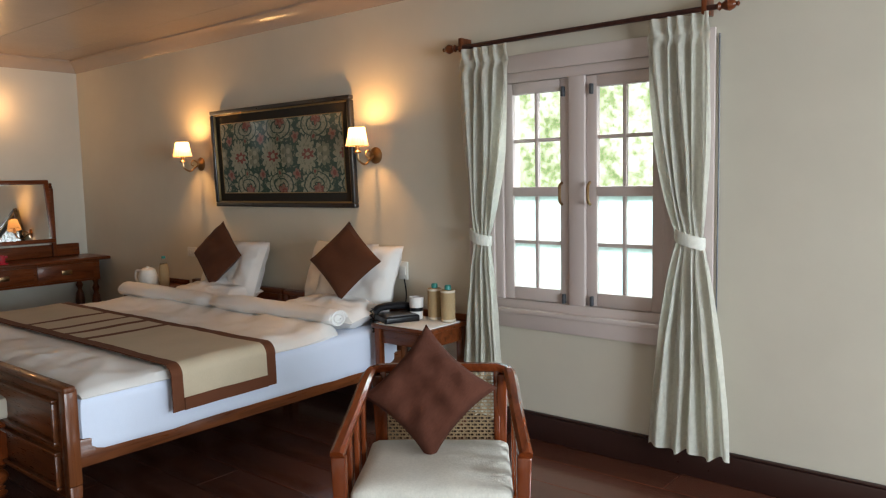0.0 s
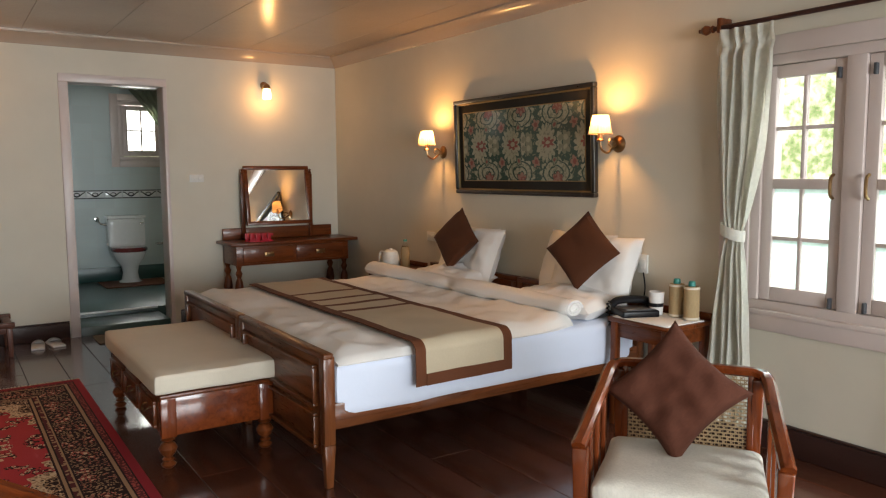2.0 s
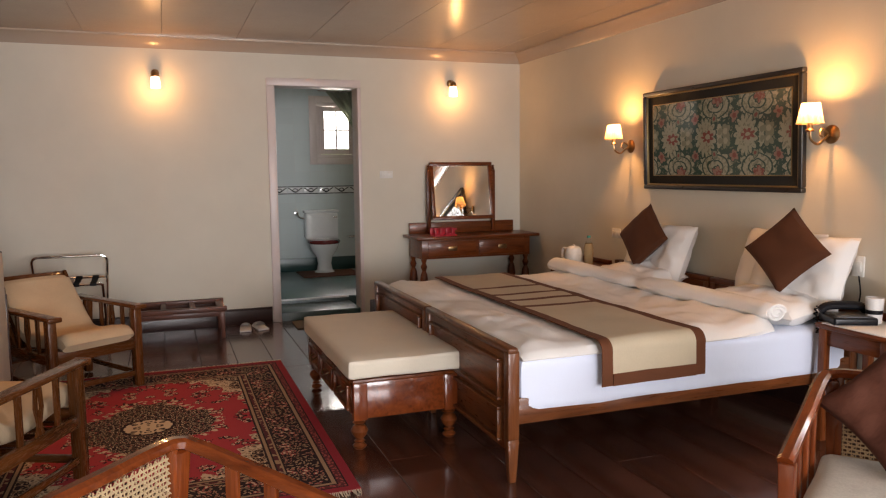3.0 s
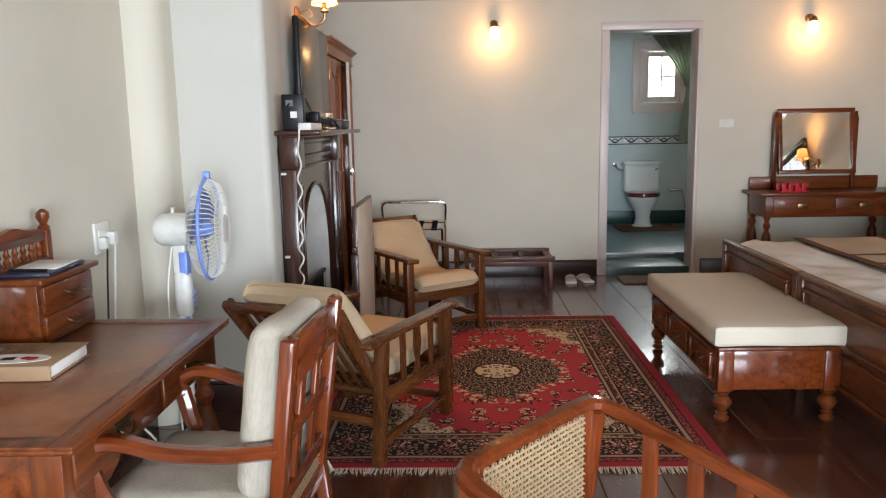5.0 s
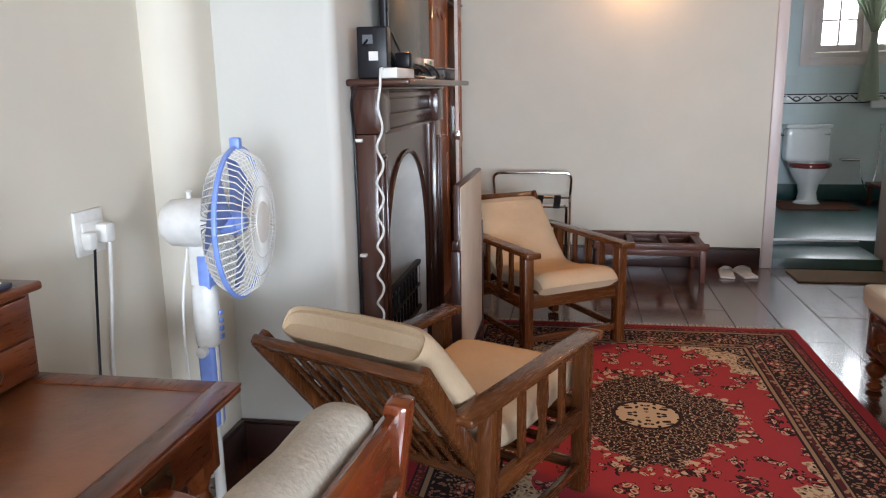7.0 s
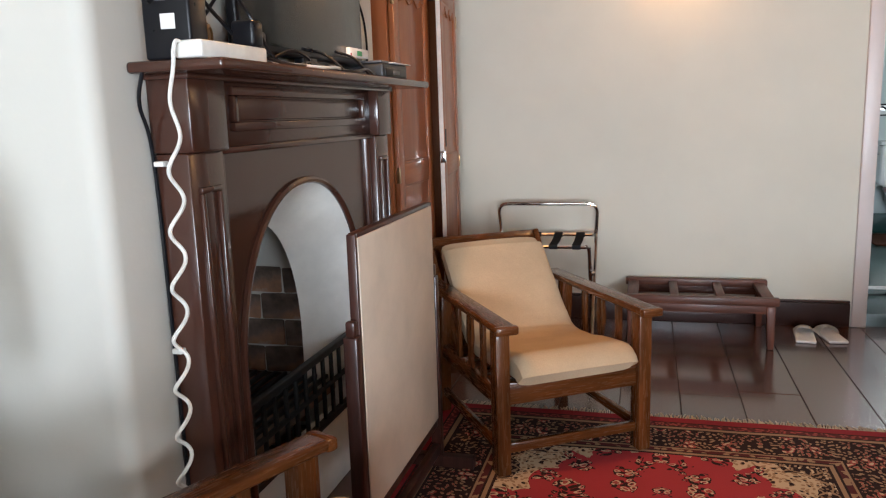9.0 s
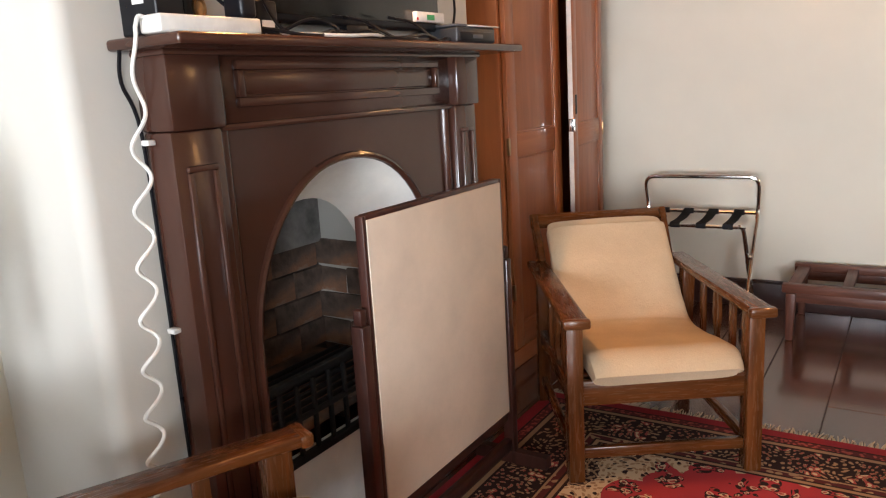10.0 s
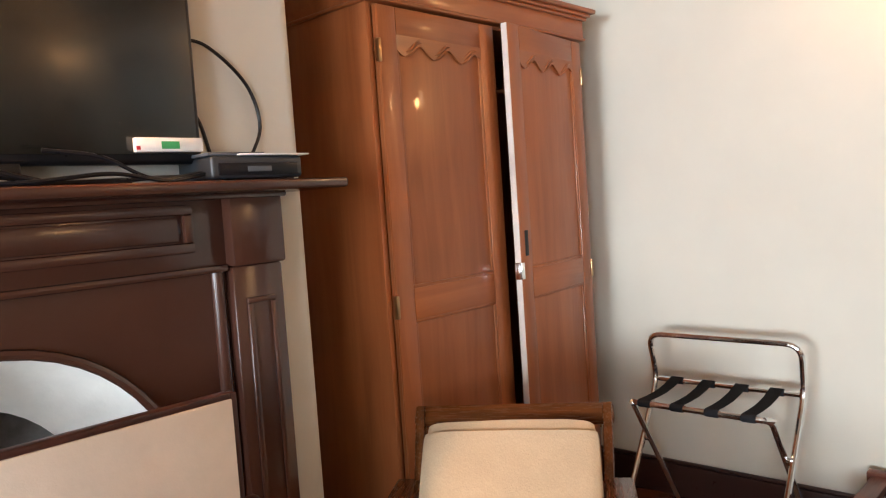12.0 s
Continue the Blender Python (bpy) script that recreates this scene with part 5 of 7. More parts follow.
part("mirror_glass", box(0.0645, 0.069, -0.312, 0.272, 0.938, 1.442, 0), "mirror", mf, "bevelled mirror glass", False)
rb = thing("card_holder", pose(-6.58, 2.70, 0.776, 0, 0, 5), "small red cut-out card holder on the dressing table", "card holder")
part("base", box(-0.05, 0.05, -0.12, 0.12, 0, 0.012, 0.003), "red", rb)
part("back", box(-0.05, -0.04, -0.12, 0.12, 0.012, 0.075, 0.003), "red", rb)
for i in range(4):
    part("cut_letter", box(0.03, 0.045, -0.11 + i * 0.058, -0.075 + i * 0.058, 0.012, 0.075, 0.003), "red", rb)
    part("cut_letter", box(0.03, 0.042, -0.075 + i * 0.058, -0.052 + i * 0.058, 0.012 + 0.04 * (i % 2), 0.032 + 0.04 * (i % 2), 0.003), "red", rb)

# ---- upholstered chest bench at the bed's foot ----
ot = thing("bench_chest", pose(-4.06, 1.335, 0), "wooden chest bench on turned legs at the foot of the bed", "bench")
part("case", box(-0.60, 0.60, -0.265, 0.265, 0.16, 0.345, 0.005), "orangex", ot)
part("lid_edge", box(-0.615, 0.615, -0.28, 0.28, 0.345, 0.365, 0.006), "redx", ot)
for i in range(3):
    x0 = -0.555 + i * 0.375
    d = part("drawer_front", box(x0, x0 + 0.36, -0.278, -0.262, 0.175, 0.335, 0.006), "redx", ot)
    part("moulding", panel_field(x0 + 0.02, x0 + 0.34, 0.19, 0.32, -0.292, 0.016, 0.014), "redx", d)
    part("drop_handle", tube(curve_pts([(x0 + 0.14, -0.278, 0.265), (x0 + 0.14, -0.30, 0.255), (x0 + 0.18, -0.305, 0.24), (x0 + 0.22, -0.30, 0.255), (x0 + 0.22, -0.278, 0.265)]), 0.005), "oldbrass", d, "brass drop handle")
for x in (-0.57, 0.57):
    for y in (-0.24, 0.24):
        part("leg", lathe(turned(0.16, 0.032, 1.05), 18, (x, y, 0)), "redz", ot)
        part("corner_post", box(x - 0.04, x + 0.04, y - 0.036, y + 0.036, 0.155, 0.346, 0.004), "orangez", ot)
solid("bench_cushion", soft_box(-0.635, 0.635, -0.31, 0.31, 0, 0.105, 0.028, 14, 0.004, 0.004), "cream", "thick cream upholstered cushion on the chest bench", "cushion", m=pose(-4.06, 1.335, 0.366))

# ---- rug ----
RX, RY = 1.215, 0.89
rug = thing("rug", pose(-4.215, 0.09, 0.001), "red oriental rug with a dark centre medallion and cream fringes", "rug")
bm = bmesh.new()
g = [[bm.verts.new((-RX + 2 * RX * i / 60, -RY + 2 * RY * j / 44, 0.009 + 0.002 * noise.noise(Vector((i * 0.2, j * 0.2, 1))))) for j in range(45)] for i in range(61)]
for i in range(60):
    for j in range(44):
        bm.faces.new((g[i][j], g[i + 1][j], g[i + 1][j + 1], g[i][j + 1]))
ext = bmesh.ops.extrude_face_region(bm, geom=bm.faces[:])
for v in [k for k in ext["geom"] if isinstance(k, bmesh.types.BMVert)]:
    v.co.z = 0.0
part("carpet_body", bm, "rug", rug)
for s in (-1, 1):
    bm = bmesh.new()
    for k in range(230):
        y = -RY + 2 * RY * (k + 0.5) / 230
        a, ln = random.uniform(-0.5, 0.5), random.uniform(0.035, 0.06)
        tube([(s * (RX - 0.004), y, 0.006), (s * (RX + ln * 0.5), y + a * 0.012, 0.005), (s * (RX + ln), y + a * 0.03, 0.003)], [0.0032, 0.0028, 0.0016], 4, bm)
    part("fringe", bm, "fringe", rug, "cream knotted fringe")
bm = bmesh.new()
for k in range(40):
    a = random.uniform(-1.2, 1.2)
    tube([(0, 0, 0.012), (0.03 * math.cos(a), 0.03 * math.sin(a) - 0.01, 0.03 + 0.01 * random.random()), (0.075 * math.cos(a), 0.07 * math.sin(a) - 0.02, 0.006)], [0.004, 0.003, 0.002], 4, bm)
tas = part("tassel", bm, "fringe", rug, "ruffled corner tassel")
tas.location = (1.20, -0.76, 0)


# ---- cane tub chairs ----
def cane_sheet(w, h, pitch=0.0135):
    """Woven cane, strands both ways and on both diagonals, in the x-z plane from the origin up."""
    bm_ = bmesh.new()

    def strand(a, b, t, y):
        d = Vector((b[0] - a[0], 0, b[1] - a[1]))
        if d.length < 0.01:
            return
        s = Vector((d.z, 0, -d.x)).normalized() * t / 2
        p, q = Vector((a[0], y, a[1])), Vector((b[0], y, b[1]))
        f = [p - s, p + s, q + s, q - s]
        o = Vector((0, 0.0012, 0))
        vs = [bm_.verts.new(k - o) for k in f] + [bm_.verts.new(k + o) for k in f]
        for i in ((0, 1, 2, 3), (7, 6, 5, 4), (0, 4, 5, 1), (2, 6, 7, 3)):
            bm_.faces.new([vs[k] for k in i])
    n_ = int(w / pitch)
    for i in range(n_ + 1):
        x = -w / 2 + i * pitch
        strand((x - 0.0015, 0), (x - 0.0015, h), 0.0024, 0.001)
    for j in range(int(h / pitch) + 1):
        z = j * pitch
        strand((-w / 2, z), (w / 2, z), 0.0045, -0.001)
    k = -h
    while k < w:
        a0 = max(0, -k)
        a1 = min(h, w - k)
        if a1 > a0:
            strand((-w / 2 + k + a0, a0), (-w / 2 + k + a1, a1), 0.0024, 0.0025)
            strand((w / 2 - k - a0, a0), (w / 2 - k - a1, a1), 0.0024, -0.0025)
        k += pitch * 2
    return bm_


def cane_chair(m, label):
    """Low tub chair; local y points forward, x to its side."""
    c = thing("cane_armchair", m, label, "armchair", "cane armchairs")
    HB, HA = 0.675, 0.52
    for s in (-1, 1):
        pts = curve_pts([(0, -0.285, HB), (s * 0.17, -0.285, HB), (s * 0.245, -0.275, HB - 0.004), (s * 0.275, -0.225, HB - 0.02), (s * 0.29, 0.0, HB - 0.085), (s * 0.307, 0.20, HA + 0.006), (s * 0.31, 0.235, HA - 0.008)], 8)
        part("arm_rail", ribbon(pts, 0.046, 0.034), "orangey", c)
        part("front_leg", beam((s * 0.305, 0.225, HA - 0.01), (s * 0.295, 0.225, 0), 0.05, 0.046, 0.007, None, (0, 1, 0), 0.75), "orangez", c)
        part("back_leg", beam((s * 0.245, -0.265, HB - 0.02), (s * 0.235, -0.33, 0), 0.042, 0.04, 0.006, None, (0, 1, 0), 0.8), "orangez", c)
        part("side_rail", beam((s * 0.293, 0.21, 0.25), (s * 0.245, -0.27, 0.25), 0.03, 0.06, 0.005), "orangey", c)
        for k in range(3):
            y = 0.10 - k * 0.115
            part("slat", box(s * 0.287 - 0.008 + s * 0.006 * (1 - k), s * 0.287 + 0.008 + s * 0.006 * (1 - k), y - 0.02, y + 0.02, 0.25, HB - 0.118 + 0.036 * k, 0.004), "orangez", c)
    part("front_rail", box(-0.28, 0.28, 0.20, 0.235, 0.22, 0.28, 0.005), "orangex", c)
    part("back_rail", box(-0.225, 0.225, -0.29, -0.262, 0.27, 0.305, 0.005), "orangex", c)
    for s in (-1, 1):
        part("back_stile", box(s * 0.222 - 0.012, s * 0.222 + 0.012, -0.288, -0.262, 0.29, HB - 0.01, 0.004), "orangez", c)
    cs = part("cane_panel", cane_sheet(0.42, 0.35), "cane", c, "woven cane back panel", False)
    tagged(cs, kind="stuff")
    cs.location = (0, -0.275, 0.305)
    part("seat_frame", box(-0.27, 0.27, -0.25, 0.2, 0.24, 0.27, 0.004), "orangex", c)
    part("seat_cushion", soft_box(-0.268, 0.268, -0.25, 0.25, 0.271, 0.402, 0.03, 12, 0.004, 0.012), "ivory", c, "pale slub upholstered seat cushion")
    return c


seat_at = pose(-1.468, 2.30, 0, 0, 0, math.degrees(math.atan2(-0.586, -0.81)))
cane_chair(seat_at, "polished teak tub chair with cane back and pale seat")
cane_chair(pose(-1.79 + 0.65 * 0.285, 0.065 + 0.76 * 0.285, 0, 0, 0, math.degrees(math.atan2(-0.65, 0.76))), "polished teak tub chair with cane back seen from behind")
solid("cushion", pillow(0.37, 0.37, 0.13, 28, 0.14, 0.03, 4.4), "pillowred", "russet brown corduroy cushion standing on its corner", "cushion", m=seat_at @ pose(0.035, -0.15, 0.615, -24, 0, 174) @ pose(0, 0, 0, 0, 40, 0))


# ---- reclining armchairs ----
def recliner(m, label, rise=0.0):
    """Slatted oak armchair with a sloping back; local y points forward."""
    c = thing("reclining_armchair", m, label, "armchair", "reclining armchairs")
    ZA = 0.535
    for s in (-1, 1):
        x = s * 0.275
        part("front_leg", box(x - 0.025, x + 0.025, 0.285, 0.345, 0, ZA - 0.02, 0.005), "brownz", c)
        part("back_leg", beam((x, -0.27, ZA - 0.02), (x, -0.32, 0), 0.045, 0.055, 0.005, None, (0, 1, 0)), "brownz", c)
        arm = part("arm", box(x - 0.038, x + 0.038, -0.42, 0.385, ZA - 0.02, ZA + 0.005, 0.008, 3), "browny", c)
        part("arm_end", box(x - 0.041, x + 0.041, 0.36, 0.39, ZA - 0.024, ZA + 0.007, 0.008), "brownx", arm)
        part("side_rail", box(x - 0.014, x + 0.014, -0.30, 0.29, 0.24, 0.30, 0.004), "browny", c)
        part("stretcher", box(x - 0.012, x + 0.012, -0.31, 0.29, 0.07, 0.105, 0.004), "browny", c)
        for k, y in enumerate((-0.10, 0.03, 0.16)):
            if k == 1:
                bm_ = prism([(-0.028, 0), (-0.012, 0.05), (-0.03, 0.12), (-0.02, 0.222), (-0.006, 0.222), (-0.012, 0.12), (0.0, 0.07), (0.012, 0.12), (0.006, 0.222), (0.02, 0.222), (0.03, 0.12), (0.012, 0.05), (0.028, 0)], -0.006, 0.006)
                o = part("pierced_splat", bm_, "brownz", c)
                o.matrix_local = pose(x, y, 0.298, 0, 0, 90)
            else:
                part("slat", box(x - 0.007, x + 0.007, y - 0.018, y + 0.018, 0.298, ZA - 0.018, 0.003), "brownz", c)
        part("back_stile", beam((s * 0.235, -0.20, 0.24), (s * 0.262, -0.555, 0.69), 0.026, 0.055, 0.006), "brownz", c)
    part("front_rail", box(-0.25, 0.25, 0.295, 0.325, 0.245, 0.325, 0.005), "brownx", c)
    part("rear_rail", box(-0.25, 0.25, -0.315, -0.29, 0.16, 0.20, 0.004), "brownx", c)
    part("cross_stretcher", box(-0.25, 0.25, 0.30, 0.325, 0.07, 0.105, 0.004), "brownx", c)
    part("top_rail", beam((-0.278, -0.545, 0.672), (0.278, -0.545, 0.672), 0.03, 0.06, 0.008, None, (0, -0.81, 0.59)), "brownx", c)
    part("lower_rail", beam((-0.24, -0.22, 0.27), (0.24, -0.22, 0.27), 0.028, 0.05, 0.005, None, (0, -0.81, 0.59)), "brownx", c)
    for k in range(9):
        x = -0.20 + k * 0.05
        part("back_slat", beam((x, -0.225, 0.275), (x, -0.535, 0.66), 0.022, 0.010, 0.003), "brownz", c)
    for k in range(6):
        y = -0.16 + k * 0.085
        part("seat_slat", box(-0.255, 0.255, y - 0.02, y + 0.02, 0.262, 0.276, 0.003), "brownx", c)
    # one long cushion bent over seat and back
    bm_ = bmesh.new()
    path = curve_pts([(0, 0.335, 0.315), (0, 0.30, 0.325), (0, 0.10, 0.306), (0, -0.04, 0.298), (0, -0.13, 0.312), (0, -0.22, 0.375), (0, -0.33, 0.50), (0, -0.442 - rise, 0.616 + 1.1 * rise), (0, -0.455 - rise, 0.631 + 1.1 * rise)], 6)
    n_ = len(path)
    rows = []
    prof_n = 24
    for i, p in enumerate(path):
        d = (path[min(i + 1, n_ - 1)] - path[max(i - 1, 0)]).normalized()
        nrm = Vector((0, -d.z, d.y))
        if nrm.z < 0:
            nrm = -nrm
        k = i / (n_ - 1)
        th = (0.078 + 0.4 * rise + 0.034 * max(0.0, 1 - k / 0.3)) * (0.45 + 0.55 * max(0.0, min(1, k * 10, (1 - k) * 10)) ** 0.5)
        hw = 0.232 - 0.012 * (1 - min(1, k * 10, (1 - k) * 8))
        row = []
        for a in range(prof_n):
            t = 2 * math.pi * a / prof_n
            cx, cz = math.cos(t), math.sin(t)
            cx, cz = math.copysign(abs(cx) ** 0.35, cx), math.copysign(abs(cz) ** 0.5, cz)
            wv = 0.006 * noise.noise(Vector((cx * 2, k * 14, cz)))
            row.append(bm_.verts.new(p + Vector((cx * hw, 0, 0)) + nrm * (th / 2 * (cz + 1) - 0.004 + wv)))
        rows.append(row)
    for a, b in zip(rows, rows[1:]):
        for i in range(prof_n):
            bm_.faces.new((a[i], a[(i + 1) % prof_n], b[(i + 1) % prof_n], b[i]))
    bm_.faces.new(rows[0])
    bm_.faces.new(rows[-1])
    part("cushion", bm_, "tan", c, "long cream cushion over seat and back")
    return c


def facing(fx, fy):
    return math.degrees(math.atan2(-fx, fy))


# placed by the middle of the arm tips (local y 0.385)
f1 = Vector((0.836, 0.55))
c1 = Vector((-4.925, -0.175)) - f1.normalized() * 0.385
recliner(pose(c1.x, c1.y, 0.009, 0, 0, facing(*f1)), "brown oak reclining armchair with cream cushion facing the room")
f2 = Vector((-0.91, 0.41)).normalized()
c2 = Vector((-3.635, -0.165)) + Vector((-f2.y, f2.x)) * 0.275 - f2 * 0.36
recliner(pose(c2.x, c2.y, 0.009, 0, 0, facing(*f2)), "brown oak reclining armchair with slatted back and cream cushion", 0.06)

# ---- writing desk ----
DX0, DX1, DYB, DYF, DT = -2.635, -1.575, -1.51, -0.90, 0.735
dk = thing("writing_desk", pose(0, 0, 0), "mahogany writing desk with leather-lined top, small drawers and a spindle gallery", "desk")
bm = box(DX0, DX1, DYB, DYF, DT - 0.022, DT - 0.006, 0.007, 3)
tt = part("desktop", bm, "redx", dk)
for a in ((DX0, DX1, DYF - 0.055, DYF), (DX0, DX1, DYB, DYB + 0.05), (DX0, DX0 + 0.055, DYB + 0.05, DYF - 0.055), (DX1 - 0.055, DX1, DYB + 0.05, DYF - 0.055)):
    part("top_border", box(a[0], a[1], a[2], a[3], DT - 0.008, DT, 0.002), "redx", tt)
part("writing_surface", box(DX0 + 0.057, DX1 - 0.057, DYB + 0.052, DYF - 0.057, DT - 0.007, DT - 0.002, 0.001), "leather", tt, "worn reddish brown leather panel")
part("case", box(DX0 + 0.04, DX1 - 0.04, DYB + 0.03, DYF - 0.05, DT - 0.15, DT - 0.022, 0.004), "redx", dk)
for a, b in ((DX0 + 0.075, DX0 + 0.49), (DX0 + 0.52, DX1 - 0.075)):
    d = part("drawer_front", box(a, b, DYF - 0.052, DYF - 0.038, DT - 0.138, DT - 0.034, 0.006), "redx", dk)
    xc = (a + b) / 2
    part("drop_handle", tube(curve_pts([(xc - 0.035, DYF - 0.038, DT - 0.075), (xc - 0.03, DYF - 0.022, DT - 0.085), (xc, DYF - 0.018, DT - 0.10), (xc + 0.03, DYF - 0.022, DT - 0.085), (xc + 0.035, DYF - 0.038, DT - 0.075)]), 0.0045), "oldbrass", d, "brass drop handle")
    part("handle_plate", box(xc - 0.05, xc + 0.05, DYF - 0.039, DYF - 0.034, DT - 0.09, DT - 0.06, 0.008), "oldbrass", d)
for x in (DX0 + 0.07, DX1 - 0.07):
    for y in (DYB + 0.06, DYF - 0.08):
        bm = box(x - 0.036, x + 0.036, y - 0.036, y + 0.036, 0.56, DT - 0.023, 0.004)
        lathe([(a * 1.05, z) for a, z in turned(0.56, 0.034)], 18, (x, y, 0), bm)
        part("leg", bm, "redz", dk)
part("apron_bracket", prism([(DX1 - 0.34, DT - 0.15), (DX1 - 0.10, DT - 0.15), (DX1 - 0.10, DT - 0.25), (DX1 - 0.15, DT - 0.24), (DX1 - 0.19, DT - 0.20), (DX1 - 0.26, DT - 0.19), (DX1 - 0.31, DT - 0.165)], DYF - 0.07, DYF - 0.055), "redx", dk)
part("side_bracket", box(DX1 - 0.055, DX1 - 0.043, DYB + 0.09, DYF - 0.12, DT - 0.22, DT - 0.15, 0.006), "redy", dk)


def drawer_box(x0, x1):
    """Two small drawers one over the other, standing at the back of the desk."""
    u = part("drawer_unit", box(x0, x1, DYB + 0.01, -1.36, DT + 0.001, 0.925, 0.004), "redx", dk)
    part("unit_top", box(x0 - 0.014, x1 + 0.014, DYB + 0.005, -1.335, 0.925, 0.945, 0.007, 3), "redx", u)
    for z0, z1 in ((0.745, 0.826), (0.836, 0.917)):
        d_ = part("small_drawer", box(x0 + 0.018, x1 - 0.018, -1.362, -1.348, z0, z1, 0.004), "redx", u)
        xc_, zc = (x0 + x1) / 2, (z0 + z1) / 2
        part("drop_handle", tube(curve_pts([(xc_ - 0.03, -1.348, zc + 0.008), (xc_ - 0.028, -1.334, zc), (xc_, -1.33, zc - 0.012), (xc_ + 0.028, -1.334, zc), (xc_ + 0.03, -1.348, zc + 0.008)]), 0.004), "oldbrass", d_)


drawer_box(DX0 + 0.015, DX0 + 0.345)
drawer_box(DX1 - 0.345, DX1 - 0.015)
XM = (DX0 + DX1) / 2
part("gallery_base", box(DX0 + 0.01, DX1 - 0.01, DYB - 0.005, DYB + 0.02, 0.945, 0.965, 0.004), "redx", dk)
part("gallery_rail", box(DX0 + 0.02, DX1 - 0.02, DYB - 0.003, DYB + 0.018, 1.02, 1.045, 0.004), "redx", dk)
for s, x in ((1, DX0 + 0.02), (-1, DX1 - 0.02)):
    bm = box(x - 0.016, x + 0.016, DYB - 0.01, DYB + 0.022, DT, 1.055, 0.004)
    lathe([(0.016, 1.055), (0.020, 1.062), (0.011, 1.072), (0.022, 1.095), (0.020, 1.112), (0.008, 1.122), (0, 1.124)], 16, (x, DYB + 0.006, 0), bm)
    part("gallery_post", bm, "redz", dk)
    for k in range(6):
        xx = x + s * (0.045 + k * 0.045)
        part("spindle", lathe([(0.006, 0.965), (0.012, 0.978), (0.006, 0.99), (0.011, 1.0), (0.006, 1.012), (0.008, 1.02)], 10, (xx, DYB + 0.008, 0)), "redz", dk)
out = [(DX0 + 0.03, 1.045)]
for k in range(41):
    t = k / 40
    x = DX0 + 0.03 + (DX1 - DX0 - 0.06) * t
    w = abs(t - 0.5)
    z = 1.058 + 0.022 * math.exp(-((w - 0.32) / 0.07) ** 2) + (0.042 * (1 - (w / 0.19) ** 2) ** 0.7 if w < 0.19 else 0)
    out.append((x, z))
out.append((DX1 - 0.03, 1.045))
part("crest", prism(out, DYB - 0.002, DYB + 0.016), "redx", dk)
for x in (DX0 + 0.345, DX1 - 0.345):
    part("mirror_stile", box(x - 0.016, x + 0.016, DYB - 0.004, DYB + 0.02, DT, 1.02, 0.004), "redz", dk)
part("mirror_rail", box(DX0 + 0.36, DX1 - 0.36, DYB - 0.003, DYB + 0.02, DT + 0.001, DT + 0.03, 0.004), "redx", dk)
part("mirror_glass", box(DX0 + 0.36, DX1 - 0.36, DYB + 0.002, DYB + 0.008, DT + 0.03, 0.946, 0), "mirror", dk, "old mirror strip", False)

bk = thing("book", pose(-2.098, -1.335, DT, 0, 0, -88), "thick brown hardback book with an oval white label and red motif", "book")
part("page_block", box(-0.155, 0.155, -0.108, 0.108, 0.004, 0.036, 0.002), "paper", bk, "white page block")
for z in (0.0, 0.036):
    part("cover", box(-0.16, 0.16, -0.112, 0.112, z, z + 0.004, 0.001), "card", bk)
part("cover_picture", box(-0.06, 0.13, -0.095, 0.0, 0.0402, 0.0406, 0), "coverart", bk, "printed brown picture")
part("picture_ring", tube([(0.06 + 0.026 * math.cos(a * math.pi / 10), -0.045 + 0.020 * math.sin(a * math.pi / 10), 0.0412) for a in range(21)], 0.0022, 5), "cardink", bk)
part("spine", box(-0.161, 0.161, 0.110, 0.114, 0.0, 0.04, 0.001), "card", bk)
bm = bmesh.new()
vs = [bm.verts.new((-0.02 + 0.11 * math.cos(a * math.pi / 16), 0.045 + 0.042 * math.sin(a * math.pi / 16), 0.0405)) for a in range(32)]
f = bm.faces.new(vs)
ex_ = bmesh.ops.extrude_face_region(bm, geom=[f])
bmesh.ops.translate(bm, vec=(0, 0, 0.0012), verts=[v for v in ex_["geom"] if isinstance(v, bmesh.types.BMVert)])
lb = part("label", bm, "paper", bk, "oval white label")
for x0, x1, mat_ in ((0.03, 0.065, "grey"), (-0.035, 0.0, "black")):
    part("printed_bar", box(x0, x1, 0.035, 0.058, 0.0418, 0.0424, 0), mat_, lb)
bm = lathe([(0.016, 0.0418), (0.016, 0.0424), (0, 0.0424)], 14, (-0.082, 0.048, 0))
lathe([(0.013, 0.0418), (0.013, 0.0424), (0, 0.0424)], 14, (-0.062, 0.042, 0), bm)
part("red_motif", bm, "red", lb, "red printed motif")
for i in range(3):
    part("title_bar", box(0.02, 0.10, 0.1142, 0.1146, 0.010 + i * 0.009, 0.014 + i * 0.009, 0), "grey", bk)
nt = thing("note_folder", pose(-2.44, -1.42, 0.946, 0, 0, 4), "dark blue writing folder with white notepaper and a pen", "folder")
part("cover", box(-0.12, 0.13, -0.075, 0.08, 0, 0.012, 0.004), "navy", nt)
part("notepaper", box(-0.10, 0.06, -0.06, 0.07, 0.0125, 0.017, 0.001), "paper", nt, "white notepaper")
part("pen", tube([(0.085, -0.06, 0.017), (0.10, 0.06, 0.017)], 0.0045, 8), "black", nt)
wb2 = thing("water_bottle", pose(-1.70, -1.42, 0.946), "clear water bottle with a green label", "bottle")
part("body", lathe([(0.03, 0), (0.033, 0.01), (0.031, 0.06), (0.033, 0.12), (0.014, 0.17), (0.013, 0.185)]), "clear", wb2)
part("label", lathe([(0.0335, 0.05), (0.0335, 0.10)]), "greenlabel", wb2, "green paper label")
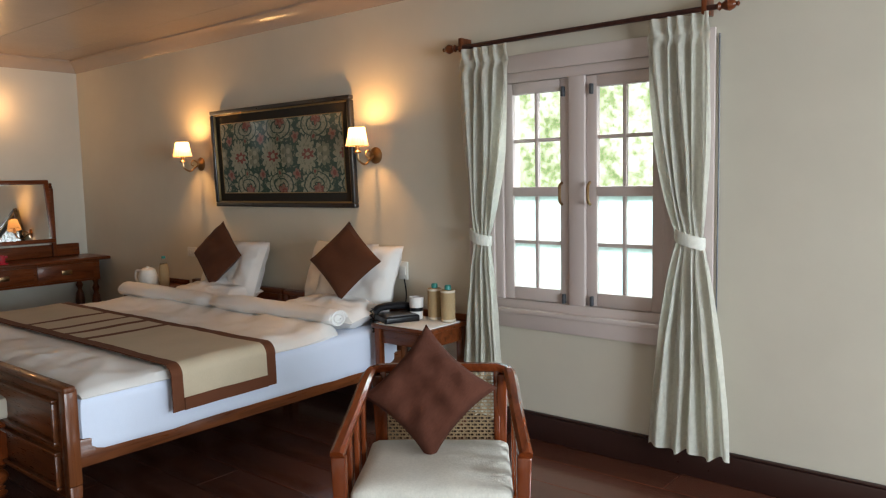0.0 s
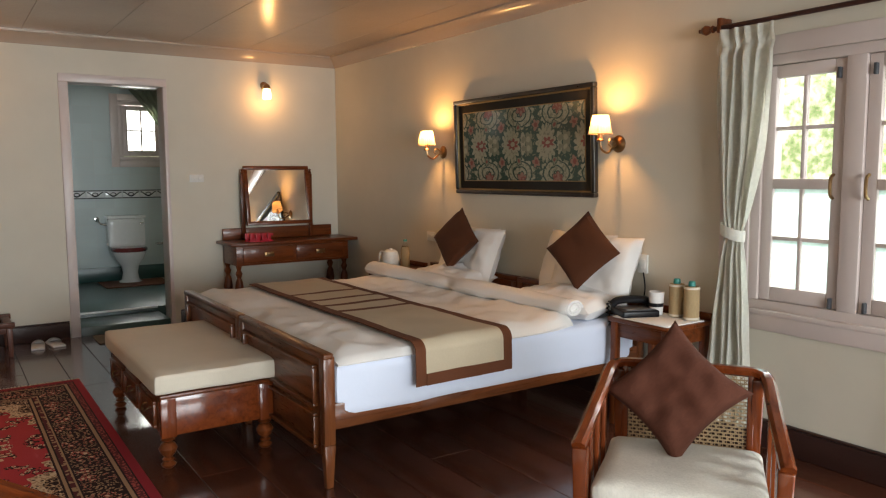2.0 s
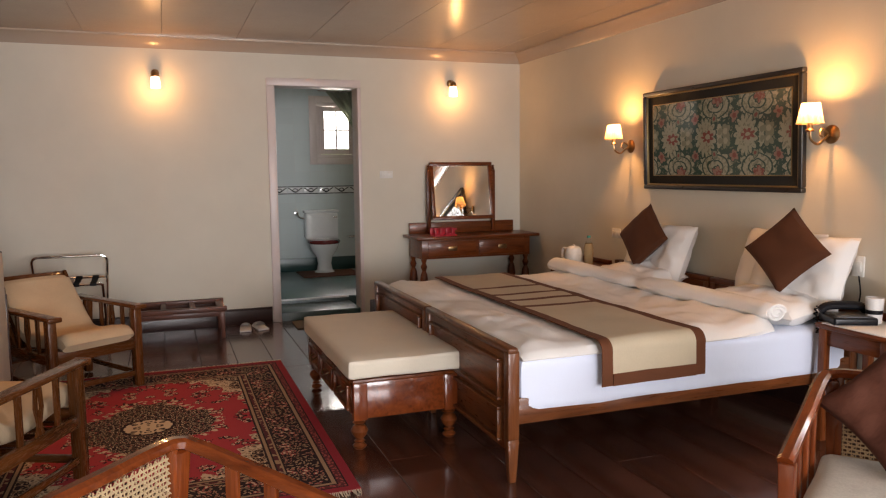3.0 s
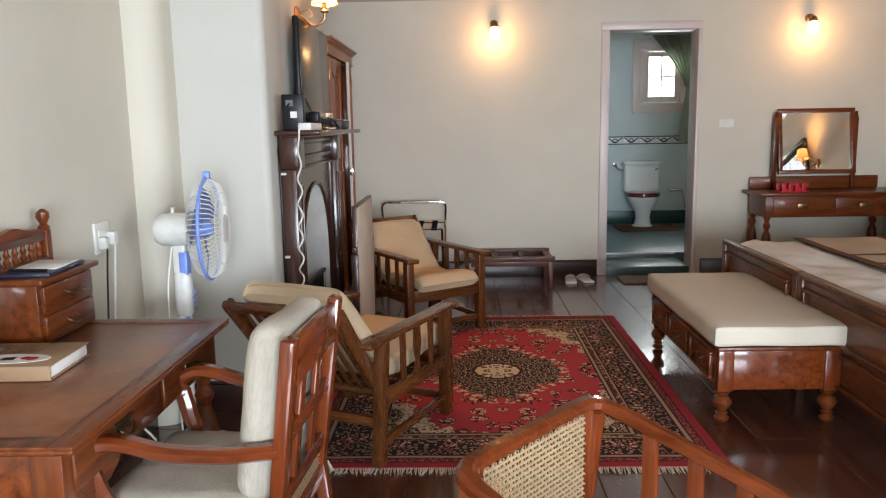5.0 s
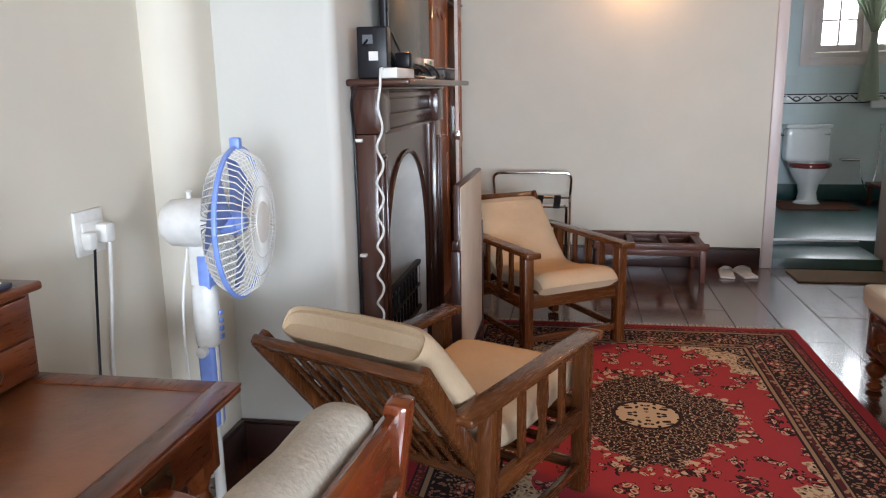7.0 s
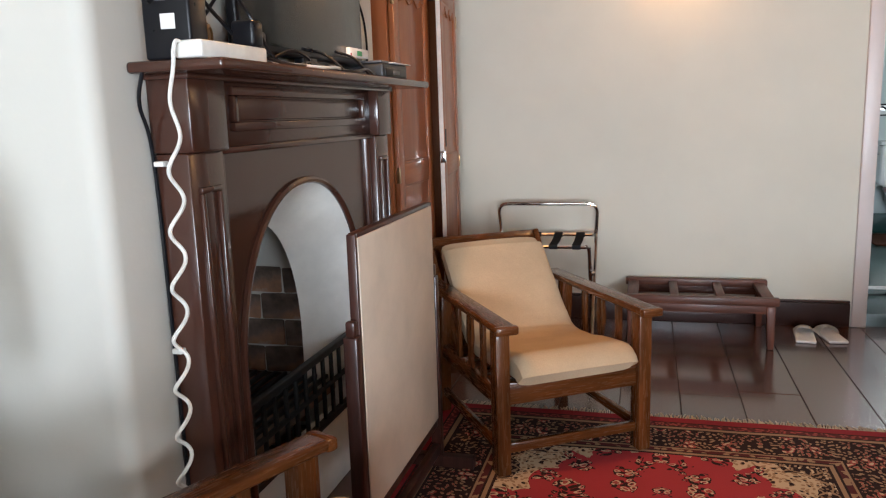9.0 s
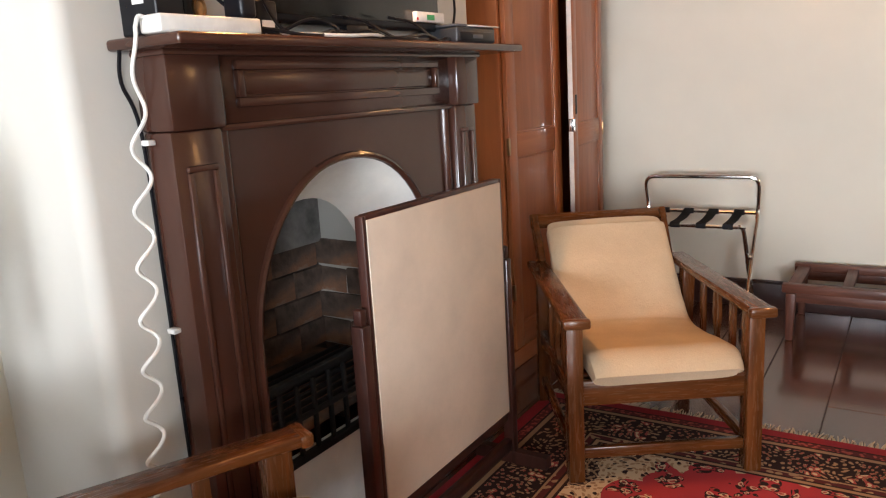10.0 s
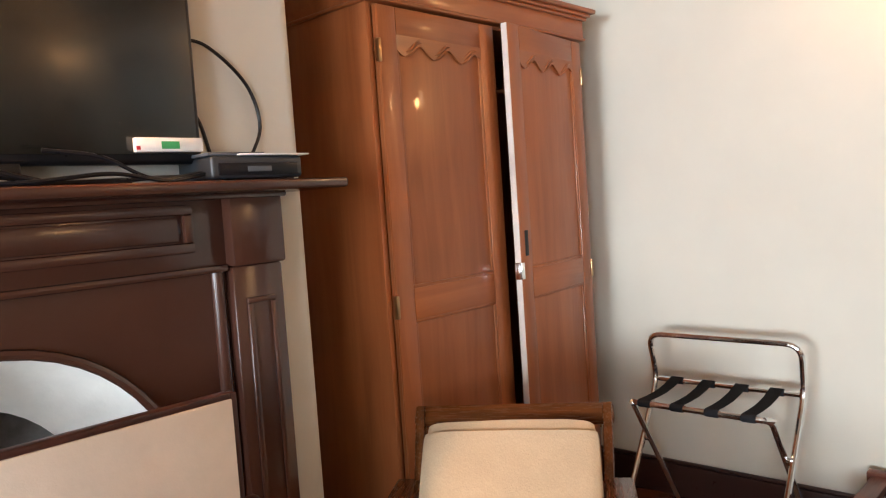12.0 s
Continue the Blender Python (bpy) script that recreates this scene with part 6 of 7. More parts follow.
part("cap", lathe([(0.015, 0.185), (0.015, 0.2), (0, 0.2)], 12), "plastic", wb2)


# ---- desk chair ----
def desk_chair(m):
    """Carved elbow chair; local y points forward."""
    c = thing("desk_chair", m, "mahogany elbow chair with scrolled arms and pale cushions", "chair")
    for s in (-1, 1):
        part("back_post", beam((s * 0.205, -0.20, 0.40), (s * 0.218, -0.265, 0.905), 0.05, 0.036, 0.008, None, (0, 1, 0)), "orangez", c)
        part("back_leg", beam((s * 0.205, -0.20, 0.42), (s * 0.205, -0.25, 0), 0.042, 0.038, 0.006, None, (0, 1, 0), 0.85), "orangez", c)
        part("front_leg", beam((s * 0.225, 0.22, 0.40), (s * 0.225, 0.22, 0), 0.045, 0.045, 0.006, None, (0, 1, 0), 0.8), "orangez", c)
        pts = curve_pts([(s * 0.215, -0.225, 0.635), (s * 0.235, -0.10, 0.628), (s * 0.252, 0.03, 0.638), (s * 0.26, 0.12, 0.66), (s * 0.262, 0.18, 0.662), (s * 0.262, 0.222, 0.635), (s * 0.258, 0.228, 0.59)], 7)
        part("arm", ribbon(pts, 0.05, 0.036), "orangey", c)
        pts = curve_pts([(s * 0.258, 0.226, 0.60), (s * 0.252, 0.205, 0.53), (s * 0.242, 0.185, 0.47), (s * 0.225, 0.205, 0.39)], 6)
        part("arm_support", ribbon(pts, 0.036, 0.05), "orangez", c)
        part("seat_rail", box(s * 0.215 - 0.016, s * 0.215 + 0.016, -0.20, 0.22, 0.36, 0.415, 0.005), "orangey", c)
    part("crest_rail", beam((-0.21, -0.256, 0.835), (0.21, -0.256, 0.835), 0.026, 0.115, 0.012), "orangex", c)
    part("mid_rail", beam((-0.21, -0.232, 0.655), (0.21, -0.232, 0.655), 0.022, 0.04, 0.006), "orangex", c)
    part("low_rail", beam((-0.21, -0.212, 0.49), (0.21, -0.212, 0.49), 0.022, 0.04, 0.006), "orangex", c)
    for x in (-0.075, 0.075):
        part("back_splat", beam((x, -0.212, 0.50), (x * 0.95, -0.25, 0.80), 0.045, 0.014, 0.004, None, (0, 1, 0)), "orangez", c)
    for y in (-0.20, 0.215):
        part("cross_rail", box(-0.21, 0.21, y - 0.014, y + 0.014, 0.36, 0.415, 0.004), "orangex", c)
    cs_ = part("cane_panel", cane_sheet(0.40, 0.07), "cane", c, "woven cane strip", False)
    cs_.location = (0, -0.205, 0.405)
    tagged(cs_, kind="stuff")
    part("stretcher", box(-0.2, 0.2, -0.02, 0.01, 0.14, 0.17, 0.004), "orangex", c)
    part("seat_cushion", soft_box(-0.225, 0.225, -0.165, 0.245, 0.416, 0.50, 0.028, 10, 0.004, 0.008), "boucle", c, "pale slub seat cushion")
    o = part("back_cushion", soft_box(-0.20, 0.20, -0.05, 0.05, 0, 0.44, 0.046, 12, 0.009), "boucle", c, "pale slub back cushion tied to the back")
    o.matrix_local = pose(0, -0.138, 0.482, 8)
    return c


desk_chair(pose(-2.01, -0.735, 0, 0, 0, 176))

# ---- standing fan ----
fan = thing("standing_fan", pose(-3.19, -1.265, 0), "white and blue pedestal fan on a round base", "fan")
part("base", lathe([(0.20, 0), (0.205, 0.008), (0.19, 0.02), (0.10, 0.035), (0.05, 0.05), (0.04, 0.055)], 32), "plastic", fan)
part("foot_collar", lathe([(0.055, 0.05), (0.06, 0.06), (0.045, 0.085), (0.028, 0.11)], 20), "bluep", fan, "blue collar")
part("column", lathe([(0.016, 0.10), (0.016, 0.55)], 16), "plastic", fan)
part("column_sleeve", box(-0.026, 0.026, -0.024, 0.024, 0.36, 0.615, 0.008, 3), "bluep", fan, "blue column sleeve")
part("sleeve_rib", box(-0.008, 0.008, -0.027, 0.027, 0.36, 0.61, 0.003), "plastic", fan)
part("height_knob", lathe([(0.014, 0.026), (0.016, 0.03), (0.016, 0.05), (0, 0.052)], 14, (0, 0, 0.60), None, "x"), "plastic", fan)
part("control_body", soft_box(-0.034, 0.034, -0.033, 0.038, 0.60, 0.80, 0.028, 8, 0.0), "plastic", fan)
for i in range(4):
    part("button", box(-0.01, 0.01, 0.043, 0.05, 0.63 + i * 0.024, 0.645 + i * 0.024, 0.003), "bluep", fan)
part("neck", box(-0.022, 0.022, -0.03, 0.025, 0.79, 0.95, 0.008, 3), "plastic", fan)
part("neck_trim", box(-0.0245, 0.0245, -0.004, 0.032, 0.72, 0.88, 0.006), "bluep", fan, "blue trim")
HEAD = pose(0, 0.02, 0.972, 0, 0, 6)
hd = part("motor_housing", lathe([(0, -0.115), (0.05, -0.112), (0.066, -0.09), (0.07, -0.03), (0.066, 0.03), (0.045, 0.04), (0, 0.04)], 24, (0, 0, 0), None, "y"), "plastic", fan)
hd.matrix_local = HEAD
part("knob", lathe([(0.008, 0.06), (0.008, 0.085), (0.012, 0.09), (0, 0.095)], 12, (0, -0.04, 0)), "plastic", hd)
R_ = 0.208
part("guard_rim", tube([(R_ * math.cos(a * math.pi / 24), 0.105, R_ * math.sin(a * math.pi / 24)) for a in range(49)], 0.0075, 8), "bluep", hd, "blue guard rim")
part("guard_catch", box(-0.014, 0.014, 0.09, 0.12, R_ - 0.005, R_ + 0.028, 0.006), "bluep", hd)
rear_me = mesh_of("rear_wire", tube([(0.075, 0.035, 0), (0.13, 0.04, 0), (0.185, 0.062, 0), (R_, 0.10, 0)], 0.0018, 5), "plastic")
front_me = mesh_of("front_wire", tube([(0.055, 0.165, 0.006), (0.12, 0.163, 0.008), (0.185, 0.145, 0.004), (R_, 0.108, 0)], 0.0018, 5), "plastic")
for k in range(60):
    for nm, me in (("rear_wire", rear_me), ("front_wire", front_me)):
        o = new(nm, me)
        o.parent = hd
        o.matrix_local = pose(0, 0, 0, 0, k * 6, 0)
for r in (0.10, 0.15):
    part("guard_ring", tube([(r * math.cos(a * math.pi / 20), 0.165 if r < 0.12 else 0.158, r * math.sin(a * math.pi / 20)) for a in range(41)], 0.0016, 4), "plastic", hd)
part("guard_badge", lathe([(0.058, 0.16), (0.058, 0.168), (0.04, 0.172), (0, 0.172)], 24, (0, 0, 0), None, "y"), "plastic", hd)
part("hub", lathe([(0.035, 0.05), (0.035, 0.10), (0.02, 0.12), (0, 0.122)], 18, (0, 0, 0), None, "y"), "bluep", hd)
for k in range(3):
    bm = bmesh.new()
    vs = []
    for i in range(7):
        for j in range(5):
            r, t = 0.03 + 0.155 * i / 6, (j / 4 - 0.5) * (0.7 + 0.55 * i / 6)
            a = t + k * 2 * math.pi / 3 + 0.3
            vs.append(bm.verts.new((r * math.cos(a), 0.08 + 0.028 * t, r * math.sin(a))))
    for i in range(6):
        for j in range(4):
            bm.faces.new((vs[i * 5 + j], vs[i * 5 + j + 1], vs[i * 5 + j + 6], vs[i * 5 + j + 5]))
    bmesh.ops.solidify(bm, geom=bm.faces[:], thickness=0.002)
    part("blade", bm, "bluepale", hd, "translucent blue blade")
part("cord", tube(curve_pts([(0.02, -0.03, 0.9), (0.04, -0.05, 0.7), (0.05, -0.04, 0.4), (0.04, -0.03, 0.06)]), 0.004), "plastic", fan)

# ---- fireplace ----
FY = BY + 0.055
fp = thing("fireplace_surround", pose(0, 0, 0), "chocolate brown painted wooden mantelpiece with an arched opening", "fireplace")
AC, AW, AS, AT = -4.465, 0.415, 0.60, 1.065


def arch(w, spring, top, n=28):
    pts = [(AC - w, 0.0)]
    for k in range(n + 1):
        a = math.pi * (1 - k / n)
        pts.append((AC + w * math.copysign(abs(math.cos(a)) ** 0.92, math.cos(a)), spring + (top - spring) * math.sin(a)))
    return pts + [(AC + w, 0.0)]


# front board with the arch cut out
bm = bmesh.new()
o_arch = arch(AW, AS, AT)
n_ = len(o_arch)
FX0, FX1, FZ = -4.995, -3.985, 1.175
FC = (FX0 + FX1) / 2
outer = []
for i, (x, z) in enumerate(o_arch):
    if i == 0:
        outer.append((FX0, 0.0))
    elif i == n_ - 1:
        outer.append((FX1, 0.0))
    else:
        d = Vector((x - AC, z - 0.55))
        k = min((FX1 - AC if d.x > 0 else AC - FX0) / abs(d.x) if abs(d.x) > 1e-6 else 1e9, (FZ - 0.55) / d.y if d.y > 1e-6 else 1e9)
        outer.append((AC + d.x * k, 0.55 + d.y * k))
# square corners of the outer line
for i in range(1, n_ - 1):
    x, z = outer[i]
    if min(abs(x - FX0), abs(x - FX1)) < 0.06 and abs(z - FZ) < 0.06:
        outer[i] = (FX1 if x > AC else FX0, FZ)
for y in (FY, FY - 0.03):
    a = [bm.verts.new((x, y, z)) for x, z in o_arch]
    b = [bm.verts.new((x, y, z)) for x, z in outer]
    for i in range(n_ - 1):
        try:
            bm.faces.new((a[i], a[i + 1], b[i + 1], b[i]))
        except ValueError:
            pass
bmesh.ops.remove_doubles(bm, verts=bm.verts[:], dist=0.0002)
part("front_board", bm, "mantel", fp)
part("arch_bead", tube([(x, FY + 0.002, z) for x, z in o_arch], 0.011, 8), "mantel", fp)
# splayed plaster reveal behind the arch, and the sooty brick firebox
i_arch = arch(0.30, 0.50, 0.935)
bm = bmesh.new()
ra = [bm.verts.new((x, FY - 0.004, z)) for x, z in o_arch]
rm = [bm.verts.new(((a[0] + b[0]) / 2, FY - 0.095, (a[1] + b[1]) / 2 + 0.006)) for a, b in zip(o_arch, i_arch)]
rb_ = [bm.verts.new((x, FY - 0.19, z)) for x, z in i_arch]
for u, w in ((ra, rm), (rm, rb_)):
    for i in range(n_ - 1):
        bm.faces.new((u[i], u[i + 1], w[i + 1], w[i]))
part("plaster_reveal", bm, "whitewash", fp, "whitewashed splayed arch reveal")
bm = box(AC - 0.47, AC + 0.47, SOUTH + 0.02, SOUTH + 0.06, 0, 1.12, 0)
box(AC - 0.50, AC - 0.46, SOUTH + 0.02, FY - 0.16, 0, 1.12, 0, 2, bm)
box(AC + 0.46, AC + 0.50, SOUTH + 0.02, FY - 0.16, 0, 1.12, 0, 2, bm)
fb_ = part("firebox", bm, "sootdark", fp, "sooty brick firebox")
part("sooty_plaster", box(AC - 0.455, AC + 0.455, SOUTH + 0.061, SOUTH + 0.090, 0.70, 1.12, 0.010), "soot", fb_, "smoke-stained plaster at the back")
brick_me = None
for r in range(8):
    for k in range(4):
        if brick_me is None:
            brick_me = mesh_of("brick", box(-0.118, 0.118, -0.006, 0.015, -0.049, 0.049, 0.007), "brick")
        b = new("brick", brick_me)
        b.parent = fb_
        b.location = (AC - 0.30 + k * 0.24 - (0.11 if r % 2 else 0), SOUTH + 0.062 + random.uniform(-0.006, 0.006), 0.05 + r * 0.102)
        if k < 2 and r < 7:
            b = new("brick", brick_me)
            b.parent = fb_
            b.matrix_local = pose(AC - 0.445 + random.uniform(-0.006, 0.006), SOUTH + 0.17 + k * 0.24 - (0.09 if r % 2 else 0), 0.05 + r * 0.102, 0, random.uniform(-3, 3), -90)
# sill ledge and ash, iron basket
part("side_plaster", box(AC - 0.451, AC - 0.444, SOUTH + 0.08, FY - 0.17, 0.74, 1.12, 0.002), "whitewash", fb_, "whitewashed plaster above the bricks")
part("mortar_bed", box(AC - 0.454, AC - 0.446, SOUTH + 0.078, FY - 0.165, 0.0, 0.738, 0), "sootdark", fb_)
part("mortar_bed", box(AC - 0.455, AC + 0.455, SOUTH + 0.061, SOUTH + 0.066, 0.0, 0.798, 0), "sootdark", fb_)
part("hearth_sill", box(AC - 0.36, AC + 0.36, SOUTH + 0.06, FY - 0.10, 0.28, 0.31, 0.006), "brick", fp)
part("hearth_front", box(AC - 0.43, AC + 0.43, FY - 0.10, FY - 0.035, 0.0, 0.24, 0.006), "whitewash", fp, "whitewashed front under the grate")
gr = thing("fire_grate", pose(0, 0, 0), "black cast iron fire grate front with vertical bars", "grate")
part("top_bar", box(AC - 0.425, AC + 0.40, FY - 0.055, FY - 0.03, 0.47, 0.495, 0.006), "iron", gr)
part("mid_bar", box(AC - 0.42, AC + 0.40, FY - 0.05, FY - 0.035, 0.36, 0.375, 0.004), "iron", gr)
part("bottom_bar", box(AC - 0.425, AC + 0.40, FY - 0.055, FY - 0.03, 0.24, 0.262, 0.005), "iron", gr)
for k in range(13):
    x = AC - 0.40 + k * 0.066
    part("bar", box(x - 0.007, x + 0.007, FY - 0.048, FY - 0.036, 0.25, 0.475, 0.003), "iron", gr)
for k in range(8):
    y = FY - 0.12 - k * 0.04
    part("floor_bar", box(AC - 0.33, AC + 0.33, y - 0.007, y + 0.007, 0.33, 0.345, 0.003), "iron", gr)
# pilasters, frieze and shelf
for x0, x1 in ((-5.13, -4.995), (-3.985, -3.845)):
    pl = part("pilaster", box(x0, x1, BY + 0.001, FY + 0.034, 0, 1.175, 0.006), "mantel", fp)
    part("panel_moulding", panel_field(x0 + 0.028, x1 - 0.028, 0.16, 1.10, FY + 0.034, 0.010, 0.014), "mantel", pl)
    part("plinth", box(x0 - 0.008, x1 + 0.008, BY + 0.001, FY + 0.044, 0, 0.14, 0.006), "mantel", pl)
    part("frieze_block", box(x0 - 0.004, x1 + 0.004, BY + 0.001, FY + 0.05, 1.175, 1.34, 0.008), "mantel", pl)
for x in (-4.972, -4.008):
    part("roll_moulding", tube([(x, FY + 0.002, 0.0), (x, FY + 0.002, 1.165)], 0.016, 12), "mantel", fp)
fz = part("frieze", box(-4.995, -3.985, BY + 0.001, FY + 0.016, 1.175, 1.34, 0.004), "mantel", fp)
part("frieze_moulding", panel_field(-4.91, -4.05, 1.216, 1.322, FY + 0.016, 0.016, 0.022), "mantel", fz)
part("frieze_panel", box(-4.88, -4.08, FY + 0.014, FY + 0.022, 1.242, 1.296, 0.006), "mantel", fz)
part("lower_bead", box(-4.99, -3.99, FY, FY + 0.03, 1.165, 1.182, 0.007), "mantel", fp)
part("bed_moulding", box(-5.145, -3.835, BY + 0.001, FY + 0.056, 1.33, 1.343, 0.005), "mantel", fp)
part("mantel_shelf", box(-5.245, -3.785, BY + 0.0005, -0.775, 1.342, 1.366, 0.008, 3), "mantel", fp)
SH = 1.3665

# fire screen
fs = thing("fire_screen", pose(0, 0, 0), "buff panelled fire screen in a dark wooden stand before the hearth", "fire screen")
SX0, SX1, SY = -4.83, -4.145, -0.675
part("panel", box(SX0 + 0.012, SX1 - 0.012, SY - 0.010, SY + 0.014, 0.20, 0.945, 0.003), "screenpanel", fs, "stained buff board panel")
for a in ((SX0, SX0 + 0.014, 0.19, 0.955), (SX1 - 0.014, SX1, 0.19, 0.955), (SX0 + 0.014, SX1 - 0.014, 0.943, 0.957), (SX0 + 0.014, SX1 - 0.014, 0.17, 0.20)):
    part("frame_bar", box(a[0], a[1], SY - 0.014, SY + 0.011, a[2], a[3], 0.003), "skirtwood", fs)
for x in (SX0 - 0.022, SX1 + 0.022):
    bm = box(x - 0.016, x + 0.016, SY - 0.022, SY + 0.016, 0.03, 0.70, 0.005)
    box(x - 0.012, x + 0.012, SY - 0.016, SY + 0.010, 0.70, 0.74, 0.006, 2, bm)
    part("post", bm, "skirtwood", fs)
    part("foot", prism([(x - 0.02, 0), (x + 0.02, 0), (x + 0.016, 0.05), (x - 0.016, 0.05)], SY - 0.13, SY + 0.13), "skirtwood", fs)
part("cross_bar", box(SX0, SX1, SY - 0.015, SY + 0.012, 0.06, 0.10, 0.005), "skirtwood", fs)

# ---- on the mantel shelf ----
tv = thing("television", pose(-4.53, BY + 0.06, SH), "flat black television standing on the mantel shelf", "television")
part("casing", box(-0.425, 0.41, -0.02, 0.012, 0.045, 0.585, 0.010, 3), "black", tv)
part("screen", box(-0.413, 0.398, 0.0115, 0.0145, 0.066, 0.575, 0.001), "screen", tv, "dark glossy screen")
part("stand", box(-0.22, 0.22, -0.03, 0.10, 0.0, 0.012, 0.005), "black", tv)
part("stand_neck", box(-0.05, 0.05, -0.02, 0.01, 0.012, 0.06, 0.006), "black", tv)
part("back_bulge", box(-0.25, 0.25, -0.045, -0.018, 0.1, 0.42, 0.01), "black", tv)
sb = thing("set_top_box", pose(-5.045, -0.925, SH, 0, 0, -3), "dark grey set-top box with papers on it", "set-top box")
part("case", box(-0.115, 0.115, -0.08, 0.085, 0.006, 0.056, 0.008, 3), "darkgrey", sb)
part("front_panel", box(-0.10, 0.10, 0.084, 0.088, 0.012, 0.04, 0.002), "black", sb)
part("display", box(-0.03, 0.03, 0.0875, 0.0895, 0.02, 0.032, 0.001), "grey", sb)
part("paper", box(-0.13, 0.05, -0.07, 0.095, 0.0565, 0.060, 0.001), "paper", sb)
part("card_stack", box(-0.02, 0.118, -0.06, 0.08, 0.0565, 0.064, 0.002), "grey", sb)
for x in (-0.09, 0.09):
    part("foot", box(x - 0.01, x + 0.01, -0.06, 0.07, 0, 0.007, 0.002), "black", sb)
mb = thing("small_box", pose(-4.87, BY + 0.085, SH + 0.07, 0, 0, -2), "slim white carton with a green label held at the television's edge", "carton")
part("carton", box(-0.075, 0.075, -0.008, 0.008, 0, 0.03, 0.002), "paper", mb)
part("green_label", box(-0.02, 0.02, 0.008, 0.0088, 0.006, 0.022, 0), "greenlabel", mb)
part("red_corner", box(0.066, 0.0745, 0.008, 0.0088, 0.004, 0.012, 0), "red", mb)
sp = thing("speaker_box", pose(-3.838, BY + 0.10, SH, 0, 0, 4), "tall black speaker box with a white sticker", "speaker")
part("case", box(-0.036, 0.036, -0.06, 0.045, 0, 0.172, 0.006, 3), "black", sp)
part("sticker", box(0.036, 0.0366, -0.02, 0.012, 0.06, 0.09, 0), "paper", sp, "white sticker")
part("side_print", box(0.036, 0.0366, -0.04, -0.005, 0.115, 0.145, 0), "grey", sp)
ps = thing("power_strip", pose(-3.93, -0.845, SH, 0, 0, -1), "long white power strip with a curly white cord", "power strip")
part("case", box(-0.11, 0.15, -0.032, 0.032, 0, 0.035, 0.006, 3), "plastic", ps)
for k in range(4):
    part("outlet", lathe([(0.016, 0.035), (0.016, 0.0365), (0, 0.0365)], 16, (-0.04 + k * 0.05, 0, 0)), "grey", ps)
part("plug", box(-0.105, -0.06, -0.03, 0.03, 0.035, 0.095, 0.01, 3), "black", ps, "black plug adaptor")
line = curve_pts([(0.145, -0.015, 0.03), (0.158, -0.02, 0.032), (0.166, -0.022, 0.012)], 5)
for k in range(190):
    t = k / 189
    amp, turn = 0.020 * min(1.0, 0.25 + k / 50), 2 * math.pi * 11.5 * t ** 1.25
    line.append(Vector((0.166 + 0.125 * t + amp * math.sin(turn), -0.025 + 0.5 * amp * math.cos(turn), -1.21 * t)))
part("curly_cord", tube(line, 0.0042, 7), "plastic", ps, "white curly cord hanging to the floor")
gd = thing("web_camera", pose(-3.95, -0.94, SH, 0, 0, 15), "small black camera gadget with a shiny round lens", "camera")
part("body", soft_box(-0.04, 0.04, -0.03, 0.03, 0.01, 0.10, 0.02, 8, 0.0), "black", gd)
part("foot", lathe([(0.035, 0), (0.035, 0.006), (0.012, 0.014), (0.012, 0.03)], 18), "black", gd)
part("lens_ring", lathe([(0.022, 0.028), (0.024, 0.036), (0.018, 0.038), (0.014, 0.034), (0, 0.033)], 18, (0, 0, 0.062), None, "y"), "brass", gd, "brass coloured lens ring")
part("ear", soft_box(0.042, 0.07, -0.02, 0.02, 0.0, 0.075, 0.012, 6, 0.0), "black", gd)
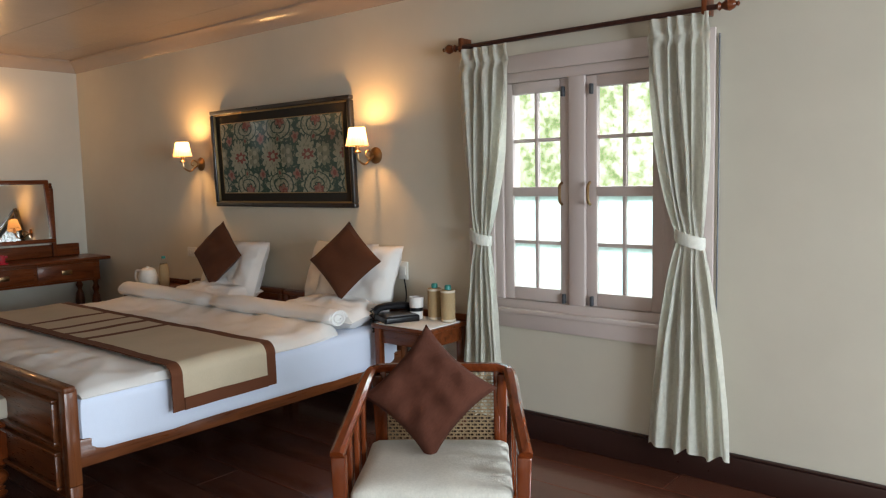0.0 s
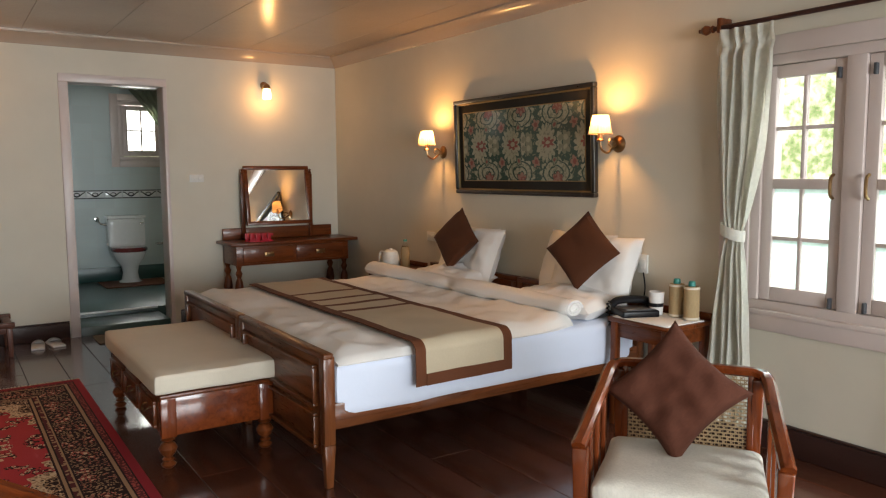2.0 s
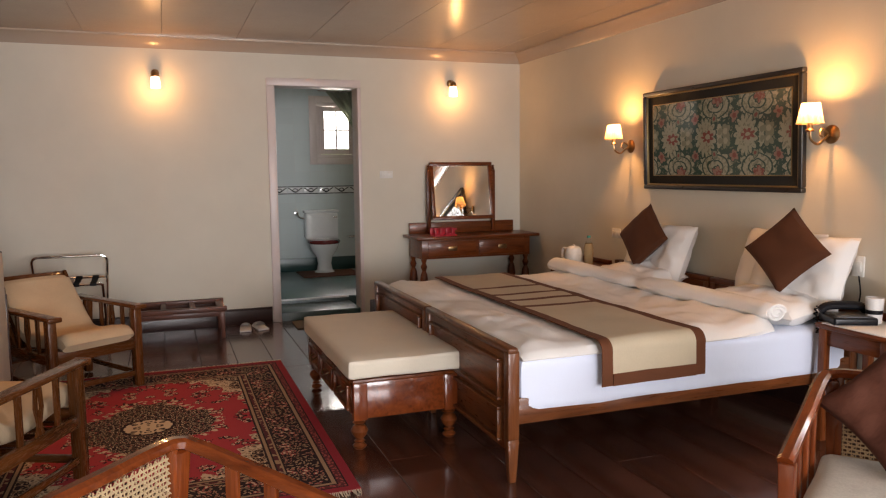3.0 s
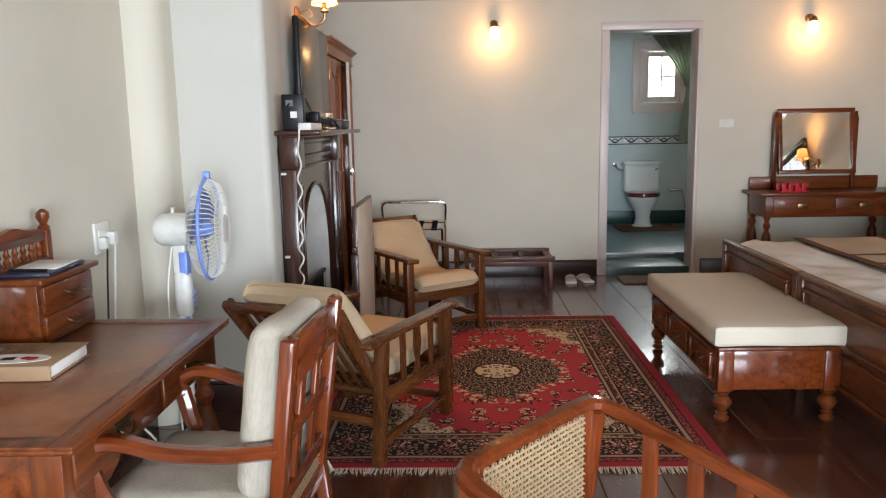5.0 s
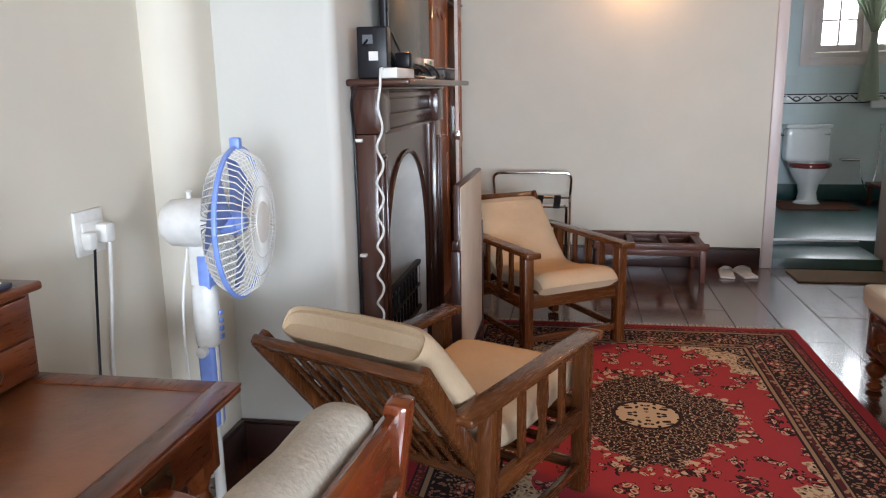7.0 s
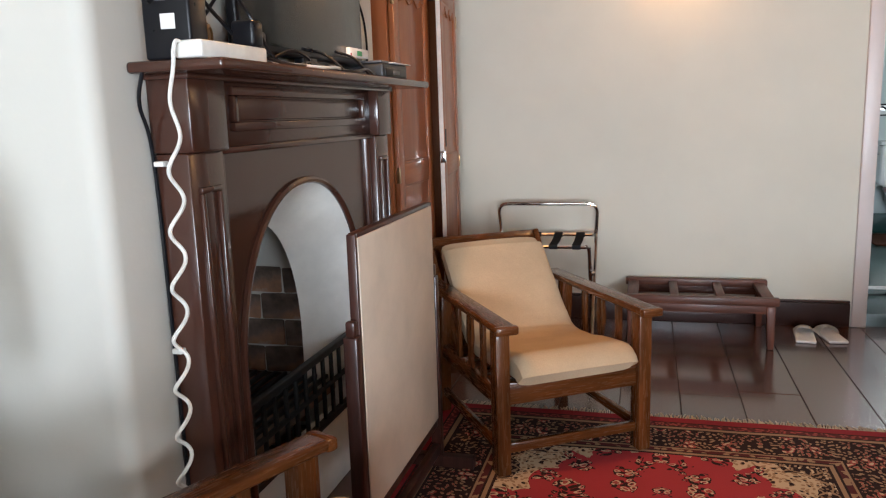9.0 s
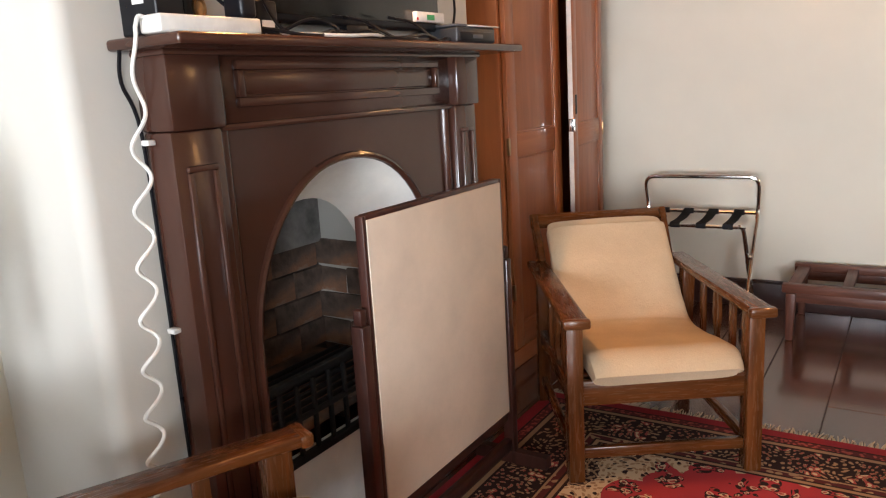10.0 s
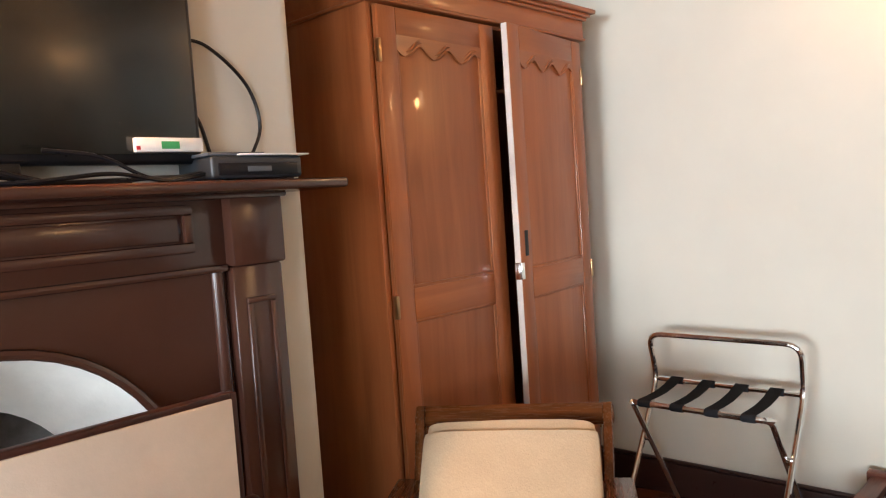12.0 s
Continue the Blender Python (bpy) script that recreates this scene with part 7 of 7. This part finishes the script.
# loose leads
for k, (pts, mt) in enumerate((
        ([(-3.78, -0.93, SH + 0.11), (-3.86, -0.90, SH + 0.16), (-3.95, -0.88, SH + 0.10), (-4.05, -0.86, SH + 0.03), (-4.14, -0.85, SH + 0.008), (-4.4, -0.86, SH + 0.006)], "black"),
        ([(-4.05, -0.84, SH + 0.02), (-4.2, -0.82, SH + 0.006), (-4.33, -0.84, SH + 0.02), (-4.5, -0.83, SH + 0.006), (-4.75, -0.85, SH + 0.01), (-4.95, -0.92, SH + 0.02)], "black"),
        ([(-4.1, -0.86, SH + 0.012), (-4.3, -0.80, SH + 0.006), (-4.45, -0.81, SH + 0.012), (-4.55, -0.85, SH + 0.006)], "plastic"),
        ([(-4.35, -0.87, SH + 0.06), (-4.45, -0.85, SH + 0.05), (-4.6, -0.84, SH + 0.006), (-4.8, -0.86, SH + 0.012), (-4.96, -0.93, SH + 0.02)], "black"),
        ([(-4.6, -0.88, SH + 0.07), (-4.7, -0.86, SH + 0.055), (-4.8, -0.85, SH + 0.01), (-4.95, -0.90, SH + 0.025)], "black"),
        ([(-3.96, -0.92, SH + 0.10), (-4.03, -0.9, SH + 0.17), (-4.10, -0.89, SH + 0.13), (-4.13, -0.84, SH + 0.02), (-4.22, -0.81, SH + 0.005), (-4.3, -0.84, SH + 0.02)], "black"),
        ([(-4.15, -0.88, SH + 0.01), (-4.24, -0.85, SH + 0.045), (-4.32, -0.84, SH + 0.03), (-4.36, -0.86, SH + 0.006), (-4.5, -0.88, SH + 0.03), (-4.62, -0.87, SH + 0.006)], "black"),
        ([(-4.4, -0.85, SH + 0.005), (-4.55, -0.80, SH + 0.007), (-4.7, -0.82, SH + 0.02), (-4.82, -0.84, SH + 0.005), (-4.93, -0.88, SH + 0.02)], "black"),
        ([(-4.93, BY + 0.03, SH + 0.33), (-5.02, BY + 0.02, SH + 0.32), (-5.12, BY + 0.015, SH + 0.24), (-5.15, BY + 0.015, SH + 0.14), (-5.10, BY + 0.03, SH + 0.05)], "black"),
        ([(-4.94, BY + 0.03, SH + 0.17), (-4.98, BY + 0.02, SH + 0.15), (-5.01, BY + 0.02, SH + 0.05)], "black"))):
    solid("cable", tube(curve_pts(pts, 8), 0.0045, 6), mt, "loose black lead trailing over the mantel shelf" if mt == "black" else "loose white lead on the mantel shelf", "cable", group="loose leads")
solid("cable", tube(curve_pts([(-3.792, -0.965, 1.345), (-3.80, -0.985, 1.28), (-3.835, -0.99, 1.17), (-3.84, -0.988, 0.8), (-3.842, -0.985, 0.05)]), 0.0045, 6), "black", "black lead running down beside the mantelpiece", "cable")
for z in (1.155, 0.74):
    solid("cable_clip", box(-3.845, -3.825, -0.985, -0.96, z - 0.006, z + 0.006, 0.003), "plastic", "small white cable clip", "cable clip", group="cable clips")
ad = thing("adaptor", pose(-4.12, -0.90, SH), "black power adaptor with a white sticker", "adaptor")
part("case", box(-0.035, 0.035, -0.03, 0.03, 0, 0.085, 0.008, 3), "black", ad)
part("sticker", box(-0.02, 0.02, 0.03, 0.0306, 0.025, 0.04, 0), "paper", ad)


# ---- wardrobe ----
wd = thing("wardrobe", pose(-6.168, -1.035, 0), "tall reddish veneered wardrobe with one door ajar", "wardrobe")
WW, WD, WH = 0.572, 0.51, 1.90
bm = box(-WW, -WW + 0.022, -WD, -0.022, 0.05, WH, 0.003)
part("side_panel", bm, "wardz", wd)
part("side_panel", box(WW - 0.022, WW, -WD, -0.022, 0.05, WH, 0.003), "wardz", wd)
part("back_panel", box(-WW + 0.022, WW - 0.022, -WD, -WD + 0.012, 0.05, WH, 0.002), "wardz", wd)
part("floor_panel", box(-WW + 0.022, WW - 0.022, -WD + 0.012, -0.024, 0.08, 0.10, 0.002), "wardx", wd)
part("top_panel", box(-WW + 0.022, WW - 0.022, -WD + 0.012, -0.024, WH - 0.02, WH, 0.002), "wardx", wd)
part("plinth", box(-WW, WW, -WD, -0.005, 0, 0.08, 0.006), "wardx", wd)
cr = part("cornice", box(-WW - 0.006, WW + 0.006, -WD, 0.004, WH - 0.005, WH + 0.085, 0.004), "wardx", wd)
for k, (o, z0, z1) in enumerate(((0.018, 1.972, 1.985), (0.03, 1.985, 1.998), (0.045, 1.998, 2.016), (0.012, 1.893, 1.905))):
    part("cornice_moulding", box(-WW - o, WW + o, -WD, o, z0, z1, 0.005, 3), "wardx", cr)


def ward_door(w, side):
    """A panelled wardrobe door hung at x = 0, reaching to x = w (side 1) or -w; front face at y = 0."""
    s = side
    d_ = part("door", box(min(0, s * w), max(0, s * w), -0.022, -0.006, 0.09, 1.885, 0.003), "wardz", wd)
    for a, b in ((0.0, 0.075), (w - 0.075, w)):
        part("stile", box(min(s * a, s * b), max(s * a, s * b), -0.008, 0.002, 0.09, 1.885, 0.004), "wardz", d_)
    for z0, z1 in ((0.09, 0.19), (0.93, 1.03), (1.80, 1.885)):
        part("rail", box(min(s * 0.075, s * (w - 0.075)), max(s * 0.075, s * (w - 0.075)), -0.008, 0.0018, z0, z1, 0.004), "wardx", d_)
    x0, x1 = sorted((s * 0.075, s * (w - 0.075)))
    for z0, z1 in ((0.19, 0.93), (1.03, 1.80)):
        part("panel_bead", panel_field(x0 - 0.004, x1 + 0.004, z0 - 0.004, z1 + 0.004, -0.008, 0.007, 0.014), "wardz", d_)
    # scalloped board with carved waves under the top rail
    def wave(u):
        return 1.757 + 0.017 * math.sin(6 * math.pi * u)
    outline = [(x1 + 0.002, 1.802), (x0 - 0.002, 1.802)] + [(x0 - 0.002 + (x1 - x0 + 0.004) * k / 60, wave(k / 60)) for k in range(61)]
    part("scalloped_rail", prism(outline, -0.0075, 0.0014), "wardx", d_)
    for c in range(3):
        for off in (0.0, 0.013):
            us = [(c + 0.18 + 0.06 * k) / 3 for k in range(10)]
            part("carved_wave", tube([(x0 + (x1 - x0) * u, 0.0014, wave(u) + off + 0.002) for u in us], [0.0015, 0.003] + [0.0045] * 6 + [0.003, 0.0015], 6), "wardx", d_)
    for z in (0.35, 0.98, 1.75):
        part("hinge", box(-0.007, 0.007, -0.01, 0.006, z - 0.035, z + 0.035, 0.003), "brass", d_)
    return d_


DWID = WW - 0.026
dl = ward_door(DWID, -1)
dl.location = (WW - 0.022, 0, 0)
DR = DWID + 0.012
drt = ward_door(DR, 1)
drt.matrix_local = pose(-WW + 0.022, 0, 0, 0, 0, 6.5)
# light on the open door's thickness, put into a pale strip
part("edge_strip", box(DR, DR + 0.004, -0.022, 0.0, 0.09, 1.885, 0.001), "paleedge", drt, "door edge, coloured pale for the light on it")
part("lock", box(DR - 0.012, DR + 0.012, -0.02, 0.008, 1.0, 1.06, 0.003), "chrome", drt, "steel lock")
part("key_plate", box(DR - 0.05, DR - 0.03, 0.001, 0.006, 1.08, 1.17, 0.004), "iron", drt, "dark key plate")
# the pole and dark inside show through the gap
part("hanging_rail", tube([(-WW + 0.03, -0.26, 1.72), (WW - 0.03, -0.26, 1.72)], 0.012, 10), "chrome", wd)


# ---- luggage rack, low bench, slippers, mats ----
lr = thing("luggage_rack", pose(-6.68, -0.525, 0, 0, 0, 0), "folding chrome luggage rack with black straps", "luggage rack")


def bent(pts, r=0.011):
    return tube(pts, r, 10)


def rounded(pts, r=0.05, n=6):
    """Points of a polyline with its corners rounded."""
    p = [Vector(k) for k in pts]
    out_ = [p[0]]
    for a, b, c in zip(p, p[1:], p[2:]):
        u, w = (a - b).normalized(), (c - b).normalized()
        for k in range(n + 1):
            t = k / n
            out_.append((b + u * r) * (1 - t) ** 2 + b * 2 * t * (1 - t) + (b + w * r) * t ** 2)
    return out_ + [p[-1]]


part("back_frame", bent(rounded([(0.26, -0.275, 0.0), (-0.10, -0.275, 0.54), (-0.06, -0.285, 0.72), (-0.06, 0.285, 0.72), (-0.10, 0.275, 0.54), (0.26, 0.275, 0.0)], 0.06)), "chrome", lr)
part("front_frame", bent(rounded([(-0.20, -0.25, 0.0), (0.15, -0.25, 0.505), (0.17, -0.24, 0.51), (0.17, 0.24, 0.51), (0.15, 0.25, 0.505), (-0.20, 0.25, 0.0)], 0.03)), "chrome", lr)
part("back_bar", bent([(-0.10, -0.275, 0.535), (-0.10, 0.275, 0.535)], 0.010), "chrome", lr)
for k in range(4):
    y = -0.19 + k * 0.125
    pts = [(-0.112, 0.54), (-0.10, 0.549), (-0.03, 0.531), (0.04, 0.522), (0.11, 0.521), (0.17, 0.523), (0.183, 0.512)]
    bm = bmesh.new()
    rows = [[bm.verts.new((x, y - 0.024, z)), bm.verts.new((x, y + 0.024, z))] for x, z in pts]
    for a, b in zip(rows, rows[1:]):
        bm.faces.new((a[0], a[1], b[1], b[0]))
    bmesh.ops.solidify(bm, geom=bm.faces[:], thickness=0.003)
    st = part("strap", bm, "webbing", lr, "black webbing strap")
    for x, z in ((-0.10, 0.535), (0.17, 0.51)):
        part("strap_loop", lathe([(0.0125, y - 0.024), (0.0145, y - 0.02), (0.0145, y + 0.02), (0.0125, y + 0.024)], 12, (x, 0, z), None, "y"), "webbing", st)
for y in (-0.262, 0.262):
    part("pivot", lathe([(0.014, y - 0.012), (0.014, y + 0.012)], 12, (0.03, 0, 0.335), None, "y"), "chrome", lr)
    part("rubber_foot", lathe([(0.015, 0.0), (0.015, 0.03), (0.012, 0.035)], 12, (0.255, y * 1.05, 0)), "black", lr)

lb_ = thing("luggage_bench", pose(-6.67, 0.30, 0), "low worn walnut luggage bench with an open slatted top", "luggage bench")
for y0, y1 in ((-0.37, -0.31), (-0.145, -0.10), (0.09, 0.135), (0.31, 0.37)):
    part("cross_slat", box(-0.20, 0.20, y0, y1, 0.232, 0.258, 0.004), "wornx", lb_)
for x in (-0.215, 0.215):
    part("long_rail", box(x - 0.022, x + 0.022, -0.385, 0.385, 0.228, 0.27, 0.006), "worny", lb_)
    part("apron", box(x - 0.012, x + 0.012, -0.34, 0.34, 0.185, 0.229, 0.004), "worny", lb_)
    for y in (-0.345, 0.345):
        part("leg", beam((x, y, 0.228), (x * 1.02, y * 1.01, 0), 0.05, 0.045, 0.006, None, (0, 1, 0), 0.7), "wornz", lb_)
for y in (-0.345, 0.345):
    part("end_apron", box(-0.19, 0.19, y - 0.012, y + 0.012, 0.185, 0.229, 0.004), "wornx", lb_)


def slipper(m):
    s = thing("slipper", m, "white towelling hotel slipper on the floor", "slipper", "pair of slippers")
    part("sole", soft_box(-0.05, 0.05, -0.125, 0.125, 0, 0.018, 0.008, 8, 0.001), "paper", s)
    bm_ = bmesh.new()
    rows_ = []
    for i in range(9):
        y = 0.01 + 0.115 * i / 8
        w = 0.05 * (1 - 0.25 * (i / 8) ** 3)
        h = 0.045 * (1 - 0.6 * (i / 8) ** 2)
        rows_.append([bm_.verts.new((w * math.cos(math.pi * k / 10), y, 0.014 + h * math.sin(math.pi * k / 10))) for k in range(11)])
    for a, b in zip(rows_, rows_[1:]):
        for k in range(10):
            bm_.faces.new((a[k], a[k + 1], b[k + 1], b[k]))
    bm_.faces.new(rows_[-1])
    bmesh.ops.solidify(bm_, geom=bm_.faces[:], thickness=0.004)
    part("upper", bm_, "paper", s)
    return s


slipper(pose(-6.70, 0.855, 0.0, 0, 0, 84))
slipper(pose(-6.72, 0.985, 0.0, 0, 0, 98))
solid("doormat", soft_box(-0.17, 0.17, -0.33, 0.33, 0, 0.014, 0.006, 12, 0.002), "mat", "thin brown doormat before the bathroom step", "doormat", m=pose(-6.70, 1.62, 0.0))

# ---- bathroom things ----
tl = thing("toilet", pose(-9.33, 2.10, 0.12), "white close-coupled toilet with a dark red seat", "toilet")
part("pedestal", lathe([(0.125, 0), (0.13, 0.015), (0.10, 0.04), (0.085, 0.12), (0.10, 0.2), (0.16, 0.29), (0.185, 0.36), (0.185, 0.375), (0.14, 0.375), (0.09, 0.28), (0, 0.24)], 28), "ceramic", tl)
bm = lathe([(0.12, 0.376), (0.195, 0.376), (0.205, 0.39), (0.205, 0.412), (0.19, 0.425), (0.0, 0.43)], 28)
part("seat_lid", bm, "seatred", tl, "dark red lacquered seat and lid")
part("cistern", soft_box(-0.245, -0.08, -0.21, 0.21, 0.42, 0.76, 0.03, 8, 0), "ceramic", tl)
part("cistern_lid", soft_box(-0.25, -0.07, -0.22, 0.22, 0.755, 0.795, 0.014, 8, 0), "ceramic", tl)
part("lever", box(-0.07, -0.05, 0.14, 0.19, 0.69, 0.71, 0.005), "chrome", tl)
part("neck", box(-0.2, -0.06, -0.1, 0.1, 0.3, 0.43, 0.02, 3), "ceramic", tl)
solid("toilet_mat", soft_box(-0.28, 0.28, -0.36, 0.36, 0, 0.015, 0.006, 8, 0.001), "brownband", "dark brown mat round the toilet foot", "bath mat", m=pose(-9.20, 2.12, 0.12))
hs = thing("spray_tap", pose(BW + 0.012, 2.55, 0.55), "chrome wall tap with a hand spray hose", "tap")
part("valve", tube([(0.0, -0.08, 0), (0.05, -0.08, 0), (0.05, 0.08, 0), (0.0, 0.08, 0)], 0.016, 10), "chrome", hs)
part("hose", tube(curve_pts([(0.05, 0.08, -0.01), (0.06, 0.12, -0.2), (0.04, 0.2, -0.32), (0.03, 0.26, -0.1), (0.03, 0.27, 0.28)]), 0.007), "chrome", hs)
part("spray_head", lathe([(0.012, 0.26), (0.016, 0.33), (0.02, 0.36), (0, 0.365)], 12, (0.03, 0.27, 0)), "chrome", hs)
pr = thing("paper_holder", pose(BW + 0.02, 1.80, 0.82), "chrome toilet paper holder on the tiled wall", "paper holder")
part("arm", tube(curve_pts([(0, 0.0, 0.05), (0.06, 0, 0.05), (0.09, 0.03, 0.0), (0.09, 0.14, -0.02)]), 0.012), "chrome", pr)
part("plate", lathe([(0.03, 0), (0.028, 0.012), (0, 0.014)], 14, (0, 0, 0.05), None, "x"), "chrome", pr)
sl = thing("bath_stool", pose(-9.15, 2.86, 0.12), "low brown wooden bath stool", "stool")
part("seat", box(-0.2, 0.2, -0.22, 0.22, 0.2, 0.23, 0.006), "worny", sl)
for x in (-0.16, 0.16):
    for y in (-0.18, 0.18):
        part("leg", box(x - 0.02, x + 0.02, y - 0.02, y + 0.02, 0, 0.2, 0.004), "wornz", sl)
bc = thing("bath_curtain", pose(BW + 0.03, 2.66, 0), "grey green curtain knotted before the bathroom window", "curtain")
for sgn in (-1, 1):
    bm = bmesh.new()
    rows = []
    for j in range(31):
        k = j / 30
        z = 2.42 - 0.62 * k
        w = 0.42 * (1 - k) ** 1.3 + 0.035
        row = []
        for i in range(31):
            u = i / 30
            row.append(bm.verts.new((0.03 + 0.012 * math.sin(u * 30 + k * 2) * (1 - 0.5 * k), sgn * u * w, z)))
        rows.append(row)
    for a, b in zip(rows, rows[1:]):
        for i in range(30):
            bm.faces.new((a[i], a[i + 1], b[i + 1], b[i]))
    bmesh.ops.solidify(bm, geom=bm.faces[:], thickness=0.003)
    part("swag", bm, "darkgreen", bc)
bm = lathe([(0.02, 1.80), (0.032, 1.78), (0.03, 1.74), (0.035, 1.70), (0.06, 1.5), (0.085, 1.3), (0.10, 1.14)], 24, (0.05, 0, 0))
for v in bm.verts:
    v.co.x = 0.05 + (v.co.x - 0.05) * 0.45
    a = math.atan2(v.co.y, v.co.x - 0.05)
    v.co.y *= 1 + 0.12 * math.sin(a * 7)
part("tail", bm, "darkgreen", bc)
part("rail", tube([(0.03, -0.55, 2.42), (0.03, 0.55, 2.42)], 0.008, 8), "chrome", bc)
tb = thing("towel_rail", pose(BW + 0.012, 3.0, 1.13), "small chrome rail with a folded white cloth", "towel rail")
part("bar", tube([(0.0, -0.35, 0), (0.06, -0.35, 0), (0.06, 0.3, 0), (0.0, 0.3, 0)], 0.008, 8), "chrome", tb)
part("cloth", soft_box(0.035, 0.085, -0.32, -0.14, -0.06, 0.02, 0.015, 6, 0.004), "white", tb)

# ---- floor boards ----
PITCH = 0.2515
k0 = int((SOUTH - 1.436) / PITCH) - 1
lens_ = (1.83, 2.44, 3.05)


def board_mesh(ln):
    return mesh_of("board", box(0.0015, ln - 0.0015, 0.0014, PITCH - 0.0014, -0.03, 0.0, 0.0018, 1), "floor")


meshes = {}
k = k0
while 1.436 + k * PITCH < NORTH:
    y = 1.436 + k * PITCH
    x = WEST - 0.19
    first = True
    while x < EAST:
        ln = round(min(random.choice(lens_) * (random.uniform(0.35, 1) if first else 1), EAST + 0.02 - x), 3)
        first = False
        if ln < 0.3:
            break
        if ln not in meshes:
            meshes[ln] = board_mesh(ln)
        b = new("board", meshes[ln])
        b.parent = FLOOR
        b.location = (x, y, random.uniform(-0.0012, 0.0))
        x += ln
    k += 1
